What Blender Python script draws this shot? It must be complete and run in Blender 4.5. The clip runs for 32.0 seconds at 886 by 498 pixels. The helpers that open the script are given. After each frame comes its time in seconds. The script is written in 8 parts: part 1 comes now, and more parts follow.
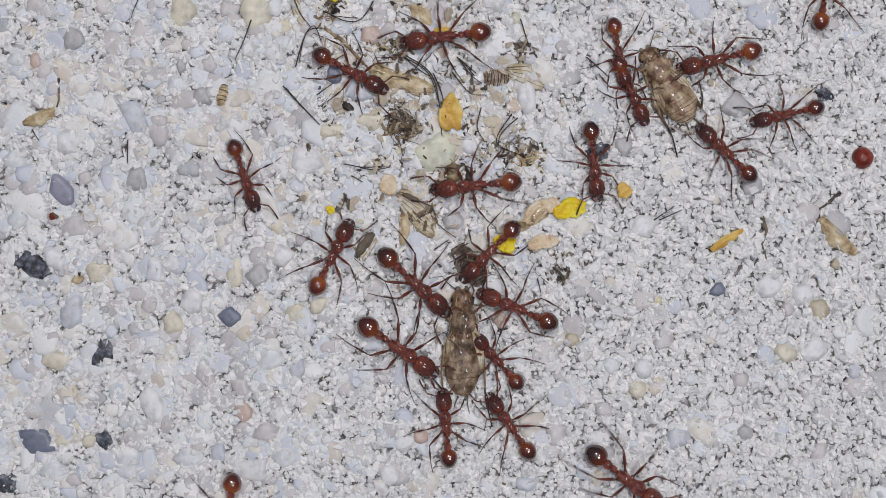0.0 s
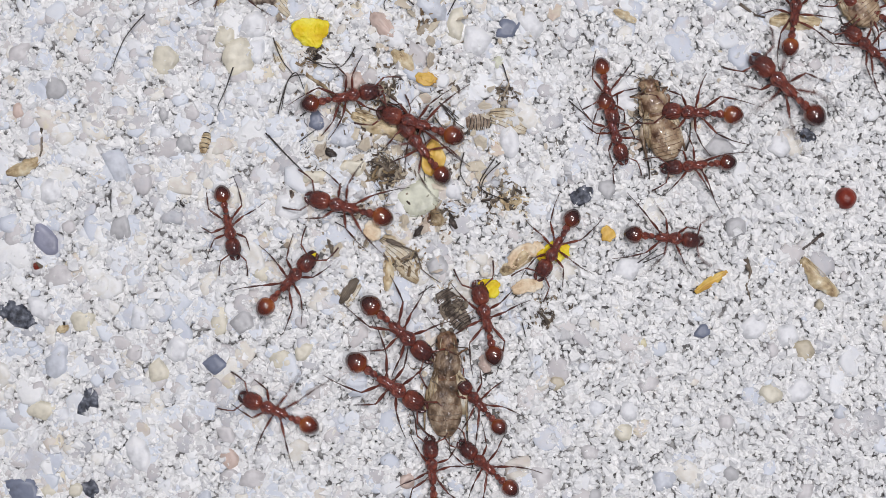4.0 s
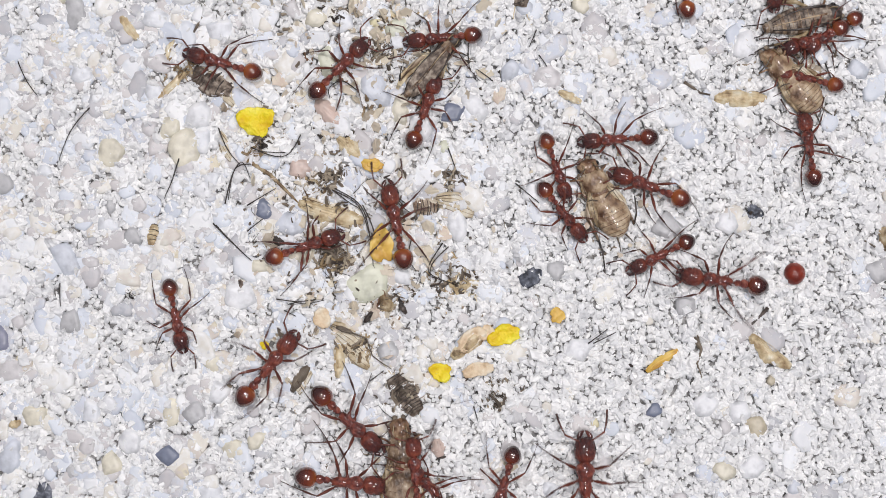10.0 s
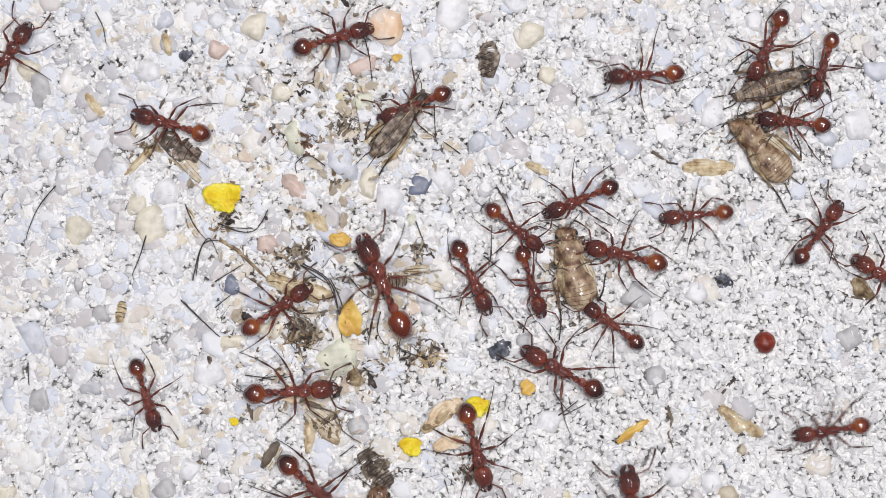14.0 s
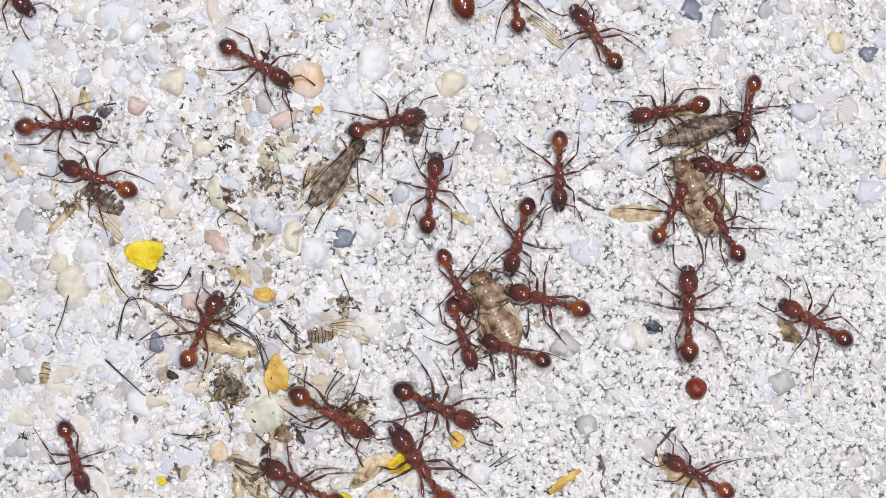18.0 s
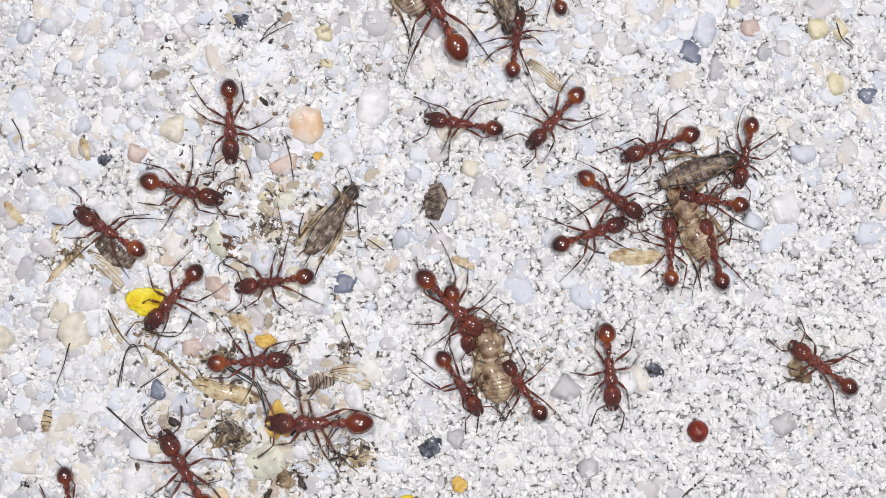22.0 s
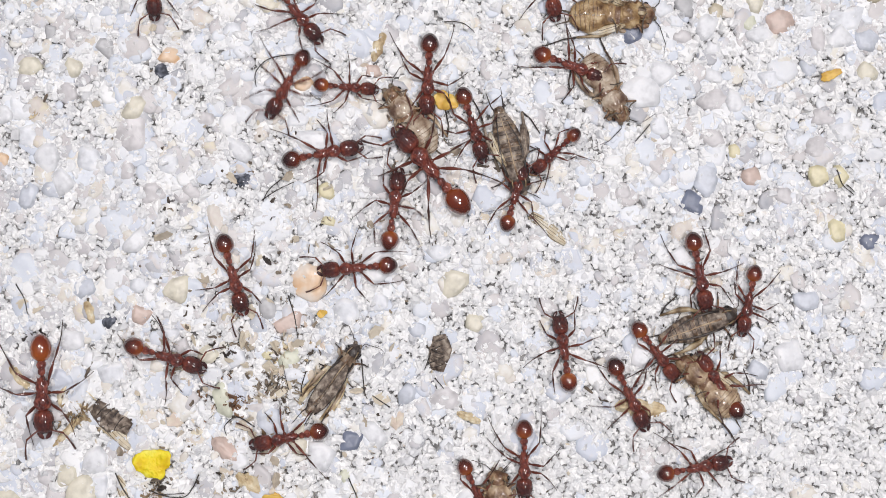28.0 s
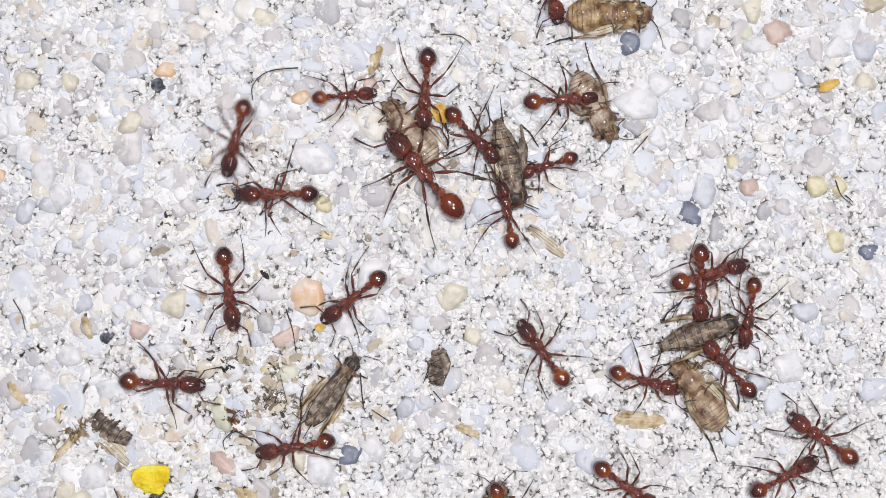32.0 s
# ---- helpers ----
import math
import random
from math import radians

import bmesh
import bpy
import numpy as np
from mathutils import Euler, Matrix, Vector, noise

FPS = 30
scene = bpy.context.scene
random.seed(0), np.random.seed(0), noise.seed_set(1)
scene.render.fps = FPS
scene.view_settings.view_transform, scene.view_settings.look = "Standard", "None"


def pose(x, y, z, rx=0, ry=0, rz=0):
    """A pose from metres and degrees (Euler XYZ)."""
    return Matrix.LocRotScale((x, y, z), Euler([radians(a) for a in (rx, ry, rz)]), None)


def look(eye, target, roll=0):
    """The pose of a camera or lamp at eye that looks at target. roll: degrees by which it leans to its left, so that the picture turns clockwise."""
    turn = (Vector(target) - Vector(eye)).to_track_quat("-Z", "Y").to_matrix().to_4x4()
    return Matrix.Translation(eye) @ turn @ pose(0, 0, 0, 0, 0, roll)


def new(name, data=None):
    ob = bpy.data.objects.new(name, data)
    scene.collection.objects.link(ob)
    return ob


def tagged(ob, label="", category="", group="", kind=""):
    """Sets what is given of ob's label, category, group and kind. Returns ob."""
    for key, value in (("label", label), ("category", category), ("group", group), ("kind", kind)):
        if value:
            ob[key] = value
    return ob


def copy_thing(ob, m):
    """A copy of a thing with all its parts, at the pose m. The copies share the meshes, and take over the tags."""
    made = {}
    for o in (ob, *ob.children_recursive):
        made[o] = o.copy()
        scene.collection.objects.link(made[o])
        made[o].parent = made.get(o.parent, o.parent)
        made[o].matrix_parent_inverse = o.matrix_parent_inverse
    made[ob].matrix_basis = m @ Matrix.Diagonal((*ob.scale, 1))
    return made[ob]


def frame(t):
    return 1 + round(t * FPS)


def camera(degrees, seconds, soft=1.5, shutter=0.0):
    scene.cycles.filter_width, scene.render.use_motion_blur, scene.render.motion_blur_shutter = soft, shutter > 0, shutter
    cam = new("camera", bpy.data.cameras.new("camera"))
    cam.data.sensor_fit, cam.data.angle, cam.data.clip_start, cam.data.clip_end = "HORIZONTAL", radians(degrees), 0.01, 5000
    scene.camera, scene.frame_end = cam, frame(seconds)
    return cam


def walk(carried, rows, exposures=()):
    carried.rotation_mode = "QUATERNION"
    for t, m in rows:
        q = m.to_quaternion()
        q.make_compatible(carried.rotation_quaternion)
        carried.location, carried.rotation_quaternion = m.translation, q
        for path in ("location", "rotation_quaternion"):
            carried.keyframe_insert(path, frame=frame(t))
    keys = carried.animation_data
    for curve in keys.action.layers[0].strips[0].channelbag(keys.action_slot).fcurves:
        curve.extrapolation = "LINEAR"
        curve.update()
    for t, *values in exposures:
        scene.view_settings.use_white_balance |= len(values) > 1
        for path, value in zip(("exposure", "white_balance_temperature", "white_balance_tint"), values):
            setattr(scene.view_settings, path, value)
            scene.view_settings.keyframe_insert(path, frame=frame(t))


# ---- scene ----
# ---- camera ----
MM = 0.001
cam = camera(30, 32.0, soft=0.75, shutter=0.5)


def eye(x, y, z, turn):
    """The camera's pose over the sand, in millimetres, with its small constant tilt."""
    return pose(x * MM, y * MM, z * MM, 0.736, -2.108, turn)


walk(cam, [
    (0, eye(0.000, 0.000, 102.34, -0.000)),
    (0.5, eye(-0.005, 0.470, 102.33, -0.010)),
    (1, eye(-0.001, 0.522, 102.34, -0.036)),
    (1.5, eye(0.018, 0.867, 102.38, -0.071)),
    (2, eye(0.148, 1.329, 102.43, -0.120)),
    (2.5, eye(0.407, 1.992, 102.45, -0.220)),
    (4.5, eye(1.462, 3.257, 102.54, -0.747)),
    (5, eye(2.224, 3.917, 102.58, -0.888)),
    (5.5, eye(2.906, 4.231, 102.57, -1.042)),
    (6, eye(3.050, 4.728, 102.59, -1.174)),
    (6.5, eye(3.091, 5.338, 102.65, -1.262)),
    (7, eye(3.259, 5.670, 102.70, -1.350)),
    (7.5, eye(3.327, 6.524, 102.74, -1.441)),
    (8, eye(3.690, 6.757, 102.78, -1.533)),
    (8.5, eye(4.015, 6.782, 102.80, -1.622)),
    (9, eye(4.142, 7.429, 102.81, -1.735)),
    (9.5, eye(4.116, 7.629, 102.79, -1.842)),
    (10, eye(4.206, 8.090, 102.79, -1.945)),
    (10.5, eye(4.325, 9.140, 102.80, -2.060)),
    (11, eye(4.751, 10.043, 102.82, -2.135)),
    (11.5, eye(5.019, 10.302, 102.81, -2.216)),
    (12, eye(5.342, 10.857, 102.80, -2.300)),
    (12.5, eye(5.269, 11.456, 102.78, -2.396)),
    (13, eye(5.518, 12.085, 102.76, -2.472)),
    (13.5, eye(5.692, 12.288, 102.73, -2.550)),
    (14, eye(6.327, 12.596, 102.71, -2.637)),
    (14.5, eye(7.262, 13.084, 102.64, -2.787)),
    (15, eye(8.269, 13.136, 102.55, -2.949)),
    (15.5, eye(8.878, 13.341, 102.45, -3.103)),
    (17.5, eye(10.720, 14.195, 102.01, -3.750)),
    (18, eye(11.084, 15.615, 101.98, -3.905)),
    (18.5, eye(10.857, 15.743, 101.97, -3.969)),
    (19, eye(10.730, 15.855, 102.00, -4.005)),
    (19.5, eye(10.733, 16.020, 102.01, -4.025)),
    (20, eye(10.915, 15.846, 101.99, -4.044)),
    (20.5, eye(10.852, 16.003, 101.96, -4.070)),
    (21, eye(10.958, 16.571, 101.98, -4.135)),
    (21.5, eye(10.975, 17.669, 102.02, -4.223)),
    (22, eye(11.243, 18.392, 102.06, -4.305)),
    (22.5, eye(11.295, 18.549, 102.09, -4.420)),
    (23, eye(11.485, 19.624, 102.17, -4.521)),
    (23.5, eye(11.984, 19.959, 102.29, -4.623)),
    (24, eye(12.009, 20.843, 102.38, -4.652)),
    (24.5, eye(11.958, 22.128, 102.44, -4.722)),
    (25, eye(11.831, 22.960, 102.51, -4.766)),
    (25.5, eye(11.880, 24.091, 102.52, -4.846)),
    (27.5, eye(11.931, 26.870, 102.41, -5.215)),
    (28, eye(11.774, 28.014, 102.33, -5.351)),
    (28.5, eye(11.774, 28.862, 102.26, -5.442)),
    (29, eye(11.453, 29.105, 102.20, -5.479)),
    (29.5, eye(11.252, 29.261, 102.16, -5.514)),
    (30, eye(11.422, 29.030, 102.11, -5.523)),
    (30.5, eye(11.595, 28.785, 102.11, -5.543)),
    (31, eye(11.653, 28.803, 102.12, -5.586)),
    (31.5, eye(11.868, 28.910, 102.13, -5.653)),
    (32, eye(11.973, 28.831, 102.15, -5.678)),
], exposures=[(0, -0.90, 6280, 14), (1, -0.83, 6280, 14), (2.5, -0.73, 6280, 14), (5, -0.48, 6300, 14), (7, -0.44, 6340, 14), (13, -0.39, 6400, 14), (22, -0.37, 6420, 14), (32, -0.36, 6420, 14)])

# ---- light: soft daylight from the sky and three small lamps nearly overhead ----
SUN_UP, SUN_ROUND = 80.0, 330.0
world = bpy.data.worlds.new("sky")
scene.world = world
world.use_nodes = True
sky = world.node_tree.nodes.new("ShaderNodeTexSky")
sky.sky_type, sky.sun_disc = "NISHITA", False
sky.sun_elevation, sky.sun_rotation = radians(SUN_UP), radians(SUN_ROUND)
sky.air_density, sky.dust_density, sky.ozone_density = 1.0, 4.0, 1.0
cloud = world.node_tree.nodes.new("ShaderNodeHueSaturation")
cloud.inputs["Saturation"].default_value = 0.45  # thin cloud whitens the sky
world.node_tree.links.new(sky.outputs["Color"], cloud.inputs["Color"])
world.node_tree.links.new(cloud.outputs["Color"], world.node_tree.nodes["Background"].inputs["Color"])
world.node_tree.nodes["Background"].inputs["Strength"].default_value = 0.05

# three small lamps over the tray: their glints show on every ant
LAMPS = [((-0.025, 0.165, 0.40), 0.80), ((0.105, -0.085, 0.42), 0.78), ((0.160, 0.085, 0.41), 0.44)]
for (lx, ly, lz), watts in LAMPS:
    lamp_data = bpy.data.lights.new("lamp", "AREA")
    lamp_data.shape, lamp_data.size, lamp_data.energy, lamp_data.color = "DISK", 0.075, watts, (1.0, 0.98, 0.95)
    lamp = new("lamp", lamp_data)
    lamp.matrix_world = look((lx, ly, lz), (0.008, 0.012, 0))

# ---- materials ----


def material(name, stops, rough=0.5, vary="random", grain=900.0, mix=0.4, bump=0.0, bump_scale=2500.0, coat=0.0, metal=0.0, through_light=0.0, ior=1.5, rough_vary=0.0, depth=0.08, streak=1.0):
    """A principled material: a colour ramp read by the object's own random number (or each island's) mixed with a noise at real size."""
    m = bpy.data.materials.new(name)
    m.use_nodes = True
    nt = m.node_tree
    n, link = nt.nodes, nt.links.new
    b = n["Principled BSDF"]
    tex = n.new("ShaderNodeTexCoord")
    noise_a = n.new("ShaderNodeTexNoise")
    noise_a.inputs["Scale"].default_value, noise_a.inputs["Detail"].default_value = grain, 3.0
    link(tex.outputs["Object"], noise_a.inputs["Vector"])
    ramp = n.new("ShaderNodeValToRGB")
    while len(ramp.color_ramp.elements) < len(stops):
        ramp.color_ramp.elements.new(0.5)
    for e, (at, c) in zip(ramp.color_ramp.elements, stops):
        e.position, e.color = at, (*c, 1)
    blend = n.new("ShaderNodeMix")
    blend.inputs["Factor"].default_value = mix
    if vary == "island":
        src = n.new("ShaderNodeNewGeometry").outputs["Random Per Island"]
    elif vary == "random":
        src = n.new("ShaderNodeObjectInfo").outputs["Random"]
    else:
        src = noise_a.outputs["Fac"]
    stretch = n.new("ShaderNodeMapRange")
    stretch.inputs["From Min"].default_value, stretch.inputs["From Max"].default_value = 0.3, 0.7
    link(noise_a.outputs["Fac"], stretch.inputs["Value"])
    link(src, blend.inputs["A"])
    link(stretch.outputs["Result"], blend.inputs["B"])
    link(blend.outputs["Result"], ramp.inputs["Fac"])
    link(ramp.outputs["Color"], b.inputs["Base Color"])
    b.inputs["Roughness"].default_value, b.inputs["Metallic"].default_value, b.inputs["IOR"].default_value = rough, metal, ior
    b.inputs["Coat Weight"].default_value, b.inputs["Coat Roughness"].default_value = coat, 0.03
    b.inputs["Coat IOR"].default_value = 2.0
    b.inputs["Transmission Weight"].default_value = through_light
    if rough_vary:
        rr = n.new("ShaderNodeMapRange")
        rr.inputs["To Min"].default_value, rr.inputs["To Max"].default_value = rough - rough_vary, rough + rough_vary
        link(noise_a.outputs["Fac"], rr.inputs["Value"])
        link(rr.outputs["Result"], b.inputs["Roughness"])
    if bump:
        noise_b = n.new("ShaderNodeTexNoise")
        noise_b.inputs["Scale"].default_value, noise_b.inputs["Detail"].default_value = bump_scale, 4.0
        if streak != 1.0:
            # wrinkles that run lengthwise
            pull = n.new("ShaderNodeVectorMath")
            pull.operation = "MULTIPLY"
            pull.inputs[1].default_value = (streak, 1.0, 1.0)
            link(tex.outputs["Object"], pull.inputs[0])
            link(pull.outputs["Vector"], noise_b.inputs["Vector"])
        else:
            link(tex.outputs["Object"], noise_b.inputs["Vector"])
        bm_node = n.new("ShaderNodeBump")
        bm_node.inputs["Strength"].default_value, bm_node.inputs["Distance"].default_value = bump, depth * 0.001
        link(noise_b.outputs["Fac"], bm_node.inputs["Height"])
        link(bm_node.outputs["Normal"], b.inputs["Normal"])
    return m


CHIP = material("white_sand_chip", [(0.0, (0.42, 0.42, 0.44)), (0.06, (0.66, 0.665, 0.68)), (0.22, (0.82, 0.825, 0.83)), (0.60, (0.90, 0.90, 0.895)), (0.94, (0.94, 0.935, 0.92)), (1.0, (0.76, 0.69, 0.62))], 0.28, "island", 2200, 0.2, 0.7, 5000)
ROUNDED = material("milky_sand_grain", [(0.0, (0.33, 0.35, 0.40)), (0.05, (0.47, 0.48, 0.51)), (0.14, (0.57, 0.55, 0.56)), (0.26, (0.65, 0.62, 0.61)), (0.34, (0.60, 0.64, 0.72)), (0.52, (0.71, 0.75, 0.81)), (0.64, (0.77, 0.785, 0.81)), (0.80, (0.86, 0.865, 0.86)), (0.89, (0.73, 0.70, 0.63)), (0.94, (0.66, 0.60, 0.55)), (0.98, (0.72, 0.66, 0.50)), (1.0, (0.40, 0.36, 0.34))], 0.40, "island", 1500, 0.10, 0.4, 2600, rough_vary=0.15)
GRAIN = material("milky_loose_grain", [(0.0, (0.48, 0.49, 0.53)), (0.16, (0.60, 0.58, 0.58)), (0.30, (0.61, 0.65, 0.73)), (0.55, (0.73, 0.765, 0.82)), (0.75, (0.85, 0.86, 0.865)), (0.88, (0.74, 0.71, 0.63)), (0.95, (0.66, 0.60, 0.55)), (1.0, (0.72, 0.66, 0.50))], 0.40, "random", 1500, 0.10, 0.4, 2600, rough_vary=0.15)
# bed greys are darkened to paint the deep shade between the grains
SHADED_BED = material("sand_bed", [(0.0, (0.08, 0.077, 0.075)), (0.4, (0.22, 0.216, 0.212)), (0.75, (0.44, 0.435, 0.425)), (1.0, (0.66, 0.65, 0.64))], 0.85, "noise", 2000, 1.0, 1.0, 3200)
DARK_RED = [(0.0, (0.045, 0.012, 0.010)), (0.35, (0.145, 0.027, 0.018)), (0.65, (0.25, 0.053, 0.031)), (1.0, (0.40, 0.118, 0.070))]
THORAX = material("red_brown_thorax", DARK_RED, 0.38, "random", 3800, 0.75, 1.0, 5000, coat=0.3, depth=0.4, streak=0.6)
HEAD = material("dark_red_head", [(0.0, (0.022, 0.013, 0.015)), (0.35, (0.080, 0.026, 0.024)), (0.62, (0.18, 0.042, 0.028)), (1.0, (0.33, 0.088, 0.050))], 0.36, "random", 4200, 0.55, 1.0, 6000, coat=0.25, depth=0.3, streak=0.4)
GASTER = material("glossy_amber_gaster", [(0.0, (0.014, 0.007, 0.006)), (0.3, (0.052, 0.012, 0.008)), (0.62, (0.175, 0.030, 0.009)), (1.0, (0.52, 0.140, 0.018))], 0.22, "random", 700, 0.40, 0.0, 6000, coat=1.0, through_light=0.08, ior=1.45)
QUEEN_GASTER = material("glossy_orange_gaster", [(0.0, (0.05, 0.008, 0.004)), (0.5, (0.21, 0.032, 0.006)), (1.0, (0.50, 0.125, 0.010))], 0.2, "random", 700, 0.4, 0.0, 6000, coat=1.0, through_light=0.08, ior=1.45)
for shiny, near, far, part_of in ((GASTER, -0.0014, -0.0025, 0.55), (QUEEN_GASTER, -0.0014, -0.0027, 0.5), (HEAD, 0.0011, 0.0022, 0.4)):
    # the waist's own amber is brightened to stand for light glowing through
    # amber at the waist, darker towards the tip; the head darkens towards the jaws
    nt = shiny.node_tree
    mixed, ramp = [x for x in nt.nodes if x.bl_idname == "ShaderNodeMix"][0], [x for x in nt.nodes if x.bl_idname == "ShaderNodeValToRGB"][0]
    place = [x for x in nt.nodes if x.bl_idname == "ShaderNodeTexCoord"][0]
    split, along, both = nt.nodes.new("ShaderNodeSeparateXYZ"), nt.nodes.new("ShaderNodeMapRange"), nt.nodes.new("ShaderNodeMix")
    along.inputs["From Min"].default_value, along.inputs["From Max"].default_value = far, near
    both.inputs["Factor"].default_value = part_of
    nt.links.new(place.outputs["Object"], split.inputs["Vector"])
    nt.links.new(split.outputs["X"], along.inputs["Value"])
    nt.links.new(mixed.outputs["Result"], both.inputs["A"])
    nt.links.new(along.outputs["Result"], both.inputs["B"])
    nt.links.new(both.outputs["Result"], ramp.inputs["Fac"])
    nt.nodes["Principled BSDF"].inputs["Specular IOR Level"].default_value = 0.2
LEG = material("brown_leg", [(0.0, (0.060, 0.020, 0.015)), (0.5, (0.145, 0.038, 0.023)), (1.0, (0.28, 0.080, 0.044))], 0.3, "random", 1100, 0.7, 0.4, 6000, coat=0.3)
SHIN = material("dark_brown_shin", [(0.0, (0.030, 0.016, 0.014)), (0.5, (0.080, 0.031, 0.023)), (1.0, (0.18, 0.060, 0.038))], 0.32, "random", 1300, 0.7, 0.4, 6000, coat=0.3)
TARSUS = material("thin_tarsus", [(0.0, (0.035, 0.020, 0.017)), (1.0, (0.11, 0.055, 0.040))], 0.45, "random", 900, 0.5)
EYE = material("black_eye", [(0.0, (0.006, 0.005, 0.005)), (1.0, (0.014, 0.010, 0.009))], 0.2, "random", 900, 0.4, coat=0.5)
PALE = material("pale_prey_skin", [(0.0, (0.090, 0.044, 0.024)), (0.25, (0.23, 0.140, 0.082)), (0.55, (0.44, 0.315, 0.200)), (0.8, (0.57, 0.45, 0.31)), (1.0, (0.70, 0.60, 0.46))], 0.36, "noise", 1100, 1.0, 1.0, 2600, coat=0.15, rough_vary=0.12, depth=0.2)
AMBER = material("amber_prey_head", [(0.0, (0.050, 0.022, 0.012)), (0.4, (0.16, 0.080, 0.042)), (0.75, (0.29, 0.175, 0.095)), (1.0, (0.46, 0.33, 0.21))], 0.33, "noise", 2000, 1.0, 1.0, 3500, coat=0.18, depth=0.18)
PALE_DARK = material("brown_prey_skin", [(0.0, (0.050, 0.028, 0.017)), (0.3, (0.145, 0.092, 0.056)), (0.62, (0.30, 0.212, 0.138)), (1.0, (0.52, 0.42, 0.31))], 0.38, "noise", 1300, 1.0, 1.0, 2600, coat=0.10, rough_vary=0.12, depth=0.2)
MILKY = material("milky_prey_skin", [(0.0, (0.13, 0.075, 0.050)), (0.3, (0.32, 0.225, 0.155)), (0.6, (0.53, 0.43, 0.325)), (1.0, (0.73, 0.66, 0.56))], 0.3, "noise", 1000, 1.0, 1.0, 2600, coat=0.2, rough_vary=0.12, depth=0.2)
GOLDEN = material("golden_prey_skin", [(0.0, (0.085, 0.042, 0.018)), (0.3, (0.24, 0.140, 0.060)), (0.6, (0.43, 0.285, 0.135)), (1.0, (0.64, 0.50, 0.31))], 0.36, "noise", 1200, 1.0, 1.0, 2600, coat=0.15, rough_vary=0.12, depth=0.2)
PALE_WING = material("pale_wing", [(0.0, (0.085, 0.052, 0.028)), (0.35, (0.22, 0.150, 0.080)), (0.7, (0.40, 0.305, 0.18)), (1.0, (0.58, 0.49, 0.34))], 0.34, "noise", 1700, 1.0, 0.9, 4000, depth=0.15)
GREY = material("grey_prey_skin", [(0.0, (0.046, 0.032, 0.025)), (0.35, (0.135, 0.100, 0.077)), (0.6, (0.25, 0.198, 0.155)), (1.0, (0.47, 0.40, 0.325))], 0.5, "noise", 2600, 1.0, 1.0, 4500, coat=0.0, depth=0.15)
GREY_DARK = material("dark_prey_band", [(0.0, (0.016, 0.013, 0.012)), (0.6, (0.052, 0.040, 0.034)), (1.0, (0.13, 0.10, 0.085))], 0.4, "noise", 1900, 1.0, 0.8, 4500)
TAN = material("dry_tan_husk", [(0.0, (0.24, 0.155, 0.080)), (0.25, (0.48, 0.355, 0.20)), (0.55, (0.68, 0.55, 0.34)), (0.8, (0.77, 0.67, 0.47)), (1.0, (0.83, 0.77, 0.62))], 0.38, "noise", 1500, 1.0, 0.9, 3500, coat=0.15, depth=0.15)
BROWN = material("dry_brown_bits", [(0.0, (0.022, 0.017, 0.014)), (0.3, (0.088, 0.068, 0.052)), (0.6, (0.22, 0.178, 0.132)), (0.85, (0.46, 0.39, 0.29)), (1.0, (0.62, 0.55, 0.44))], 0.6, "island", 1100, 0.4, 0.5, 3500)
HAIR = material("dark_hair", [(0.0, (0.02, 0.016, 0.014)), (1.0, (0.05, 0.038, 0.03))], 0.45, "random", 900, 0.4)
YELLOW = material("bright_yellow_flake", [(0.0, (0.72, 0.42, 0.010)), (0.35, (0.88, 0.66, 0.010)), (0.7, (0.93, 0.80, 0.04)), (1.0, (0.94, 0.87, 0.20))], 0.5, "noise", 800, 1.0, 0.9, 3000, depth=0.2)
LITTER = material("tan_litter_flake", [(0.0, (0.14, 0.11, 0.085)), (0.08, (0.36, 0.30, 0.23)), (0.25, (0.56, 0.49, 0.39)), (0.6, (0.68, 0.61, 0.48)), (0.8, (0.74, 0.66, 0.54)), (0.9, (0.66, 0.54, 0.45)), (1.0, (0.76, 0.72, 0.55))], 0.45, "island", 2200, 0.15, 0.8, 4000)
ORANGE = material("orange_kernel", [(0.0, (0.52, 0.27, 0.05)), (0.5, (0.79, 0.52, 0.11)), (1.0, (0.86, 0.69, 0.28))], 0.45, "noise", 800, 1.0, 0.6, 2500)
PEACH = material("pale_peach_flake", [(0.0, (0.58, 0.41, 0.25)), (0.3, (0.76, 0.58, 0.38)), (0.65, (0.84, 0.71, 0.52)), (1.0, (0.87, 0.80, 0.68))], 0.45, "noise", 1300, 1.0, 0.9, 3000, depth=0.2)
RED = material("dark_red_berry", [(0.0, (0.10, 0.012, 0.008)), (0.5, (0.22, 0.028, 0.014)), (1.0, (0.32, 0.06, 0.03))], 0.35, "noise", 1200, 1.0, 0.9, 3000)


def stone(name, c, rough=0.35):
    d = tuple(v * 0.72 for v in c)
    l = tuple(min(0.88, v * 1.18) for v in c)
    return material(name, [(0.0, d), (0.5, c), (1.0, l)], rough, "noise", 1100, 1.0, 0.3, 3000, rough_vary=0.12)


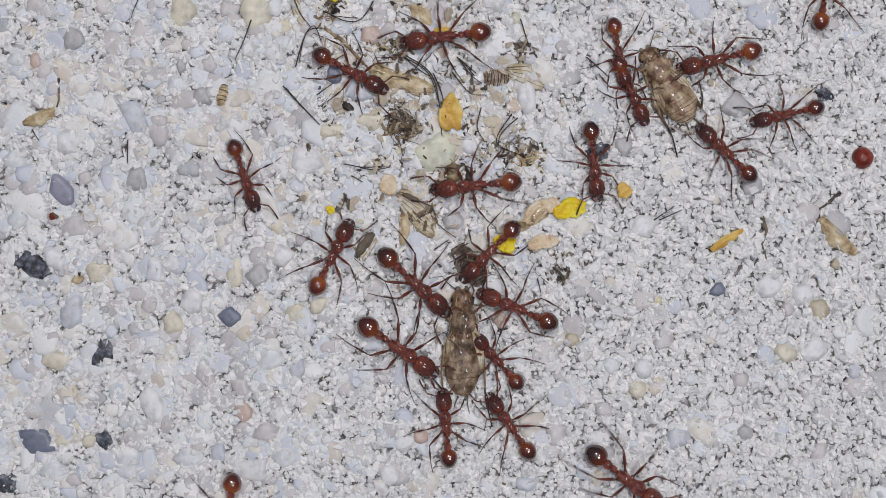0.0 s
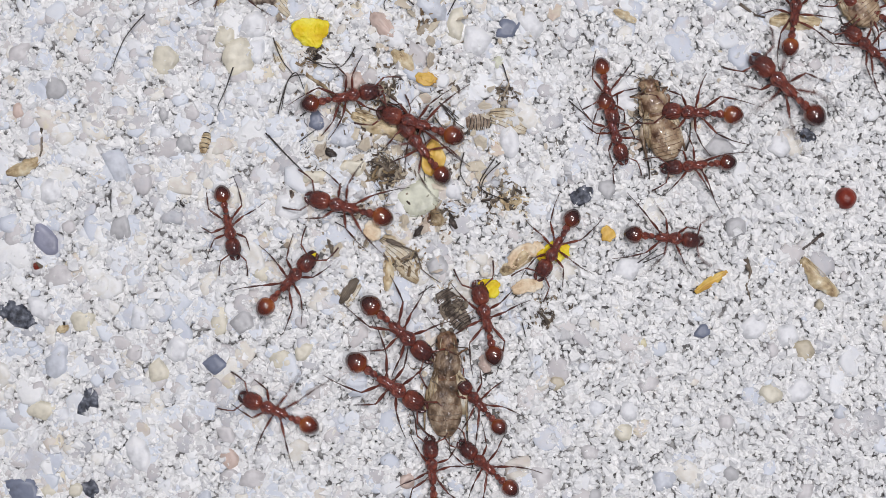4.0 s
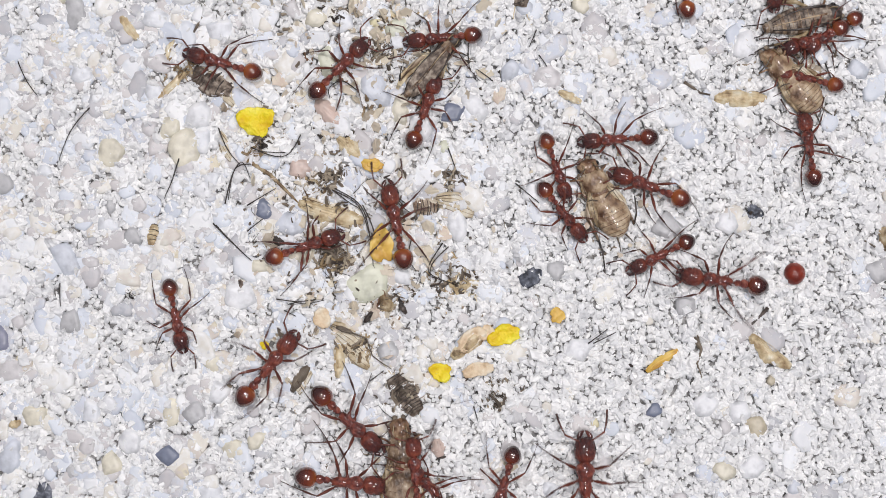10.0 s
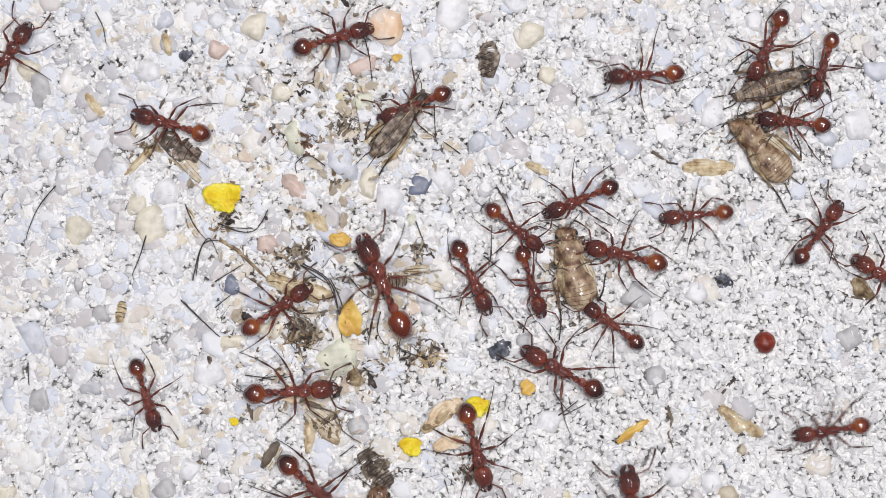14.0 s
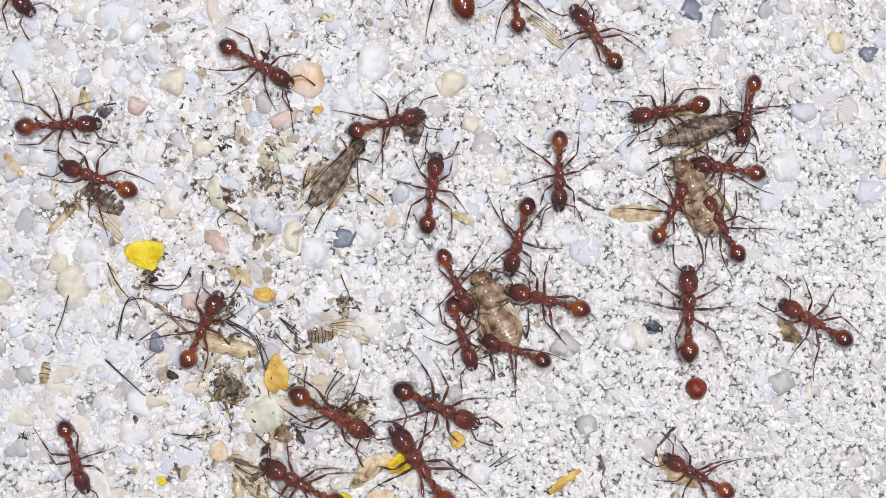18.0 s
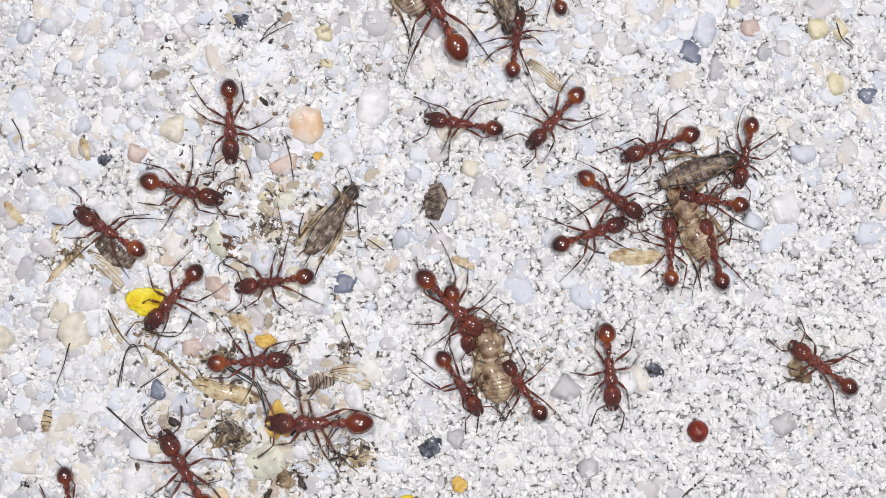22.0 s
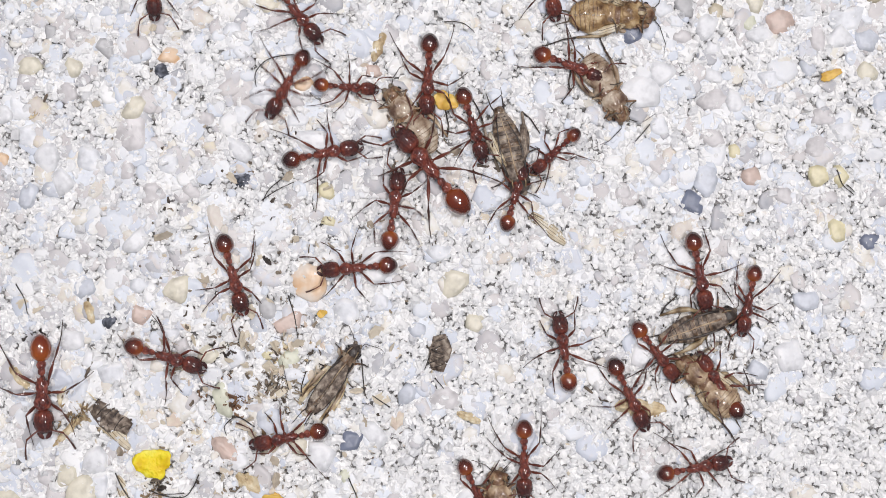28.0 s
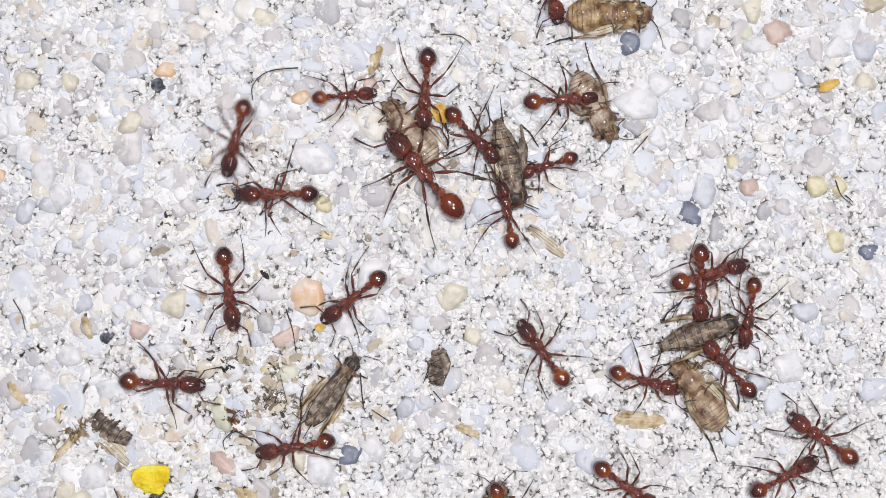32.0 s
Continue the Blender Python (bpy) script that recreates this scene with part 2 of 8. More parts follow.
MEMBRANE = material("thin_wing_membrane", [(0.0, (0.42, 0.31, 0.18)), (0.4, (0.62, 0.51, 0.34)), (0.75, (0.76, 0.69, 0.55)), (1.0, (0.84, 0.80, 0.70))], 0.3, "noise", 1500, 1.0, 0.7, 3000, through_light=0.15, ior=1.3)
STONES = {"white": stone("white_pebble", (0.78, 0.79, 0.81), 0.35), "grey": stone("grey_pebble", (0.50, 0.50, 0.51)), "blue": stone("slate_blue_pebble", (0.20, 0.225, 0.30)),
          "pale_blue": stone("pale_blue_pebble", (0.60, 0.63, 0.69)), "cream": stone("cream_pebble", (0.72, 0.68, 0.56)), "tan": stone("tan_pebble", (0.55, 0.49, 0.37)),
          "pink": stone("pink_pebble", (0.62, 0.49, 0.43)), "salmon": stone("salmon_pebble", (0.74, 0.56, 0.40)),
          "yellow": stone("pale_yellow_pebble", (0.72, 0.66, 0.44)), "green": stone("pale_green_pebble", (0.66, 0.67, 0.54)),
          "mist": stone("misty_grey_pebble", (0.63, 0.61, 0.615)), "milk": stone("milky_pebble", (0.75, 0.77, 0.805)), "slate": stone("lilac_slate_pebble", (0.30, 0.31, 0.40))}

STONES["dark"] = material("mottled_slate_chip", [(0.0, (0.022, 0.024, 0.032)), (0.35, (0.065, 0.072, 0.092)), (0.7, (0.15, 0.165, 0.205)), (1.0, (0.34, 0.35, 0.39))], 0.5, "noise", 2600, 1.0, 1.0, 4000, depth=0.2)
STONES["salmon"] = material("blotched_salmon_pebble", [(0.0, (0.68, 0.40, 0.20)), (0.35, (0.76, 0.55, 0.37)), (0.65, (0.80, 0.67, 0.55)), (1.0, (0.84, 0.78, 0.70))], 0.35, "noise", 650, 1.0, 0.4, 3000, rough_vary=0.12)

# ---- mesh helpers, all in millimetres ----


def finish(name, bm, mat, smooth=True):
    me = bpy.data.meshes.new(name)
    bmesh.ops.scale(bm, vec=(MM, MM, MM), verts=bm.verts)
    bmesh.ops.recalc_face_normals(bm, faces=bm.faces)
    bm.to_mesh(me)
    bm.free()
    me.materials.append(mat)
    if smooth:
        me.polygons.foreach_set("use_smooth", [True] * len(me.polygons))
    return me


def part(name, bm, mat, parent, label="", m=None, smooth=True):
    ob = new(name, finish(name, bm, mat, smooth))
    ob.parent = parent
    if m is not None:
        ob.matrix_basis = m
    return tagged(ob, label)


def at(x, y, turn=0.0, z=0.0, rx=0.0, ry=0.0):
    return pose(x * MM, y * MM, z * MM, rx, ry, turn)


def thing(name, label, category, m=None, group=""):
    ob = new(name)
    ob.empty_display_size = 0.001
    if m is not None:
        ob.matrix_basis = m
    return tagged(ob, label, category, group)


def loft(rings, sides=12, bm=None, cap=True):
    """A body along rings of (x, y, z, half width, half height); each ring stands across the way from its neighbours."""
    bm = bm or bmesh.new()
    pts = [Vector(r[:3]) for r in rings]
    loops = []
    for i, r in enumerate(rings):
        way = (pts[min(i + 1, len(pts) - 1)] - pts[max(i - 1, 0)]).normalized()
        side = way.cross(Vector((0, 0, 1)))
        side = side.normalized() if side.length > 0.05 else Vector((0, 1, 0))
        up = side.cross(way)
        loops.append([bm.verts.new(pts[i] + side * (math.cos(a) * r[3]) + up * (math.sin(a) * r[4])) for a in (2 * math.pi * k / sides for k in range(sides))])
    for a, b in zip(loops, loops[1:]):
        for k in range(sides):
            bm.faces.new((a[k], a[(k + 1) % sides], b[(k + 1) % sides], b[k]))
    if cap:
        bm.faces.new(loops[0])
        bm.faces.new(loops[-1])
    return bm


def egg(cx, cz, lx, wy, hz, taper=0.0, rings=9, sides=14, ridge=0.0, cy=0.0, bm=None):
    """An egg along x about (cx, cy, cz): half length lx, half width wy, half height hz; taper > 0 makes the -x end the narrower."""
    rows = []
    for i in range(rings):
        u = -math.cos(math.pi * (i + 0.35) / (rings - 0.3))
        r = math.sqrt(max(0.0, 1 - u * u)) * (1 + taper * u) * (1 + ridge * (i % 2))
        rows.append((cx + u * lx, cy, cz, max(r * wy, 0.015), max(r * hz, 0.015)))
    return loft(rows, sides, bm)


def tube(points, r0, r1, sides=6, bm=None):
    n = len(points) - 1
    return loft([(*p, r0 + (r1 - r0) * i / n, r0 + (r1 - r0) * i / n) for i, p in enumerate(points)], sides, bm)


def lump(lx, ly, lz, rough, rng, detail=2, fine=0.12):
    """An uneven pebble that stands on z = 0, partly sunk."""
    own = bmesh.new()
    bmesh.ops.create_icosphere(own, subdivisions=detail, radius=1.0)
    o = Vector((rng.uniform(-90, 90), rng.uniform(-90, 90), rng.uniform(-90, 90)))
    for v in own.verts:
        k = 1 + rough * noise.noise(v.co * 1.2 + o) + rough * fine * noise.noise(v.co * 3.1 + o)
        v.co = Vector((v.co.x * lx * k, v.co.y * ly * k, v.co.z * lz * k + lz * 0.55))
    return own


def slab(lx, ly, low, top, rng, n=22, corners=None):
    """A flat worn stone: a rounded many-cornered outline from z = low to a slightly domed, tilted top."""
    bm = bmesh.new()
    m = corners or rng.randint(4, 7)
    turns = sorted((2 * math.pi * (k + rng.uniform(-0.32, 0.32)) / m, rng.uniform(0.70, 1.02)) for k in range(m))
    tilt_x, tilt_y, o = rng.uniform(-0.10, 0.10), rng.uniform(-0.10, 0.10), rng.uniform(-50, 50)
    rim = []
    for k in range(n):
        a = 2 * math.pi * k / n
        flat = min(d / max(0.2, math.cos(a - b)) for b, d in turns if math.cos(a - b) > 0.2)
        rim.append((a, 0.9 * min(flat, 1.35) + 0.1))
    rows = []
    for grow, h in ((0.85, 0.0), (1.0, 0.45), (0.975, 0.72), (0.88, 0.90), (0.60, 0.985), (0.25, 1.0)):
        ring = []
        for a, r in rim:
            x, y = lx * grow * r * math.cos(a), ly * grow * r * math.sin(a)
            bump = 0.05 * noise.noise(Vector((x * 2.2 + o, y * 2.2, h))) if h > 0.4 else 0.0
            ring.append(bm.verts.new((x, y, low + (top - low) * h + (tilt_x * x + tilt_y * y) * h + bump)))
        rows.append(ring)
    for a, b in zip(rows, rows[1:]):
        for k in range(n):
            j = (k + 1) % n
            bm.faces.new((a[k], a[j], b[j]))
            bm.faces.new((a[k], b[j], b[k]))
    hub = bm.verts.new(sum((v.co for v in rows[-1]), Vector()) / n)
    for k in range(n):
        bm.faces.new((rows[-1][k], rows[-1][(k + 1) % n], hub))
    return bm


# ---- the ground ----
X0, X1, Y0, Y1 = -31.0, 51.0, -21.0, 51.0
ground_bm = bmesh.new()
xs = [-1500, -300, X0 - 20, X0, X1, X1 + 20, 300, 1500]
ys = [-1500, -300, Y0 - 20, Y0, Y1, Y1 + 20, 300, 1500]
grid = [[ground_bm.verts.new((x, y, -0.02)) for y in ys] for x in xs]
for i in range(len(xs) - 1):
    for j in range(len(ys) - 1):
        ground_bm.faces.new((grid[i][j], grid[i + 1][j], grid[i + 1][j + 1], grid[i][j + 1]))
ground = tagged(new("ground", finish("ground", ground_bm, SHADED_BED, False)), "flat bed of packed white and pale grey sand", "ground", kind="structure")


def scatter(name, label, x, y, size, base, faces0, mat, flat, jitter, seed, smooth, level, spread=0.35, tilt=0.25):
    """Many sand grains joined in one mesh: each a shaken copy of a base solid, turned at random and pressed into the bed."""
    rng = np.random.default_rng(seed)
    v0, f0, n = np.array(base), np.array(faces0), len(x)
    s = size * np.exp(rng.normal(0, spread, n)).clip(0.5, 2.0)
    sc = np.stack([s * rng.uniform(0.8, 1.3, n), s * rng.uniform(0.65, 1.05, n), s * flat * rng.uniform(0.8, 1.2, n)], 1)
    q = np.stack([np.ones(n), rng.normal(0, tilt, n), rng.normal(0, tilt, n), np.zeros(n)], 1)
    q /= np.linalg.norm(q, axis=1)[:, None]
    w, a, b, c = q.T
    rot = np.stack([np.stack([1 - 2 * (b * b + c * c), 2 * (a * b - c * w), 2 * (a * c + b * w)], 1), np.stack([2 * (a * b + c * w), 1 - 2 * (a * a + c * c), 2 * (b * c - a * w)], 1), np.stack([2 * (a * c - b * w), 2 * (b * c + a * w), 1 - 2 * (a * a + b * b)], 1)], 1)
    turn = rng.uniform(0, 2 * np.pi, n)
    spin = np.zeros((n, 3, 3))
    spin[:, 0, 0] = spin[:, 1, 1] = np.cos(turn)
    spin[:, 1, 0], spin[:, 0, 1], spin[:, 2, 2] = np.sin(turn), -np.sin(turn), 1
    p = v0[None] * (1 + rng.normal(0, jitter, (n, len(v0), 1))) * sc[:, None, :]
    p = np.einsum("nij,njk,nvk->nvi", rot, spin, p)
    p += np.stack([x, y, level(s, rng, n)], 1)[:, None, :]
    me = bpy.data.meshes.new(name)
    k = f0.shape[1]
    faces = (f0[None] + (np.arange(n) * len(v0))[:, None, None]).reshape(-1, k)
    me.vertices.add(n * len(v0))
    me.vertices.foreach_set("co", (p * MM).astype(np.float32).ravel())
    me.loops.add(faces.size)
    me.loops.foreach_set("vertex_index", faces.astype(np.int32).ravel())
    me.polygons.add(len(faces))
    me.polygons.foreach_set("loop_start", (np.arange(len(faces)) * k).astype(np.int32))
    me.polygons.foreach_set("use_smooth", [smooth] * len(faces))
    me.update(calc_edges=True)
    me.materials.append(mat)
    return tagged(new(name, me), label, "litter" if mat == LITTER else "sand", kind="stuff")


def chip_solid():
    """A low six-sided chip with a smaller, level top."""
    ring = [(math.cos(k * math.pi / 3), math.sin(k * math.pi / 3)) for k in range(6)]
    v = [(x, y, -0.6) for x, y in ring] + [(x * 1.0, y * 1.0, 0.35) for x, y in ring] + [(x * 0.66, y * 0.66, 0.8) for x, y in ring]
    f = []
    for base in (0, 6):
        for k in range(6):
            a, b = base + k, base + (k + 1) % 6
            f += [(a, b, b + 6), (a, b + 6, a + 6)]
    f += [(12, 12 + k, 13 + k) for k in range(1, 5)]
    return v, f


def grain_solid(seed):
    """A worn flat grain, one unit across its half length."""
    bm = slab(1.0, 1.0, -1.0, 1.0, random.Random(seed), 12)
    bm.verts.index_update()
    v = [tuple(p.co) for p in bm.verts]
    f = [tuple(q.index for q in face.verts) for face in bm.faces]
    bm.free()
    return v, f


def left_share(x, y):
    """Rounded grains lie thick in the west and thin out to the east and south-east."""
    return np.minimum(1.0, 0.12 + 0.88 / (1 + np.exp((x - 8 - 0.42 * (y - 12)) / 5.0)) + 0.70 / (1 + np.exp((31 - y - 0.15 * x) / 3.0)))


def shaken_grid(step, seed):
    rng = np.random.default_rng(seed)
    gx, gy = np.meshgrid(np.arange(X0, X1, step), np.arange(Y0, Y1, step * 0.87))
    gx[1::2] += step / 2
    return gx.ravel() + rng.normal(0, step * 0.22, gx.size), gy.ravel() + rng.normal(0, step * 0.22, gx.size)


chip_v, chip_f = chip_solid()
crumb_v = [(1, 0, 0), (0, 1, 0), (-1, 0, 0), (0, -1, 0), (0, 0, 1), (0, 0, -1)]
crumb_f = [(0, 1, 4), (1, 2, 4), (2, 3, 4), (3, 0, 4), (1, 0, 5), (2, 1, 5), (3, 2, 5), (0, 3, 5)]
cx, cy = shaken_grid(0.33, 3)
scatter("white_sand", "fine angular chips of white sand", cx, cy, 0.202, chip_v, chip_f, CHIP, 0.8, 0.23, 4, False, lambda s, rng, n: rng.uniform(0.0, 0.20, n), 0.30, 0.3)
cx, cy = shaken_grid(0.62, 13)
scatter("white_sand", "coarser angular white chips lying on the finer sand", cx, cy, 0.17, chip_v, chip_f, CHIP, 0.75, 0.22, 14, False, lambda s, rng, n: rng.uniform(0.12, 0.24, n), 0.4, 0.3)
cx, cy = shaken_grid(0.46, 23)
scatter("white_sand", "white sand crumbs lying on the chips", cx, cy, 0.062, crumb_v, crumb_f, CHIP, 0.8, 0.3, 24, False, lambda s, rng, n: rng.uniform(0.20, 0.30, n), 0.4, 0.5)
pick = np.random.default_rng(21)
grain_meshes = []
for k in range(8):
    gx, gy = pick.uniform(X0, X1, 1000), pick.uniform(Y0, Y1, 1000)
    keep = pick.random(1000) < left_share(gx, gy)
    gv, gf = grain_solid(k + 40)
    scatter("rounded_sand_grains", "larger worn milky sand grains among the chips", gx[keep], gy[keep], 0.54, gv, gf, ROUNDED, 0.26, 0.006, 50 + k, True, lambda s, rng, n: 0.26 - 0.26 * s + rng.uniform(-0.03, 0.09, n), 0.42, 0.05)
    me = bpy.data.meshes.new("sand_grain")
    me.from_pydata([tuple(c * MM for c in v) for v in gv], [], gf)
    me.polygons.foreach_set("use_smooth", [True] * len(me.polygons))
    me.materials.append(GRAIN)
    grain_meshes.append(me)
# broad flat grains that lie loose on the bed
grain_rng = np.random.default_rng(77)
spots = np.stack([grain_rng.uniform(-25, 45, 900), grain_rng.uniform(-15, 46, 900)], 1)
spots = spots[grain_rng.random(900) < left_share(*spots.T)][:300]
for k, (x, y) in enumerate(spots):
    wide, high = grain_rng.uniform(0.50, 1.0), grain_rng.uniform(0.10, 0.15)
    grain = new("sand_grain", grain_meshes[k % 8])
    grain.parent = ground
    grain.matrix_basis = at(x, y, grain_rng.uniform(0, 360), grain_rng.uniform(0.27, 0.34) - high, grain_rng.uniform(-4, 4), grain_rng.uniform(-4, 4))
    grain.scale = (wide, wide * grain_rng.uniform(0.65, 1.0), high)

# thin torn flakes strewn where the ants tear their prey
flake_rng = np.random.default_rng(91)
for name, label, fx, fy, sx, sy, count, size in (("litter_flakes", "thin tan and brown skin flakes strewn over the grains", 2.0, 9.5, 3.6, 5.2, 170, 0.25),
                                                ("litter_flakes", "thin tan flakes strewn between pale grains", 3.0, 22.0, 4.0, 3.4, 100, 0.26),
                                                ("litter_flakes", "few thin tan flakes on the open sand", 6.0, 34.0, 9.0, 6.0, 50, 0.24),
                                                ("litter_flakes", "small brown flakes round the dead crickets", 18.0, 12.0, 2.2, 2.0, 36, 0.18),
                                                ("litter_flakes", "small brown flakes under the pair of crickets", 30.6, 20.8, 1.8, 2.0, 32, 0.18)):
    lx, ly = flake_rng.normal(fx, sx, count), flake_rng.normal(fy, sy, count)
    scatter(name, label, lx, ly, size, chip_v, chip_f, LITTER, 0.16, 0.24, int(count), False, lambda s, rng, n: rng.uniform(0.24, 0.40, n), 0.5, 0.3)

# ---- pebbles and grains that stand out ----
KIND_WORDS = {"white": "smooth white sand pebble in the sand", "grey": "smooth mid-grey sand pebble in the sand", "blue": "slate-blue sand pebble in the sand", "pale_blue": "milky pale blue sand pebble in the sand", "cream": "cream-coloured sand pebble among white chips", "tan": "olive tan sand pebble among white chips",
              "pink": "dull pink sand pebble among white chips", "salmon": "large salmon-orange translucent sand pebble", "dark": "rough almost black slate chip", "yellow": "pale yellow sand pebble among white chips", "green": "pale greenish cream sand pebble",
              "mist": "flat misty grey sand pebble among white chips", "milk": "flat milky blue-white sand pebble", "slate": "lilac-grey slate pebble in the sand"}


def pebble(kind, x, y, lx, ly, turn, seed, flat):
    rng = random.Random(seed)
    small = min(lx, ly)
    if kind == "dark":
        bm = lump(lx * 1.05, ly * 1.05, small * 0.38, 0.55, rng, 3, 0.4)
        ob = new(kind + "_pebble", finish("pebble", bm, STONES[kind]))
        ob.matrix_basis = at(x, y, turn, 0.34 - 0.36 * small)
    else:
        bm = slab(lx * 1.08, ly * 1.08, -0.2, (0.37 if flat else 0.41) + (0.05 if flat else 0.10) * small, rng)
        ob = new(kind + "_pebble", finish("pebble", bm, STONES[kind]))
        ob.matrix_basis = at(x, y, turn)
    return tagged(ob, KIND_WORDS[kind], "pebble", "coloured pebbles")


def lay(kind, flat, places):
    for x, y, lx, ly, turn in places:
        pebble(kind, x, y, lx, ly, turn, round(x * 41 + y * 13), flat)


lay("blue", False, [(-21.07, -10.42, 0.96, 0.81, 0), (-9.33, -2.9, 0.67, 0.6, 37), (20.87, -1.18, 0.49, 0.46, 10), (8.93, 17.8, 0.67, 0.67, 151), (-2.94, 12.08, 0.7, 0.6, 60), (31.39, 30.43, 0.7, 0.7, 75), (42.18, 27.01, 0.7, 0.53, 11), (28.63, 41.34, 0.81, 0.7, 73)])
lay("dark", False, [(-17.1, -5.07, 0.74, 0.53, 74), (-21.34, 0.21, 1.09, 0.7, 160), (-22.85, -13, 0.53, 0.6, 35), (-17.02, -10.44, 0.49, 0.63, 72), (13.49, 7.41, 0.63, 0.6, 8), (-5.19, 26.49, 0.46, 0.35, 65), (27.52, 10.94, 0.53, 0.39, 154), (-0.59, 41.49, 0.46, 0.39, 157), (3.7, 34.35, 0.46, 0.39, 14)])
lay("slate", False, [(-19.63, 4.99, 0.88, 0.7, 148)])
lay("grey", False, [(-7.53, -0.29, 0.74, 0.63, 5), (22.47, -10.08, 0.56, 0.53, 52), (-15.15, 5.59, 0.67, 0.63, 94), (-11.08, 10.68, 0.63, 0.56, 131), (-18.97, 14.2, 0.7, 0.6, 25), (23.01, 5.22, 0.7, 0.63, 114), (4.37, 3.08, 0.77, 0.63, 18), (22.05, 10.28, 0.77, 0.88, 55), (15.02, 7.68, 0.6, 0.63, 171), (-14.12, 24.67, 1.09, 0.6, 102), (35.4, 7.04, 0.63, 0.77, 112), (4.49, 26.4, 0.6, 0.7, 16), (-3.84, 43.22, 0.56, 0.63, 63), (32.02, 42.62, 0.77, 0.63, 147)])
lay("cream", False, [(-12.79, -3.24, 0.7, 0.63, 42), (25.11, -5.13, 0.7, 0.6, 158), (-19.95, -5.51, 0.63, 0.7, 57), (-7.72, 16, 1.12, 1.23, 168), (-3.98, -2.14, 0.63, 0.6, 62), (15.91, -7.42, 0.56, 0.63, 30), (-17.94, -10.43, 0.46, 0.46, 109), (-0.74, 9.21, 0.46, 0.88, 80), (-3.19, 8.61, 0.42, 0.77, 80), (-12.27, 15.98, 0.81, 0.95, 156), (-8.5, 17.32, 0.63, 0.6, 87), (5.72, 18.05, 0.98, 0.6, 92), (-14.94, 25.93, 0.7, 0.63, 139), (16.09, 26.82, 0.81, 1.02, 120), (-0.85, 28.1, 0.77, 0.67, 70), (0.56, 23.81, 0.7, 0.6, 38), (17.23, 24.2, 0.6, 0.53, 164), (-2.38, 39.42, 0.95, 0.63, 26)])
lay("cream", False, [(-5.94, 42.19, 0.63, 0.6, 142), (36.42, 42.76, 1.05, 0.63, 78), (43.05, 37.54, 0.7, 0.6, 120), (-8.62, 42.5, 0.7, 0.63, 19)])
lay("white", False, [(-19.19, 7.87, 0.91, 0.7, 79), (-20.03, 0.66, 0.84, 0.63, 116), (16.28, 2.75, 0.84, 0.77, 153), (24.06, -1.05, 0.77, 0.7, 47), (26.12, -1.54, 0.81, 0.7, 84), (26.78, -4.99, 0.67, 0.81, 121), (-11.58, -1.95, 0.81, 0.74, 126), (-14.02, -8.37, 0.77, 1.16, 20), (16.26, -6.02, 0.7, 0.63, 99), (-6.14, 0.83, 0.67, 0.63, 67), (0.48, -12.6, 0.88, 0.63, 141), (-8.03, -12.21, 1.05, 0.7, 178), (5.38, 7.72, 0.6, 0.7, 77), (-6.67, 18.06, 0.91, 0.77, 45), (10.41, 18.06, 0.91, 0.6, 119), (7.37, 20.57, 0.81, 0.53, 50), (-4.63, 6.76, 1.05, 0.88, 161), (16.01, 13.36, 1.05, 0.88, 23)])
lay("white", False, [(27.37, 21.37, 0.88, 0.77, 97), (6.91, 16.89, 1.05, 0.88, 107), (13.94, 12.72, 0.88, 0.7, 144), (8.98, 10.77, 0.7, 1.05, 1), (11.38, 28.34, 1.05, 1.23, 149), (-7.53, 25.42, 0.81, 0.7, 6), (30.28, 27.09, 0.6, 0.7, 43), (-3, 31.2, 0.84, 0.53, 48), (25.88, 10.35, 0.7, 0.81, 159), (3.68, 36.26, 1.05, 0.6, 132), (-7.98, 36.78, 0.77, 0.95, 169), (8.35, 36.07, 0.98, 1.05, 100), (28.74, 37.49, 1.23, 1.12, 137), (-7.26, 35.33, 0.77, 0.63, 105), (36.55, 40.51, 0.7, 0.63, 36), (30.15, 38.73, 0.88, 0.7, 4), (33.23, 41.17, 0.88, 0.7, 41), (41.49, 39.81, 0.7, 0.81, 115)])
lay("white", False, [(34.61, 36.37, 0.6, 0.81, 9), (20.21, 43.87, 0.53, 0.6, 46), (36.51, 20.28, 1.05, 0.88, 88), (-10.34, 39.68, 0.7, 0.63, 125)])
lay("tan", False, [(11.76, -4.26, 0.46, 0.46, 15), (27.25, -2.35, 0.7, 0.6, 173), (44.08, 42.42, 0.7, 0.7, 51)])
lay("pale_blue", False, [(8.94, -13.17, 0.49, 0.7, 89), (-5.16, -6.14, 0.53, 0.7, 163), (18.3, -10.41, 0.7, 0.6, 136), (-1.3, 11.14, 0.88, 1.05, 82), (-18.99, -2.49, 0.7, 0.88, 13), (-15.16, 9.41, 1.05, 0.7, 124), (4.21, 19.33, 1.16, 0.88, 129), (12.59, 20.34, 0.7, 0.53, 60), (34.47, 19.66, 0.67, 0.56, 134), (37.83, 23.59, 0.7, 0.88, 80), (-6.45, 28.65, 0.67, 0.7, 85), (-9.41, 34.49, 0.88, 0.63, 68), (43.25, 39.54, 0.7, 0.77, 110), (32.38, 31.81, 0.77, 1.05, 152)])
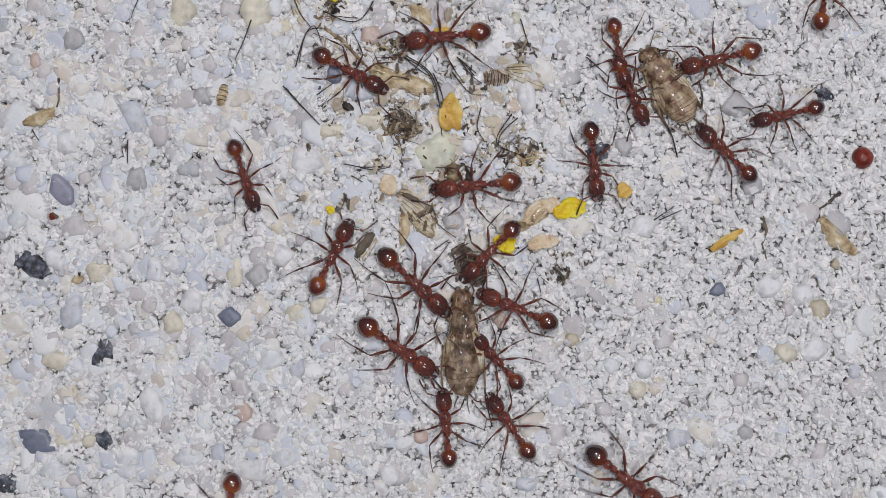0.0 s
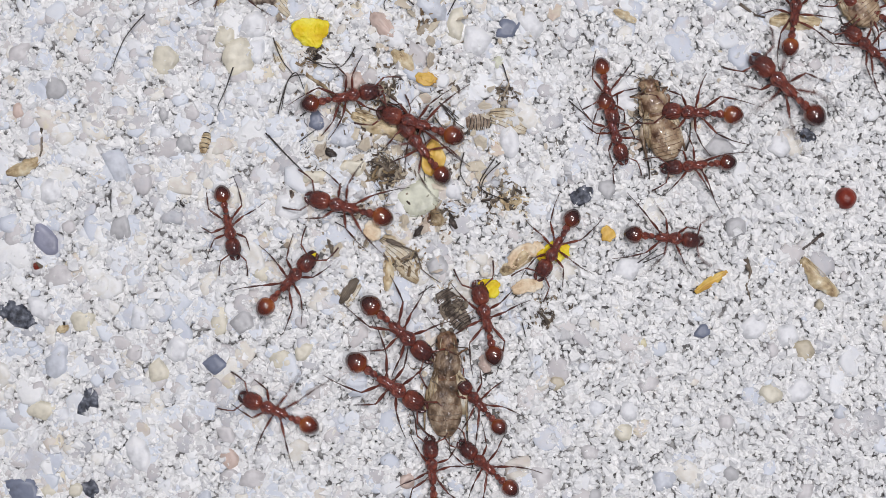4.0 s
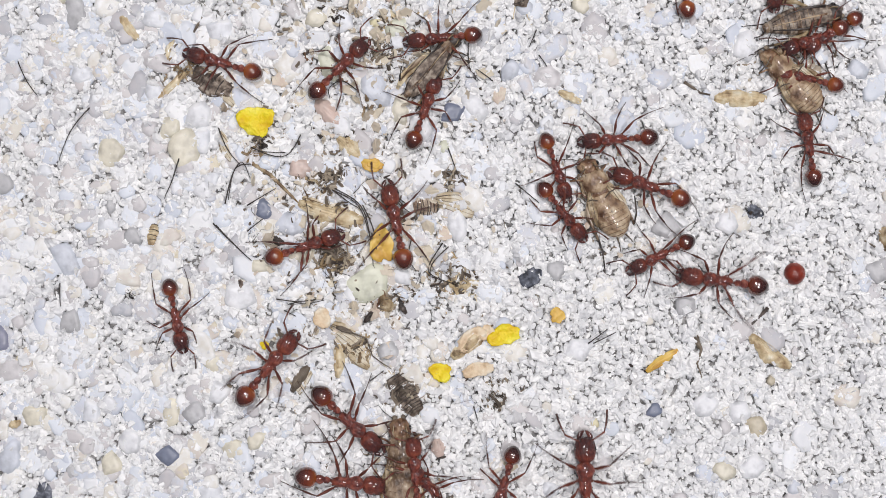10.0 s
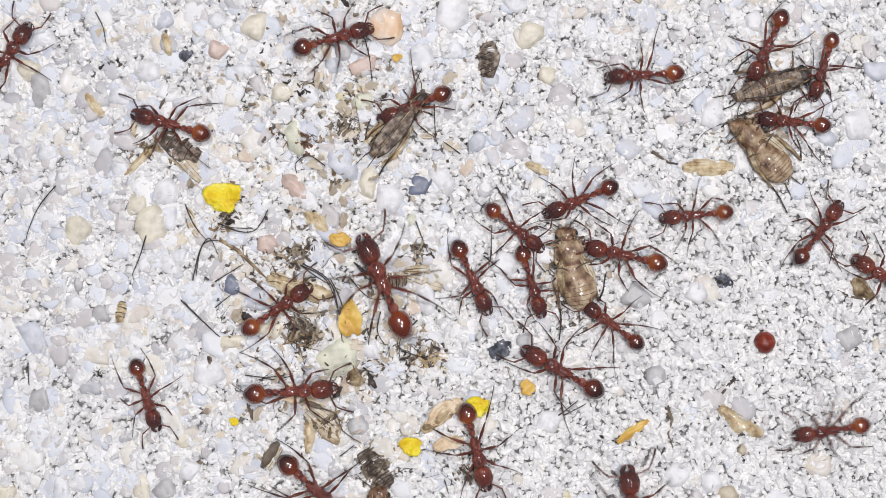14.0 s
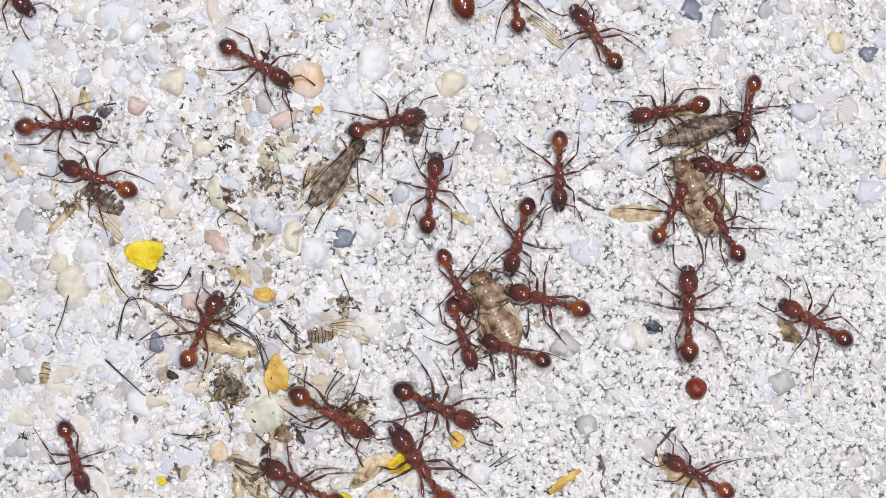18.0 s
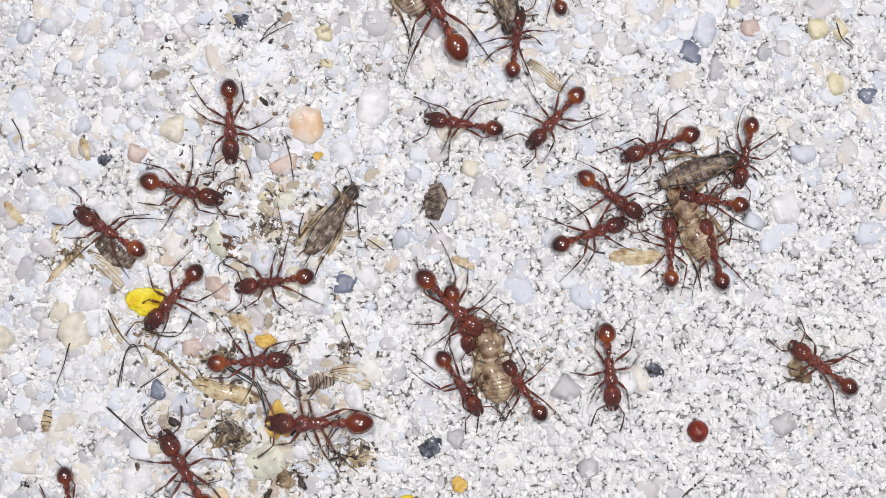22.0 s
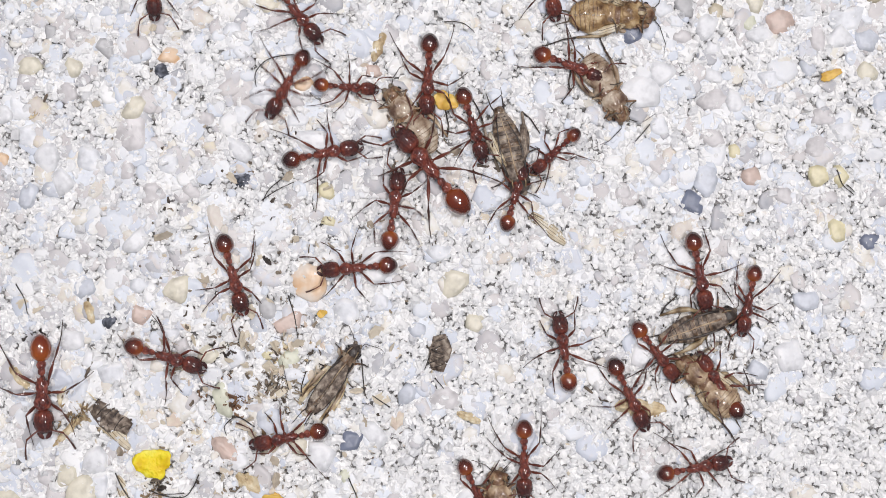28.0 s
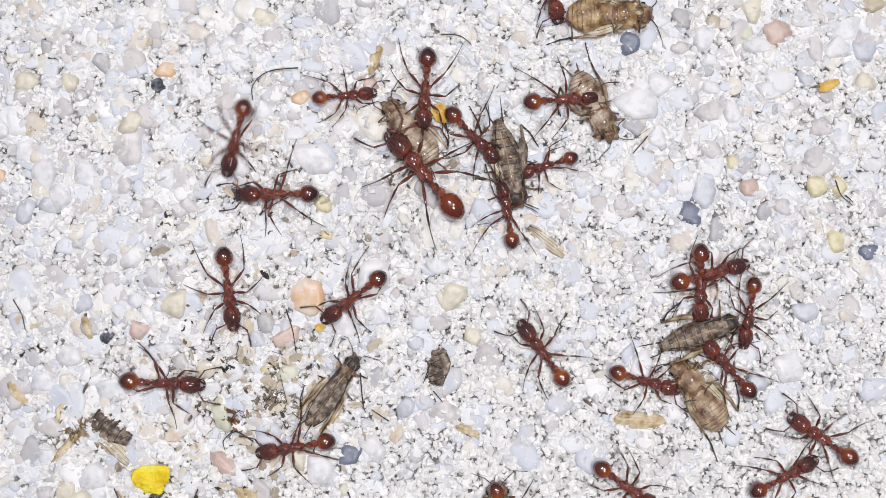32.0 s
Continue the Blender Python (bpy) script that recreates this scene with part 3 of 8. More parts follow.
lay("pink", False, [(2.4, -10.24, 0.46, 0.53, 104), (-0.7, 14.61, 0.7, 0.63, 166), (5.78, 25.39, 0.6, 0.88, 122), (-3.2, 26.66, 0.6, 0.67, 58), (12.35, 40.27, 0.46, 0.42, 174), (37.93, 41.09, 0.95, 0.81, 179)])
lay("green", False, [(3.35, 7.23, 0.98, 1.16, 100), (1.28, 21.08, 1.05, 0.53, 95), (5.51, 23.14, 0.88, 0.53, 31)])
lay("pink", False, [(35.22, 31.64, 0.7, 0.6, 21)])
lay("salmon", False, [(7.21, 27.79, 1.16, 1.3, 176), (8, 39.9, 0.7, 0.46, 10), (0.01, 42.38, 0.6, 0.53, 162)])
lay("yellow", False, [(40.2, 27.78, 0.81, 0.6, 117), (39.34, 31.37, 0.7, 0.63, 53), (40.75, 31.19, 0.7, 0.53, 90), (8.84, 33.18, 0.7, 0.56, 127)])
lay("mist", True, [(-21.17, 16.42, 0.81, 0.58, 0), (-15.13, 12.63, 0.71, 0.52, 0), (-10.64, 12.72, 0.55, 0.49, 0), (-13.75, 9.23, 0.71, 0.39, 0), (-18.22, 5.68, 0.52, 0.49, 0), (-21.48, 5.33, 0.58, 0.65, 0), (-18.9, 2.74, 0.97, 0.65, 0), (-7.7, 15.1, 0.58, 0.65, 0), (-14.25, -2.12, 0.49, 0.58, 0), (-6.99, -3.86, 0.58, 0.49, 0), (-8.72, -7.16, 0.58, 0.52, 0), (-8.54, -9.76, 0.71, 0.45, 0), (-7.16, -9.94, 0.81, 0.58, 0), (-18.87, -12.82, 0.58, 0.39, 0), (-10.79, -6.46, 0.71, 0.71, 0), (25.25, -2.43, 0.39, 0.45, 0), (17.46, -4.44, 0.65, 0.52, 0), (10.78, -10.19, 0.65, 0.71, 0)])
lay("mist", True, [(22.22, -6.91, 0.58, 0.52, 0), (27.16, -11.31, 0.52, 0.58, 0), (13.76, -8.63, 0.58, 0.49, 0), (-9.33, 21.46, 0.84, 0.71, 0), (-9.86, 17.3, 0.58, 0.52, 0), (-0.87, 24.42, 0.49, 0.52, 0), (14.86, 19.71, 0.91, 0.71, 0), (-2.72, 37.82, 0.91, 1.23, 0), (1.82, 38.27, 0.65, 0.52, 0), (-6.43, 40.61, 0.65, 0.58, 0), (-1.86, 34.09, 0.71, 0.58, 0), (-3.27, 35.62, 0.58, 0.71, 0), (0.01, 33.74, 0.58, 0.58, 0), (-5.4, 44.16, 0.65, 0.39, 0), (31.69, 40.76, 0.71, 0.49, 0), (40.13, 39.81, 0.58, 0.91, 0), (33.42, 36.72, 1.17, 0.71, 0), (40.02, 35.05, 0.71, 0.58, 0)])
lay("mist", True, [(39.65, 33.14, 0.91, 0.71, 0), (33, 34.29, 0.84, 0.65, 0), (39.86, 29.94, 0.71, 0.45, 0), (37.06, 30.38, 0.52, 0.52, 0), (27.07, 31.51, 0.58, 0.58, 0), (0.55, 34.03, 0.58, 0.65, 0)])
lay("milk", True, [(-12.54, 11.42, 0.71, 0.52, 0), (-22.36, 12.88, 0.58, 0.45, 0), (-6.14, 14.06, 0.55, 0.49, 0), (-22.51, 6.71, 0.81, 0.58, 0), (-22.33, 3.08, 0.71, 0.65, 0), (-6.83, 16.5, 0.65, 0.71, 0), (-16.34, 14.88, 0.58, 0.42, 0), (-13.9, -0.04, 0.58, 0.71, 0), (-6.82, -5.43, 0.91, 0.71, 0), (-18.88, -5.74, 0.65, 0.52, 0), (-15.61, -11.8, 0.91, 0.97, 0), (-11.82, -11.47, 0.91, 0.58, 0), (-15.09, -9.38, 0.58, 0.49, 0), (-20.07, -12.29, 0.97, 0.58, 0), (-5.95, -11.5, 0.91, 0.65, 0), (14.12, -5.84, 0.65, 0.52, 0), (19.12, -6.73, 0.45, 0.39, 0), (13.42, -3.39, 0.39, 0.32, 0)])
lay("milk", True, [(-13.89, 27.92, 0.97, 0.65, 0), (-13.85, 20.78, 0.71, 0.65, 0), (-9.42, 19.54, 0.71, 0.65, 0), (-3.12, 28.53, 0.65, 0.52, 0), (-1.7, 25.33, 0.81, 0.45, 0), (-5.27, 23.2, 0.81, 0.65, 0), (-9.22, 24.07, 0.91, 0.65, 0), (9.34, 25.74, 0.91, 0.91, 0), (11.46, 26.01, 0.65, 0.58, 0), (-9.06, 38.25, 0.71, 0.71, 0), (-5.43, 36.52, 0.81, 0.81, 0), (-0.67, 35.72, 0.78, 0.65, 0), (5.41, 39.5, 1.07, 0.78, 0), (3.9, 43.66, 0.65, 0.49, 0), (30.46, 42.64, 0.71, 0.65, 0), (42.03, 40.87, 1.07, 0.91, 0), (36.89, 37.63, 0.65, 0.49, 0), (37.93, 33.83, 0.52, 0.58, 0)])
lay("milk", True, [(36.23, 32.75, 0.52, 0.52, 0), (29.74, 35.3, 0.58, 0.71, 0), (39.6, 41.63, 0.58, 0.49, 0), (2.34, 23.6, 0.71, 0.71, 0), (5.85, 22.2, 0.81, 0.52, 0), (7.22, 31.13, 0.58, 0.52, 0), (15.37, 28.77, 0.91, 0.52, 0)])
lay("pink", True, [(-21.26, 12.88, 0.39, 0.52, 0), (-8.54, -8.72, 0.58, 0.58, 0)])
lay("white", True, [(-6.83, 13.53, 0.58, 0.65, 0), (-12.87, 0.38, 0.65, 0.55, 0), (1.95, 17.29, 0.65, 0.81, 0), (33.56, 39.88, 0.52, 0.45, 0), (41.33, 33.86, 0.81, 0.65, 0), (35.74, 42.16, 0.52, 0.45, 0), (33.38, 38.13, 0.58, 0.45, 0)])
lay("pale_blue", True, [(-6.13, 7.96, 0.45, 0.45, 0), (-10.1, -11.13, 0.52, 0.52, 0), (29.49, -6.41, 0.45, 0.45, 0), (13.66, 24.16, 0.65, 0.52, 0), (-7.83, 34.83, 0.78, 0.52, 0), (39.43, 38.1, 0.49, 0.49, 0), (3.89, 25.36, 0.58, 0.49, 0)])
lay("cream", True, [(-6.3, 2.74, 0.71, 0.49, 0), (-17.35, -0.21, 0.65, 0.65, 0), (-9.07, -0.22, 0.52, 0.91, 0), (-5.26, -2.65, 0.81, 0.58, 0), (-19.56, -10.4, 0.52, 0.45, 0), (6.11, 45.03, 0.91, 0.65, 0)])
lay("grey", True, [(-12.37, 12.64, 0.32, 0.39, 0), (-15.28, -3.6, 0.39, 0.52, 0), (12.26, -1.28, 0.52, 0.45, 0), (13.93, -11.43, 0.49, 0.58, 0), (-7.1, 44.49, 0.45, 0.39, 0)])
lay("yellow", True, [(17.12, -1.82, 0.26, 0.26, 0), (4.33, 23.43, 0.52, 0.32, 0), (34.32, 33.29, 0.45, 0.58, 0), (8.81, 31.33, 0.49, 0.32, 0)])
lay("tan", True, [(28.27, 0.38, 0.29, 0.32, 0), (33.96, 42.14, 0.55, 0.49, 0)])
lay("green", True, [(8.35, 15.61, 0.39, 0.45, 0), (36, 41.25, 0.52, 0.55, 0)])
lay("salmon", True, [(-10.74, 36.84, 0.49, 0.49, 0)])


def flake(name, label, x, y, lx, ly, turn, mat, seed, thick=0.35):
    """A thin broken flake with a torn, slightly curled rim."""
    rng = random.Random(seed)
    bm = bmesh.new()
    n = 28
    rim = [(2 * math.pi * k / n, 1 + 0.11 * math.sin(2 * k * 2 * math.pi / n + seed) + 0.09 * math.sin(3 * k * 2 * math.pi / n + 2 * seed) + rng.uniform(-0.06, 0.06) + 0.22 * noise.noise(Vector((math.cos(2 * math.pi * k / n) * 2.2 + seed * 3.1, math.sin(2 * math.pi * k / n) * 2.2, seed)))) for k in range(n)]
    rows = []
    for grow, z, lift in ((0.92, 0.0, 0.5), (1.0, 0.02, 1.0), (0.985, 0.07, 1.0), (0.80, 0.10, 0.7), (0.50, 0.09, 0.35), (0.2, 0.08, 0.2)):
        ring = []
        for a, r in rim:
            px, py = lx * grow * r * math.cos(a), ly * grow * r * math.sin(a)
            wave = noise.noise(Vector((px * 1.6 + seed * 5.3, py * 1.6, 0))) + 0.5 * noise.noise(Vector((px * 4.0 + seed * 2.3, py * 4.0, 5)))
            ring.append(bm.verts.new((px, py, 0.24 + z + thick * 0.5 * max(-0.3, wave) + lift * thick * 0.22 * (1 + math.sin(a * 2 + seed)))))
        rows.append(ring)
    for a, b in zip(rows, rows[1:]):
        for k in range(n):
            bm.faces.new((a[k], a[(k + 1) % n], b[(k + 1) % n], b[k]))
    bm.faces.new(rows[-1])
    bm.faces.new(rows[0])
    ob = new(name, finish(name, bm, mat))
    ob.matrix_basis = at(x, y, turn, 0.20)
    return tagged(ob, label, "flake")


flake("yellow_flake", "bright yellow curled flake with a dirty edge", -3.26, 17.58, 1.02, 1.02, 160, YELLOW, 1, 0.5)
flake("yellow_flake", "bright yellow flake split at its edge", 11.59, 3.8, 0.92, 0.7, 20, YELLOW, 2)
flake("yellow_flake", "small bright yellow round flake", 7.61, 1.66, 0.65, 0.62, 0, YELLOW, 3)
flake("orange_kernel", "orange-yellow kernel shell, pointed at one end", 4.22, 9.68, 1.15, 0.66, 95, ORANGE, 4, 0.6)
flake("orange_chip", "small orange chip on a white grain", 14.99, 4.92, 0.52, 0.45, 40, ORANGE, 5)
flake("orange_kernel", "yellow-orange kernel scrap beside the feeding ants", 16.65, 38.04, 0.6, 0.75, 80, ORANGE, 6, 0.5)
flake("orange_chip", "flat orange chip lying on pale grains", 40.65, 37.51, 0.65, 0.34, 10, ORANGE, 7)
flake("pale_flake", "pale tan papery flake beside the yellow flakes", 9.89, 1.72, 0.95, 0.5, 10, PEACH, 8, 0.2)
flake("yellow_flake", "small dull yellow flake", 3.92, 14.71, 0.4, 0.35, 10, ORANGE, 9, 0.3)
flake("yellow_flake", "tiny yellow flake among scraps", -3.18, 3.72, 0.28, 0.25, 10, YELLOW, 10, 0.3)
flake("yellow_flake", "dull orange flake on grey grains", 3.79, 14.59, 0.75, 0.35, 165, ORANGE, 11, 0.25)
flake("pale_flake", "pale cream papery flake", 0.39, 5.26, 0.6, 0.6, 30, PEACH, 12, 0.2)
flake("yellow_flake", "dull yellow scrap under the dark prey", 7.84, 25.71, 0.3, 0.25, 0, ORANGE, 13, 0.25)
berry_rng = random.Random(4)
berry = tagged(new("red_berry", finish("red_berry", lump(0.68, 0.68, 0.62, 0.10, berry_rng, 3), RED)), "small wrinkled dark red ball on the sand", "ball")
berry.matrix_basis = at(29.93, 7)
flake("pale_flake", "pale peach papery flake under a feathery husk", 9.57, 3.64, 1.0, 0.62, 35, PEACH, 14, 0.25)
flake("pale_flake", "pale cream flake by a dark shell scrap", 10.56, 4.02, 0.5, 0.45, 60, PEACH, 15, 0.2)

# ---- dry husks, pods, hairs and insect scraps ----


def crumple(bm, amount, seed, scale=1.1):
    """Dents and wrinkles, so that no ring stays perfectly round."""
    o = Vector((seed * 3.7, seed * 1.9, seed * 0.7))
    for v in bm.verts:
        k = noise.noise_vector(v.co * scale + o) * amount + noise.noise_vector(v.co * scale * 3 + o) * amount * 0.4
        v.co += Vector((k.x, k.y, k.z * 0.7))
        v.co.z = max(v.co.z, 0.04)
    return bm


def pod(name, label, stalk, body, half_width, mat, stalk_mat, z=0.12, ribs=4, stalk_width=0.10):
    """A dry pod or wing with lengthwise ribs, and the thin bent stalk that it hangs on; both given by their points."""
    base = Vector((*body[0], 0))
    root = thing(name, label, "husk", at(base.x, base.y))
    pts = [Vector((*p, 0)) - base for p in body]
    # a thin cupped shell with a torn, uneven rim
    rng = random.Random(round(base.x * 31 + base.y * 17))
    shift, n, m = rng.uniform(0, 90), 14, 9
    bm = bmesh.new()
    sheets = []
    for thick in (0.0, 0.05):
        sheet = []
        for i in range(n):
            u = i / (n - 1)
            k = u * (len(pts) - 1)
            j = min(int(k), len(pts) - 2)
            p, q = pts[j].lerp(pts[j + 1], k - j), (pts[j + 1] - pts[j]).normalized()
            out = Vector((-q.y, q.x, 0))
            row = []
            for c in range(m):
                v = 2 * c / (m - 1) - 1
                rag = 1 + 0.38 * noise.noise(Vector((u * 5.0 + shift, 2.0 if v > 0 else 7.0, 0)))
                w = half_width * rag * math.sin(math.pi * (0.06 + 0.88 * u)) ** 0.6
                lift = 0.30 * (1 - v * v) * math.sin(math.pi * (0.1 + 0.8 * u)) * min(1.0, half_width * 2) + 0.10 * noise.noise(Vector((u * 4 + shift, v * 2, 3)))
                row.append(bm.verts.new((p.x + out.x * v * w, p.y + out.y * v * w, z + 0.16 + thick + max(-0.05, lift))))
            sheet.append(row)
        sheets.append(sheet)
    for i in range(n - 1):
        for c in range(m - 1):
            for f, sheet in enumerate(sheets):
                quad = (sheet[i][c], sheet[i + 1][c], sheet[i + 1][c + 1], sheet[i][c + 1])
                bm.faces.new(quad if f else quad[::-1])
        for c in (0, m - 1):
            bm.faces.new((sheets[0][i][c], sheets[0][i + 1][c], sheets[1][i + 1][c], sheets[1][i][c]))
    for i in (0, n - 1):
        for c in range(m - 1):
            bm.faces.new((sheets[0][i][c], sheets[0][i][c + 1], sheets[1][i][c + 1], sheets[1][i][c]))
    part("pod", bm, mat, root)
    way = (pts[-1] - pts[0]).normalized()
    side = Vector((-way.y, way.x, 0))
    for r in range(ribs):
        off = (r - (ribs - 1) / 2) / ribs * 1.3 * half_width
        line = []
        for i in range(7):
            u = 0.08 + 0.86 * i / 6
            p = pts[0].lerp(pts[-1], u) + side * off * math.sin(math.pi * (0.12 + 0.80 * u)) ** 0.7
            line.append((p.x, p.y, z + 0.23 + 0.30 * (1 - (off / half_width) ** 2) * math.sin(math.pi * (0.1 + 0.8 * u)) * min(1.0, half_width * 2)))
        part("rib", tube(line, 0.022, 0.008, 5), mat, root)
    if stalk:
        line = [Vector((*p, 0)) - base for p in stalk]
        part("stalk", tube([(p.x, p.y, z + 0.18) for p in line], stalk_width, stalk_width * 0.5, 7), stalk_mat, root)
    return root


def wing(name, label, line, half_width, veins=5, z=0.16):
    """A thin torn insect wing: a membrane along a bent line, with its dark veins."""
    base = Vector((*line[0], 0))
    root = thing(name, label, "wing", at(base.x, base.y))
    pts = [Vector((*p, 0)) - base for p in line]
    way = (pts[-1] - pts[0]).normalized()
    side = Vector((-way.y, way.x, 0))

    def spot(u, off):
        k = u * (len(pts) - 1)
        j = min(int(k), len(pts) - 2)
        w = half_width * math.sin(math.pi * (0.10 + 0.78 * u)) ** 0.6
        p = pts[j].lerp(pts[j + 1], k - j) + side * off * w
        return Vector((p.x, p.y, z + 0.12 * math.sin(3 * u + 2 * off) + 0.1))

    bm = bmesh.new()
    rows = [[[bm.verts.new(spot(i / 10, j / 3 - 1) + Vector((0, 0, t))) for j in range(7)] for i in range(11)] for t in (0.0, 0.025)]
    for i in range(10):
        for j in range(6):
            bm.faces.new((rows[1][i][j], rows[1][i + 1][j], rows[1][i + 1][j + 1], rows[1][i][j + 1]))
            bm.faces.new((rows[0][i][j], rows[0][i][j + 1], rows[0][i + 1][j + 1], rows[0][i + 1][j]))
    for i in range(10):
        for j in (0, 6):
            bm.faces.new((rows[0][i][j], rows[0][i + 1][j], rows[1][i + 1][j], rows[1][i][j]))
    for i in (0, 10):
        for j in range(6):
            bm.faces.new((rows[0][i][j], rows[0][i][j + 1], rows[1][i][j + 1], rows[1][i][j]))
    part("membrane", bm, MEMBRANE, root)
    for v in range(veins):
        off = -1 + 2 * v / (veins - 1)
        part("vein", tube([spot(u / 6, off * (0.5 + 0.5 * u / 6)) + Vector((0, 0, 0.03)) for u in range(7)], 0.04 if v in (0, veins - 1) else 0.025, 0.012, 5), PALE_WING if v % 2 else BROWN, root)
    return root


def hair(points, r=0.042, label="thin black insect leg lying on the sand"):
    base = Vector((*points[0], 0))
    line = []
    ends = [points[0], *points, points[-1]]
    for p0, p1, p2, p3 in zip(ends, ends[1:], ends[2:], ends[3:]):
        a, b, c, d = (Vector((*q, 0)) - base for q in (p0, p1, p2, p3))
        for k in range(6):
            u = k / 6
            p = 0.5 * (2 * b + (c - a) * u + (2 * a - 5 * b + 4 * c - d) * u * u + (3 * b - a - 3 * c + d) * u ** 3)
            line.append((p.x, p.y, 0.52 + 0.07 * math.sin(0.7 * len(line))))
    p = Vector((*points[-1], 0)) - base
    line.append((p.x, p.y, 0.38))
    ob = new("insect_leg", finish("insect_leg", tube(line, r, r * 0.55, 6), HAIR))
    ob.matrix_basis = at(base.x, base.y)
    return tagged(ob, label, "insect leg", "loose insect legs")


def scraps(name, label, x, y, spread_x, spread_y, count, seed, long=0.7, mat=None, turn=0.0, thin=False):
    """A heap of broken brown shell and leg bits in one mesh."""
    rng = random.Random(seed)
    bm = bmesh.new()
    for _ in range(count * 2):
        px, py = rng.gauss(0, spread_x * 1.25), rng.gauss(0, spread_y * 1.25)
        a, l, w = rng.uniform(0, math.pi), rng.uniform(0.15, long * 1.5), rng.choice((0.012, 0.016, 0.022) if thin else (0.02, 0.025, 0.03, 0.045, 0.08, 0.13))
        z = max(0.05, 0.45 - 0.25 * math.hypot(px / spread_x, py / spread_y)) * rng.uniform(0.5, 1.3)
        bend = rng.uniform(-0.3, 0.3)
        tube([(px - math.cos(a) * l / 2, py - math.sin(a) * l / 2, z), (px + bend * l * math.sin(a), py - bend * l * math.cos(a), z + rng.uniform(0, 0.2)), (px + math.cos(a) * l / 2, py + math.sin(a) * l / 2, z + rng.uniform(-0.1, 0.15))], w, w * 0.5, 5, bm)
    ob = new(name, finish(name, bm, mat or BROWN, False))
    ob.matrix_basis = at(x, y, turn)
    return tagged(ob, label, "debris", kind="stuff")


def shell_scrap(name, label, x, y, turn, length, width, bands, mat, band_mat, tails=2, neat=False):
    """A piece of a cricket's banded hind body: rings side by side, and thin tail bristles."""
    root = thing(name, label, "shell scrap", at(x, y, turn))
    rng = random.Random(int(length * 100) + bands)
    plate = loft([((u - 0.5) * length, 0.12 * width * math.sin(3 * u), 0.33, width * (0.55 + 0.4 * math.sin(math.pi * u)), 0.06 if neat else 0.12) for u in (0.0, 0.15, 0.35, 0.6, 0.82, 1.0)], 12)
    part("plate", crumple(plate, 0.08 if neat else 0.22, length), mat, root)
    for i in range(bands * 2):
        u = (i + 0.5 + rng.uniform(-0.3, 0.3)) / (bands * 2)
        w = width * (0.62 + 0.42 * math.sin(math.pi * u))
        wild = 0.15 if neat else 1.0
        px, lean, a0, a1 = (u - 0.5) * length, rng.uniform(-0.4, 0.4) * wild, -0.9 + rng.uniform(-0.3, 0.5) * wild, 0.9 + rng.uniform(-0.5, 0.3) * wild
        line = [(px + lean * q + 0.10 * (1 - q * q), w * q, 0.50 - 0.20 * q * q + rng.uniform(-0.02, 0.03)) for q in (a0, a0 * 0.5, 0.0, a1 * 0.5, a1)]
        part("rib", tube(line, rng.uniform(0.022, 0.034) if neat else rng.uniform(0.03, 0.055), 0.02, 5), band_mat if i % (2 if neat else 3) == 1 else mat, root)
    for k in range(tails):
        q = (k - (tails - 1) / 2) * width * 0.8
        part("bristle", tube([(length * 0.45, q, 0.25), (length * 0.8, q * 1.5, 0.3), (length * 1.1, q * 2.0 + 0.2, 0.2)], 0.045, 0.02, 5), TAN, root)
    return root


pod("seed_husk", "long tan seed husk on a brown bent stalk", [(-3.89, 15.16), (-2.52, 14.24), (-1.51, 13.16), (-0.83, 12.44)], [(-0.83, 12.44), (1.24, 11.61), (3.16, 11.2)], 0.62, TAN, PALE_WING, 0.12, 5, 0.15)
wing_pod = pod("wing_pod", "translucent tan wing with a thin stalk", [(23.36, 18.89), (24.41, 18.26), (25.4, 18.13)], [(25.29, 18.06), (26.9, 18.02), (28.58, 18.15)], 0.56, TAN, BROWN)
pod("yellow_leg_scrap", "yellowish broken insect leg with a dark tip", [(19.3, 1.7), (20, 1.44), (20.53, 1.14)], [(20.42, 1.22), (21.43, 1.9), (22.44, 2.51)], 0.30, ORANGE, GREY_DARK, 0.1, 2)
pod("feathery_husk", "feathery tan husk beside the yellow flakes", [(10.68, 4.37), (10.14, 3.86)], [(8.34, 2.51), (9.42, 3.35), (10.67, 4.19)], 0.5, TAN, BROWN)
wing("folded_wing", "crumpled grey-brown wing with dark veins on the scraps", [(0.86, 4.68), (2.06, 3.76), (3.42, 2.32)], 0.95, 6)
pod("wing_scrap", "tan torn wing scrap below a folded wing", None, [(1.28, 3.61), (1.4, 2.74), (1.22, 1.52)], 0.35, TAN, GREY_DARK)
pod("striped_seed", "wedge-shaped seed with fine brown stripes", None, [(0.54, 18.73), (1.05, 18.12), (1.84, 17.23)], 0.55, STONES["pink"], BROWN, 0.1, 5)
pod("wing_scrap", "small tan wing with a bent leg beside it", [(-19.82, 11.77), (-19.82, 10.37), (-19.99, 9.85)], [(-19.99, 9.85), (-20.85, 9.33), (-21.98, 8.98)], 0.42, TAN, BROWN)
pod("wing_scrap", "dull brown wing scrap with a dark base", None, [(-1.61, 0.76), (-1.07, 1.62), (-0.54, 2.31)], 0.35, BROWN, GREY_DARK)
wing("wing_scrap", "narrow tan wing lying below the dead cricket", [(21.22, 30.6), (22.09, 29.74), (23.29, 28.64)], 0.45, 5)
pod("husk_scrap", "small tan husk scrap", None, [(-11.35, 24.3), (-10.96, 23.58), (-10.36, 22.86)], 0.35, TAN, BROWN)
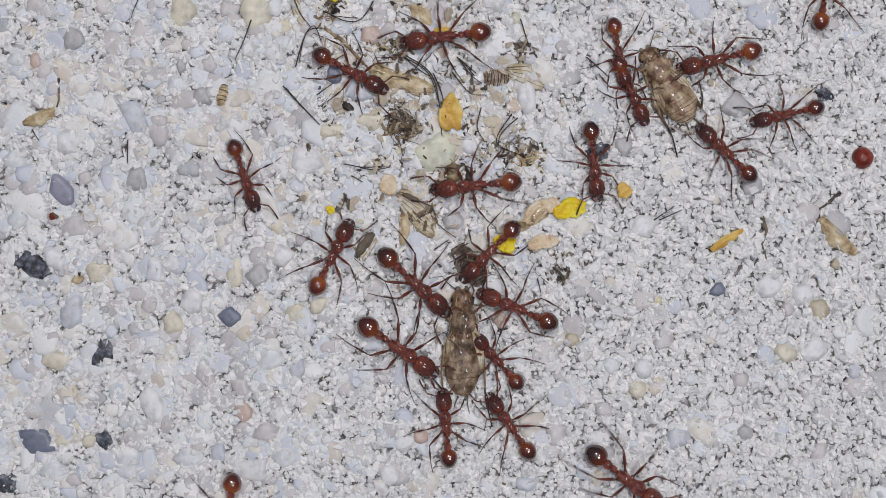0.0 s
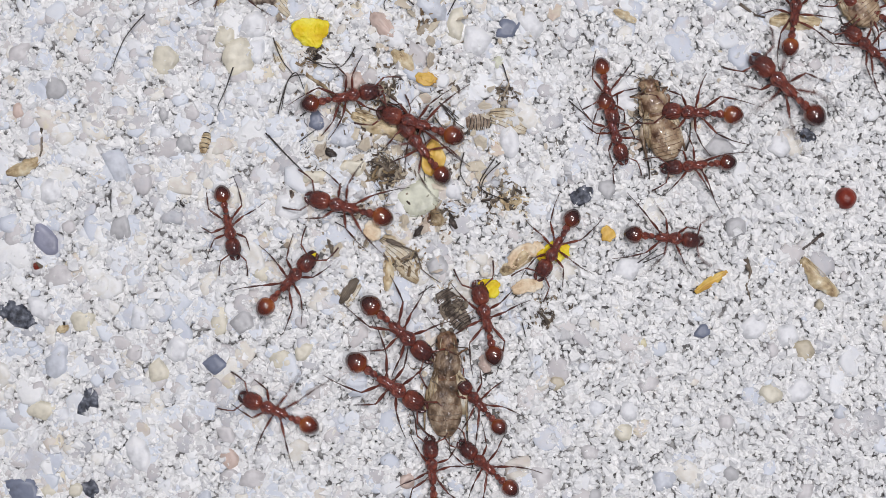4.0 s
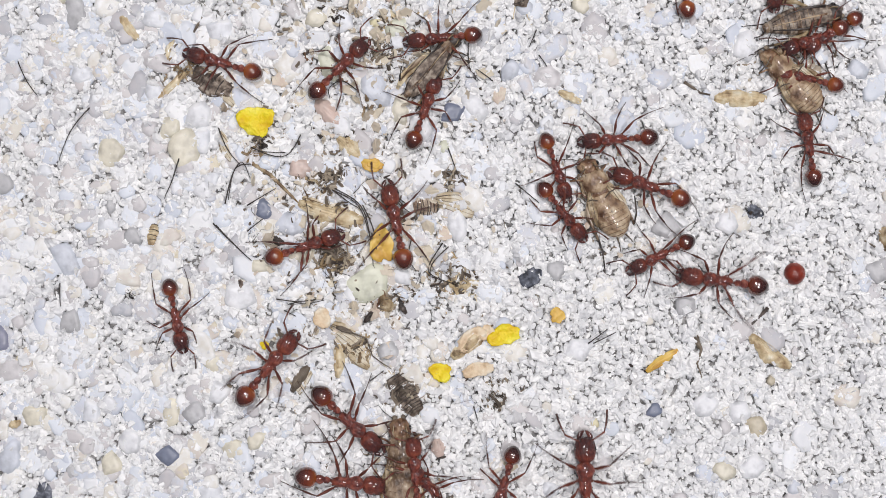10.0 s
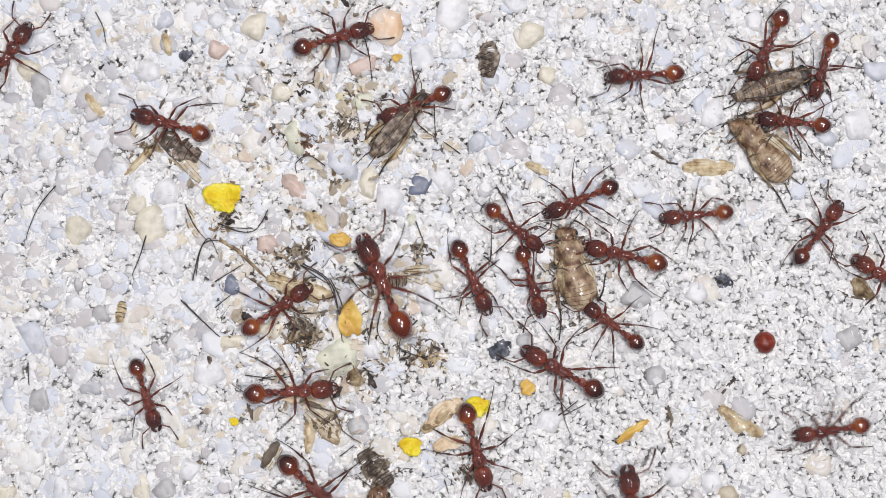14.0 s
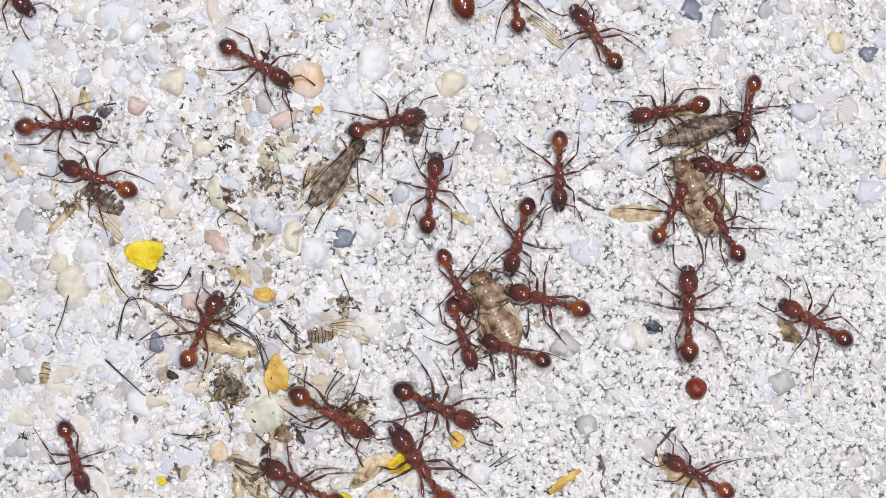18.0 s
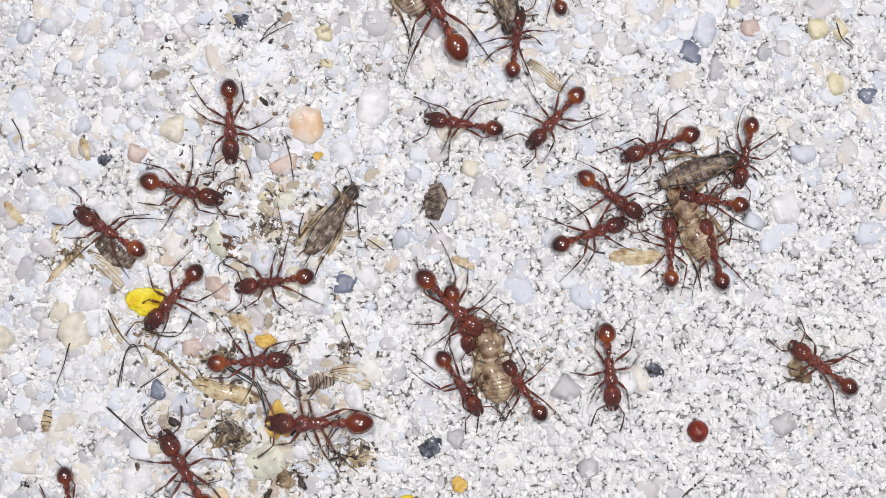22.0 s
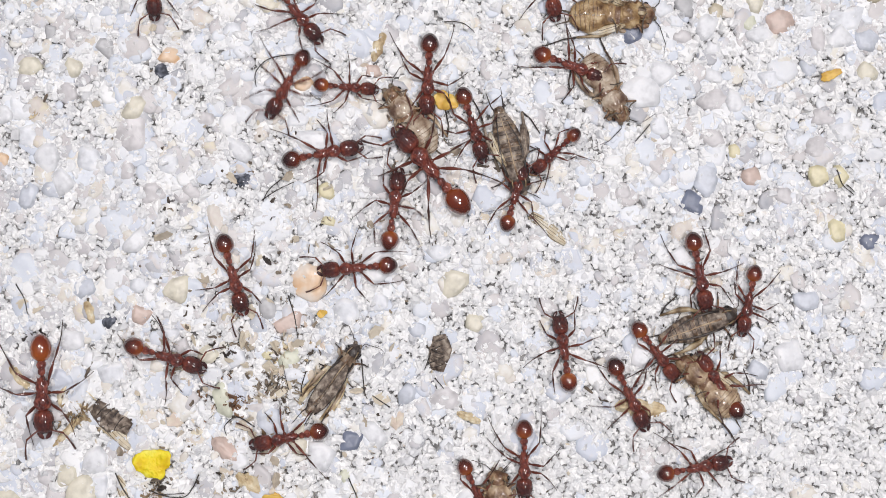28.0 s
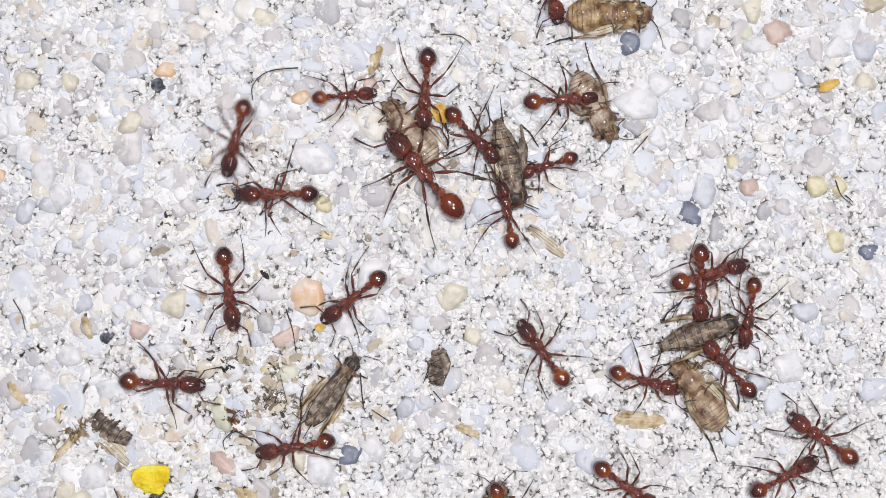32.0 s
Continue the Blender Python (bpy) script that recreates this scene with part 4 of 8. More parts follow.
pod("husk_scrap", "tan and brown husk with torn edge", None, [(1.74, 16.4), (2.42, 15.68), (3.1, 15.07)], 0.45, TAN, BROWN)
pod("husk_scrap", "small curved tan husk", None, [(15.55, 18.85), (16.25, 18.48), (16.94, 18.11)], 0.28, TAN, BROWN)
pod("husk_scrap", "cream husk by the cricket", None, [(13.27, 42.58), (12.85, 41.91), (12.41, 40.9)], 0.35, TAN, BROWN)
pod("twig_scrap", "forked tan twig scrap", [(-7.63, 40.77), (-8.27, 39.43), (-9.78, 39.92)], [(-8.22, 39.95), (-8.54, 39.46), (-8.97, 39.25)], 0.15, TAN, BROWN, 0.1, 1)
pod("bent_leg_scrap", "long bent tan insect leg", [(-6.38, 24.1), (-7.19, 22.79), (-7.12, 21.74), (-7.55, 20.74)], [(-7.55, 20.74), (-8.32, 19.95), (-9.25, 19.17)], 0.25, TAN, BROWN, 0.1, 2)
pod("bent_leg_scrap", "thin pale bent leg", [(-7.92, 22.5), (-8.81, 21.82), (-9.01, 20.6)], [(-8.65, 21.39), (-8.53, 22.26), (-7.99, 22.95)], 0.16, TAN, BROWN, 0.1, 1)
pod("curl_scrap", "thin curled brown scrap", [(23.66, 3.37), (23.93, 2.48), (23.62, 1.6), (23.89, 0.72)], [(23.52, 3.37), (23.66, 3.01), (23.86, 2.48)], 0.15, BROWN, BROWN, 0.1, 1)
shell_scrap("shell_scrap", "two short yellow-brown ring scraps", -9.82, 10.77, 80, 1.25, 0.36, 4, TAN, GREY_DARK, 0, True)
shell_scrap("striped_shell", "grey banded shell piece with tail bristles", 7.01, 11.89, 0, 1.5, 0.55, 7, MILKY, GREY_DARK, 5, True)
shell_scrap("striped_shell", "grey and dark ribbed fan-shaped shell scrap", 5.39, 0.33, 123, 2.7, 0.80, 13, GREY, GREY_DARK, 1, True)
dark_shell = shell_scrap("dark_shell", "dark mesh-like shell scrap of a cricket", 0, 0, 0, 2.1, 0.72, 8, GREY, GREY_DARK, 2)
scraps("scrap_heap", "heap of broken brown shell scraps and legs", 1.25, 8.97, 1.0, 0.7, 90, 1)
scraps("scrap_heap", "brown scraps and bristles under the ants", 1.16, 8.87, 0.9, 0.7, 80, 2)
scraps("scrap_heap", "grey-brown shell litter around the cricket", 4.51, 21.91, 1.1, 0.8, 80, 3)
scraps("scrap_heap", "loose brown bits by the long husk", 1.13, 13.79, 0.7, 0.6, 50, 4)
scraps("scrap_heap", "dark scraps by the pale green pebble", 4.44, 6.23, 0.8, 0.5, 50, 5)
scraps("scrap_heap", "brown litter by the yellow flakes", 2.4, 3.27, 0.9, 0.7, 60, 6)
scraps("scrap_heap", "dark scraps in front of the cricket", 5.37, 0.3, 0.8, 0.7, 60, 7)
scraps("scrap_heap", "thin brown legs and husk bits", 8.31, 7.25, 0.9, 0.5, 22, 8, 1.1)
scraps("scrap_heap", "thin reddish scraps on the grains", 8.52, 14.11, 0.5, 0.7, 28, 9, 0.8)
scraps("scrap_heap", "dark litter on the yellow flake's edge", -3, 16.45, 0.6, 0.5, 40, 10)
scraps("scrap_heap", "dark bits on pale grains", 2.4, 24.23, 0.8, 0.4, 36, 11, 0.4)
scraps("scrap_heap", "brown bits round a white grain", 4.78, 23.54, 0.5, 0.5, 30, 12, 0.4)
scraps("scrap_heap", "thin litter on the white chips", 8.86, 7.23, 0.8, 0.6, 12, 13, 0.9)
scraps("scrap_heap", "bristles near the striped shell", 8.9, 13.63, 0.6, 0.6, 30, 14, 0.6)
scraps("scrap_heap", "curled leg scraps beside the feeding ants", 10.99, -0.05, 0.6, 0.5, 20, 15, 0.8)
scraps("scrap_heap", "reddish shell scraps on the sand", 10.89, -0.21, 0.5, 0.6, 26, 16, 0.7)
scraps("scrap_heap", "thin brown scraps beside dark pebbles", -20.14, 3.43, 0.3, 0.3, 14, 17, 0.3)
scraps("scrap_heap", "black scrap beside the ant", -11.28, 7.09, 0.25, 0.3, 16, 18, 0.3, GREY_DARK)
scraps("loose_litter", "fine brown litter strewn between the grains", 1.89, 9.96, 5.0, 6.0, 260, 19, 0.4)
scraps("loose_litter", "fine dark litter strewn between the grains", 2.64, 22.64, 6.0, 6.0, 240, 20, 0.35)
scraps("loose_litter", "fine litter strewn over the open sand", 5.92, 31.32, 8.0, 7.0, 160, 21, 0.35)
scraps("scrap_heap", "black crumbs on the sand", 27.52, 10.94, 0.35, 0.2, 24, 22, 0.25, GREY_DARK)
wing("torn_wing", "clear torn wing beside the striped shell", [(7.67, 12.37), (8.86, 12.11), (10.04, 11.5)], 0.7, 5)
wing("torn_wing", "tan torn wing at the bent leg", [(-6.68, 20.83), (-5.54, 20.02), (-4.46, 18.7)], 0.6, 5)
wing("torn_wing", "pale clear wing on the cricket scraps", [(-0.63, 12.65), (0.74, 11.89), (2.45, 10.94)], 0.5, 4)
wing("torn_wing", "small clear wing by the yellow flake", [(-5.59, 16.96), (-5.26, 16.07), (-4.77, 15.18)], 0.4, 4)
wing("torn_wing", "brown-veined wing near the feeding ant", [(-1.79, 1.35), (-1.27, 0.83), (-0.39, 2.05)], 0.4, 4)
pod("capped_husk", "tan wedge husk with a dark cap", [(2.22, 16.35), (2.59, 16.74)], [(2.22, 16.35), (2.52, 15.7), (2.66, 15.17)], 0.5, TAN, GREY_DARK)
pod("dark_leaf", "small dark grey leaf-shaped scrap", None, [(5.16, 6.3), (5.3, 5.87), (5.61, 5.33)], 0.2, GREY_DARK, GREY_DARK, 0.15, 2)
pod("dark_seed", "tiny dark purple-brown seed on the grains", None, [(-2.45, 10.37), (-2.15, 10.17), (-1.79, 9.94)], 0.2, GREY_DARK, GREY_DARK, 0.15, 2)
pod("dark_seed", "tiny black seed on the sand", None, [(4.57, 29.55), (4.79, 29.28), (5.01, 28.98)], 0.17, GREY_DARK, GREY_DARK, 0.15, 2)
pod("dark_seed", "small dark brown seed scrap", None, [(-2.35, 4.77), (-2.12, 4.24), (-2.03, 3.72)], 0.14, BROWN, GREY_DARK, 0.15, 2)
pod("dark_seed", "grey ringed seed standing in the sand", None, [(-4.6, 7.82), (-4.54, 7.47), (-4.48, 7.02)], 0.17, GREY, GREY_DARK, 0.15, 2)
amber_rng = random.Random(9)
amber = tagged(new("amber_bead", finish("amber_bead", lump(0.42, 0.40, 0.36, 0.2, amber_rng, 3), TAN)), "small tan bead beside a dark leaf", "bead")
amber.matrix_basis = at(4.4, 5.87)
scraps("scrap_heap", "pale tan fibres on the white chips", 9.02, 6.95, 0.7, 0.5, 12, 31, 0.9, TAN)
scraps("scrap_heap", "brown fibres by the orange kernel", 0.86, 9.22, 1.1, 0.6, 70, 32, 0.9)
scraps("scrap_heap", "dark fibres standing in the heap", 1.34, 8.67, 0.3, 0.7, 30, 33, 0.8, GREY_DARK)
scraps("scrap_heap", "dark crumbs round the yellow flake", -2.99, 16.18, 0.6, 0.35, 26, 34, 0.4, GREY_DARK)
scraps("scrap_heap", "grey fibres and shell crumbs by the pink pebble", 1.32, 14.13, 1.0, 0.5, 50, 35, 0.6)
scraps("scrap_heap", "shell crumbs where ants tear the cricket", 5.04, 21.06, 0.9, 0.8, 60, 36, 0.6)
scraps("scrap_heap", "dark crumbs between pale grains", 1.88, 23.92, 0.9, 0.4, 40, 37, 0.35, GREY_DARK)
scraps("scrap_heap", "yellowish crumbs and fibres", 5.32, 23.51, 0.7, 0.5, 36, 38, 0.5, TAN)
scraps("scrap_heap", "torn skin crumbs under the pale cricket", 25.63, 39.67, 0.6, 0.6, 20, 39, 0.5, PALE_WING)
scraps("scrap_heap", "brown leg crumbs under the crickets", 30.95, 20.51, 1.4, 1.0, 60, 40, 0.9)
scraps("scrap_heap", "brown crumbs round the pale cricket", 17.97, 11.85, 1.2, 1.4, 60, 41, 0.9)
scraps("scrap_heap", "brown crumbs round the large pale cricket", 4.67, -4.94, 1.3, 1.6, 70, 42, 0.9)
scraps("scrap_heap", "leg crumbs beside the dark striped cricket", 19.84, 34.58, 1.2, 1.2, 60, 43, 0.9)
scraps("scrap_heap", "tan crumbs beside the milky cricket", 14.3, 35.45, 1.1, 1.2, 50, 44, 0.8)
scraps("scrap_heap", "tan crumbs on the open sand", 9.05, 7.61, 1.0, 0.8, 40, 45, 0.6)
scraps("loose_litter", "fine brown litter between white chips", 1.45, 12.21, 4.0, 4.0, 200, 46, 0.5)
pod("tan_shell_scrap", "rounded tan shell scrap with dark lines", None, [(4.07, 6.51), (4.4, 6.04), (4.64, 5.54)], 0.42, PALE_WING, GREY_DARK, 0.15, 4)
pod("dark_leaf", "small black leaf-shaped scrap among the grains", None, [(3, 4.89), (3.29, 5.23), (3.58, 5.57)], 0.2, GREY_DARK, GREY_DARK, 0.2, 2)
pod("dark_seed", "small dark seed by the long husk", None, [(-2.43, 10.24), (-2.23, 10.06), (-1.74, 9.94)], 0.2, GREY_DARK, GREY_DARK, 0.2, 2)
pod("brown_twig", "bent brown twig beside a bright yellow flake", [(8.38, 2.72), (9.13, 3.08), (9.78, 3.8), (10.97, 4.46)], [(8.38, 2.72), (8.63, 2.82), (8.98, 2.98)], 0.22, PALE_WING, PALE_WING, 0.3, 2, 0.11)
pod("wing_stalk", "dark reddish stalk of a torn wing", [(2.25, 4.28), (3.11, 3.91), (3.43, 2.84), (3.94, 2.41), (4.56, 2)], [(1.25, 4.67), (1.66, 4.55), (2.25, 4.28)], 0.16, BROWN, BROWN, 0.4, 2, 0.055)
pod("pink_shell_scrap", "pinkish curled shell scrap with a dark end", [(7.35, -3.57), (7.56, -3.64), (7.77, -3.58)], [(7.23, -2.45), (7.29, -3.01), (7.42, -3.57)], 0.42, STONES["pink"], GREY_DARK, 0.15, 3)
for x, y, n, seed in ((-2.28, 11.09, 16, 71), (0.84, 9.98, 18, 72), (2.09, 4.64, 14, 73), (0.83, 7.99, 16, 74), (4.99, 7.44, 14, 75), (5.42, 22.11, 14, 76), (1.52, 8.83, 14, 77), (9.04, -0, 10, 78), (-0.64, 12.31, 12, 79), (4.33, 24.28, 10, 80)):
    scraps("loose_fibres", "thin dark fibres and insect legs on the litter", x, y, 1.3, 1.1, n, seed, 1.7, HAIR, 0.0, True)
pod("red_scrap", "tiny dark red shell scrap on the grains", None, [(-20.33, 3.44), (-20.16, 3.29), (-19.95, 3.22)], 0.22, RED, RED, 0.2, 2)
pod("husk_scrap", "tiny tan husk scrap with a dark tip", [(-18.53, -0.14), (-18.5, -0.35)], [(-18.96, -0.69), (-18.65, -0.59), (-18.23, -0.43)], 0.25, TAN, GREY_DARK, 0.2, 2)
pod("husk_scrap", "small tan and brown husk by a slate pebble", [(-6.3, 28.01), (-6.32, 27.66)], [(-6.45, 27.81), (-6.28, 27.24), (-6.14, 26.43)], 0.3, TAN, BROWN, 0.2, 3)
scraps("scrap_heap", "dark purple crumbs on the white sand", -10.13, 26, 0.3, 0.3, 12, 91, 0.3, GREY_DARK)
scraps("scrap_heap", "feathery reddish-tan scraps in a heap", 0.99, 8.8, 0.9, 0.7, 60, 101, 0.9, PALE_WING)
scraps("scrap_heap", "brown shell crumbs beside a pale green pebble", 4.14, 6.35, 0.7, 0.6, 45, 102, 0.7, AMBER)
scraps("scrap_heap", "tan crumbs and legs on white chips", 8.88, 7.15, 0.8, 0.6, 26, 103, 0.8, TAN)
scraps("scrap_heap", "dark brown crumbs by the ribbed shell", 5.35, 0.57, 0.9, 0.7, 60, 104, 0.6, BROWN)
scraps("scrap_heap", "tan crumbs by the torn wing", 2.74, 3.22, 1.0, 0.8, 50, 105, 0.6, PALE_WING)
scraps("scrap_heap", "brown crumbs by the slate pebble", 1.87, 20.8, 0.9, 0.6, 45, 106, 0.6, AMBER)
scraps("scrap_heap", "pale tan scraps round the long husk", 0.23, 12.76, 1.2, 0.7, 40, 107, 0.7, PALE_WING)
scraps("scrap_heap", "tan crumbs under the yellow flake", -3.35, 15.84, 0.7, 0.4, 30, 108, 0.5, PALE_WING)
scraps("scrap_heap", "yellowish crumbs beside grey shell bits", 4.1, 18.65, 0.8, 0.6, 30, 109, 0.6, PALE_WING)
scraps("scrap_heap", "tan scraps by the bent leg", -7.67, 21.01, 0.7, 0.6, 30, 110, 0.7, PALE_WING)
hair([(-3.63, 15.96), (-2.35, 15.39), (-1.3, 15.47), (-0.49, 16.75)])
hair([(-5.33, 12.5), (-4.79, 14.38), (-4.18, 15.03), (-3.75, 14.07)])
hair([(-6.1, 11.33), (-4.92, 10.04), (-3.83, 8.96)])
hair([(1.39, 13.11), (2.9, 12.09), (3.58, 9.96)])
hair([(-1.36, 6.32), (-0.49, 6.19), (0.56, 6.37)])
hair([(-5.58, 17.2), (-5.09, 15.89), (-4.42, 15)])
hair([(3.21, 1.27), (4.1, 1.88)])
hair([(1.45, 13.24), (3.06, 12.05), (3.59, 9.68), (3.66, 7.66)])
hair([(4.73, 13.07), (5.25, 12.65), (5.84, 12.12)])
hair([(12.64, 13.2), (14.08, 11.94)])
hair([(8.55, 15.51), (8.86, 14.55), (9.18, 13.59)])
hair([(6.11, 10.05), (5.86, 8.85), (6.31, 7.95)])
hair([(7.26, 7.57), (8.68, 7.08)])
hair([(-3.98, 12.36), (-2.2, 13.36)])
hair([(-4.02, 10.78), (-3.02, 11.52)])
hair([(-1.9, 5.82), (-1.21, 5.44)])
hair([(9.58, -0.51), (9.8, -1.4)])
hair([(4.33, 12.21), (5.38, 10.98), (6.43, 10.81)])
hair([(6.23, 34.22), (5.31, 33.59), (4.9, 32.92)])
hair([(-15.57, 7.95), (-15.6, 6.56)])
hair([(8.36, 9.41), (7.31, 8.36), (7.13, 7.13)])
hair([(17.16, 3.11), (18.58, 3.74)])
hair([(-13.43, 18.69), (-14.67, 17.24), (-15.39, 15.51)])
hair([(-17.7, 21.65), (-17.2, 20.42), (-16.6, 19.54)])
hair([(-8.05, 15.39), (-8.49, 14.17), (-9.03, 12.96)])
hair([(-5.94, 11.22), (-5.08, 10.26), (-3.89, 9.02)])
hair([(-2.37, 6.54), (-1.15, 6.34), (0.07, 6.42)])
hair([(-0.55, 16.6), (-1.3, 15.61), (-3.2, 15.68)])
hair([(-3.6, 14.91), (-4.65, 14.64), (-5.12, 12.76)])
hair([(3.1, 19.2), (2.1, 19.89), (1.31, 19.43), (1.34, 18.83)])
hair([(5.89, 27.02), (6.15, 25.72), (6.23, 24.32)])
hair([(-10.54, 29.26), (-10.15, 28.37), (-9.99, 27.32)])
hair([(8.07, 41.71), (6.14, 41.64), (5.19, 40.86), (5.11, 39.99)])
hair([(17.02, 42.93), (18.16, 42.75), (18.81, 42.13)])
hair([(4.82, 32.96), (5.73, 33.49), (6.88, 33.92)])
hair([(40.5, 31.6), (40.78, 30.69), (41.43, 29.93)])
hair([(4.62, 13.16), (5.47, 12.08), (6.15, 11.54)])
hair([(1.29, 13.15), (2.32, 12.35), (3, 11.91)])
hair([(8, 9.65), (7.05, 8.11), (7.72, 7.38)])
hair([(3.13, 12.17), (3.72, 10.74), (3.95, 8.98)])
hair([(41.02, 30.63), (41.52, 30.1)])
hair([(10.01, 22.7), (10, 20.78), (10.13, 20.24)])
hair([(11.46, 19.59), (10.49, 20.38)])
hair([(16.82, 3.11), (18.08, 3.96)])
hair([(29.12, 35.47), (28.13, 34.5)])
hair([(4.75, 13.06), (5.78, 11.92)])
hair([(-21.38, 8.60), (-21.00, 7.95)])
hair([(14.28, 22.70), (13.81, 21.67)])
hair([(14.38, 21.12), (14.88, 20.40)])
wing_right = pod("wing_pod", "dry tan wing on a dark bent stalk", [(1.79, -1.59), (1.77, -0.64), (1.78, 0.15), (1.31, 0.47), (0.68, 0.57)], [(1.35, 0.4), (-0.3, 0.45), (-1.84, -0.04)], 0.50, TAN, GREY_DARK, 0.12, 5, 0.12)
husk_load = shell_scrap("striped_shell", "dark ribbed shell carried off by an ant", 0, 0, 0, 2.6, 0.75, 9, GREY, GREY_DARK, 2)
tan_load = pod("tan_shell_scrap", "tan shell scrap dragged by an ant", [(-0.6, 0.3), (0.2, 0.9), (1.1, 1.2)], [(-0.9, 0.0), (0.2, 0.1), (1.0, -0.2)], 0.5, PALE_WING, BROWN)

# ---- dead crickets ----


def cricket(label, length, skin, band, wing, belly_up=False, wings=True, seed=1, covers=False):
    """A small dead cricket along x, its head at +x and its crumpled body on the sand."""
    L = length
    rng = random.Random(seed)
    root = thing("cricket", label, "cricket")
    lean = rng.uniform(-0.06, 0.06) * L
    head = part("head", crumple(egg(L * 0.395, 0.52, L * 0.105, L * 0.122, 0.46, 0.0, 11, 18), 0.14, seed, 1.8), AMBER if belly_up else GREY_DARK, root)
    for s in (1, -1):
        part("eye", egg(L * 0.41, 0.60, 0.17, 0.12, 0.16, cy=s * L * 0.112, rings=7, sides=10), EYE, head)
        part("antenna", tube([(L * 0.48, s * L * 0.04, 0.6), (L * 0.56, s * L * (0.12 + rng.uniform(-0.04, 0.04)), 0.5), (L * 0.62, s * L * rng.uniform(0.2, 0.36), 0.35), (L * 0.60, s * L * rng.uniform(0.36, 0.5), 0.28)], 0.035, 0.012, 5), GREY_DARK, head)
        part("jaw", crumple(egg(L * 0.495, 0.45, L * 0.035, L * 0.035, 0.2, cy=s * L * 0.045, rings=6, sides=8), 0.06, seed + 3), BROWN, head)
        part("brow", crumple(tube([(L * 0.44, s * L * 0.06, 0.92), (L * 0.38, s * L * 0.075, 0.98), (L * 0.32, s * L * 0.07, 0.92)], 0.05, 0.03, 6), 0.05, seed), PALE_WING, head)
    if belly_up:
        # a pale collar, chest plates, then a soft belly with fine folds and a split along its middle
        part("collar", crumple(loft([(L * 0.34, 0, 0.52, L * 0.10, 0.36), (L * 0.30, 0, 0.56, L * 0.140, 0.47), (L * 0.22, 0, 0.58, L * 0.155, 0.53), (L * 0.14, 0, 0.57, L * 0.150, 0.52), (L * 0.11, 0, 0.55, L * 0.13, 0.45)], 20), 0.12, seed + 1, 1.6), skin, root)
        for s in (1, -1):
            part("collar_rim", crumple(tube([(L * 0.32, s * L * 0.11, 0.72), (L * 0.24, s * L * 0.145, 0.78), (L * 0.13, s * L * 0.140, 0.76)], 0.045, 0.03, 6), 0.06, seed + 1), MILKY, root)
        for i, (x, w, l) in enumerate(((0.10, 0.155, 0.09), (0.02, 0.165, 0.10))):
            part("chest", crumple(egg(L * x, 0.52, L * l, L * w, 0.50, 0.0, 9, 18), 0.16, seed + i, 1.6), (AMBER, skin)[i], root)
        c, half, wide = -0.20, 0.245, 0.190
        tall = 0.58
        part("belly", crumple(egg(L * c, 0.52, L * half, L * wide, tall, 0.06, 21, 28, ridge=0.018, cy=lean * 0.5), 0.09, seed + 7, 1.3), skin, root)
        for i in range(9):
            u = -0.84 + 0.19 * i + rng.uniform(-0.02, 0.02)
            r = math.sqrt(1 - u * u) * (1 + 0.06 * u)
            arc = [(L * (c + half * u) - 0.10 * math.cos(q), lean * 0.5 + math.sin(q) * r * L * wide * 1.01, 0.52 + math.cos(q) * r * tall * 1.01) for q in (-1.15, -0.75, -0.35, 0.0, 0.35, 0.75, 1.15)]
            part("fold", crumple(tube(arc, 0.022, 0.022, 5), 0.09, seed + 7, 1.3), (AMBER, band, PALE_DARK)[i % 3], root)
        for i in range(6):
            u = -0.72 + 0.24 * i
            r = math.sqrt(1 - u * u)
            mid = [(L * (c + half * (u + d)), lean * 0.5 + 0.08 * math.sin(5 * u + seed), 0.55 + r * tall) for d in (-0.06, 0.0, 0.07)]
            part("pale_mark", crumple(tube(mid, 0.05, 0.035, 6), 0.09, seed + 7, 1.3), MILKY, root)
        for i in range(22):
            u, q, sz = rng.uniform(-0.3, 0.6), rng.uniform(-0.19, 0.19), rng.uniform(0.07, 0.18)
            scrap = crumple(egg(L * (0.2 - 0.6 * u), 0.98 - 2.2 * abs(q) - 0.1 * u, sz * 1.7, sz, sz * 0.4, cy=L * q, rings=6, sides=8), 0.14, seed + i)
            part("skin_scrap", scrap, (AMBER, PALE_WING, skin, PALE_DARK)[i % 4], root)
    else:
        part("collar", crumple(loft([(L * 0.37, 0, 0.50, L * 0.09, 0.36), (L * 0.33, 0, 0.54, L * 0.125, 0.46), (L * 0.24, 0, 0.56, L * 0.14, 0.52), (L * 0.16, 0, 0.54, L * 0.13, 0.48)], 20), 0.10, seed + 1, 1.6), PALE_DARK if covers else skin, root)
        n = 13
        prof = lambda q: L * (0.135 + 0.035 * math.sin(math.pi * min(1.0, q * 1.15)) - 0.085 * q ** 2.6)
        for i in range(n):
            u, v = i / n, (i + 1) / n
            step = L * 0.64 / n
            x = L * 0.17 - step * i
            y0, y1 = lean * u * u, lean * v * v
            rows = [(x + 0.02, y0, 0.50, prof(u) * 0.985, 0.485 - 0.15 * u), (x - step * 0.3, y0 * 0.7 + y1 * 0.3, 0.52, prof(u * 0.7 + v * 0.3) * 1.015, 0.50 - 0.15 * u), (x - step * 0.8, y0 * 0.2 + y1 * 0.8, 0.52, prof(v) * 1.015, 0.49 - 0.15 * u), (x - step * 1.0, y1, 0.50, prof(v) * 0.975, 0.465 - 0.15 * u)]
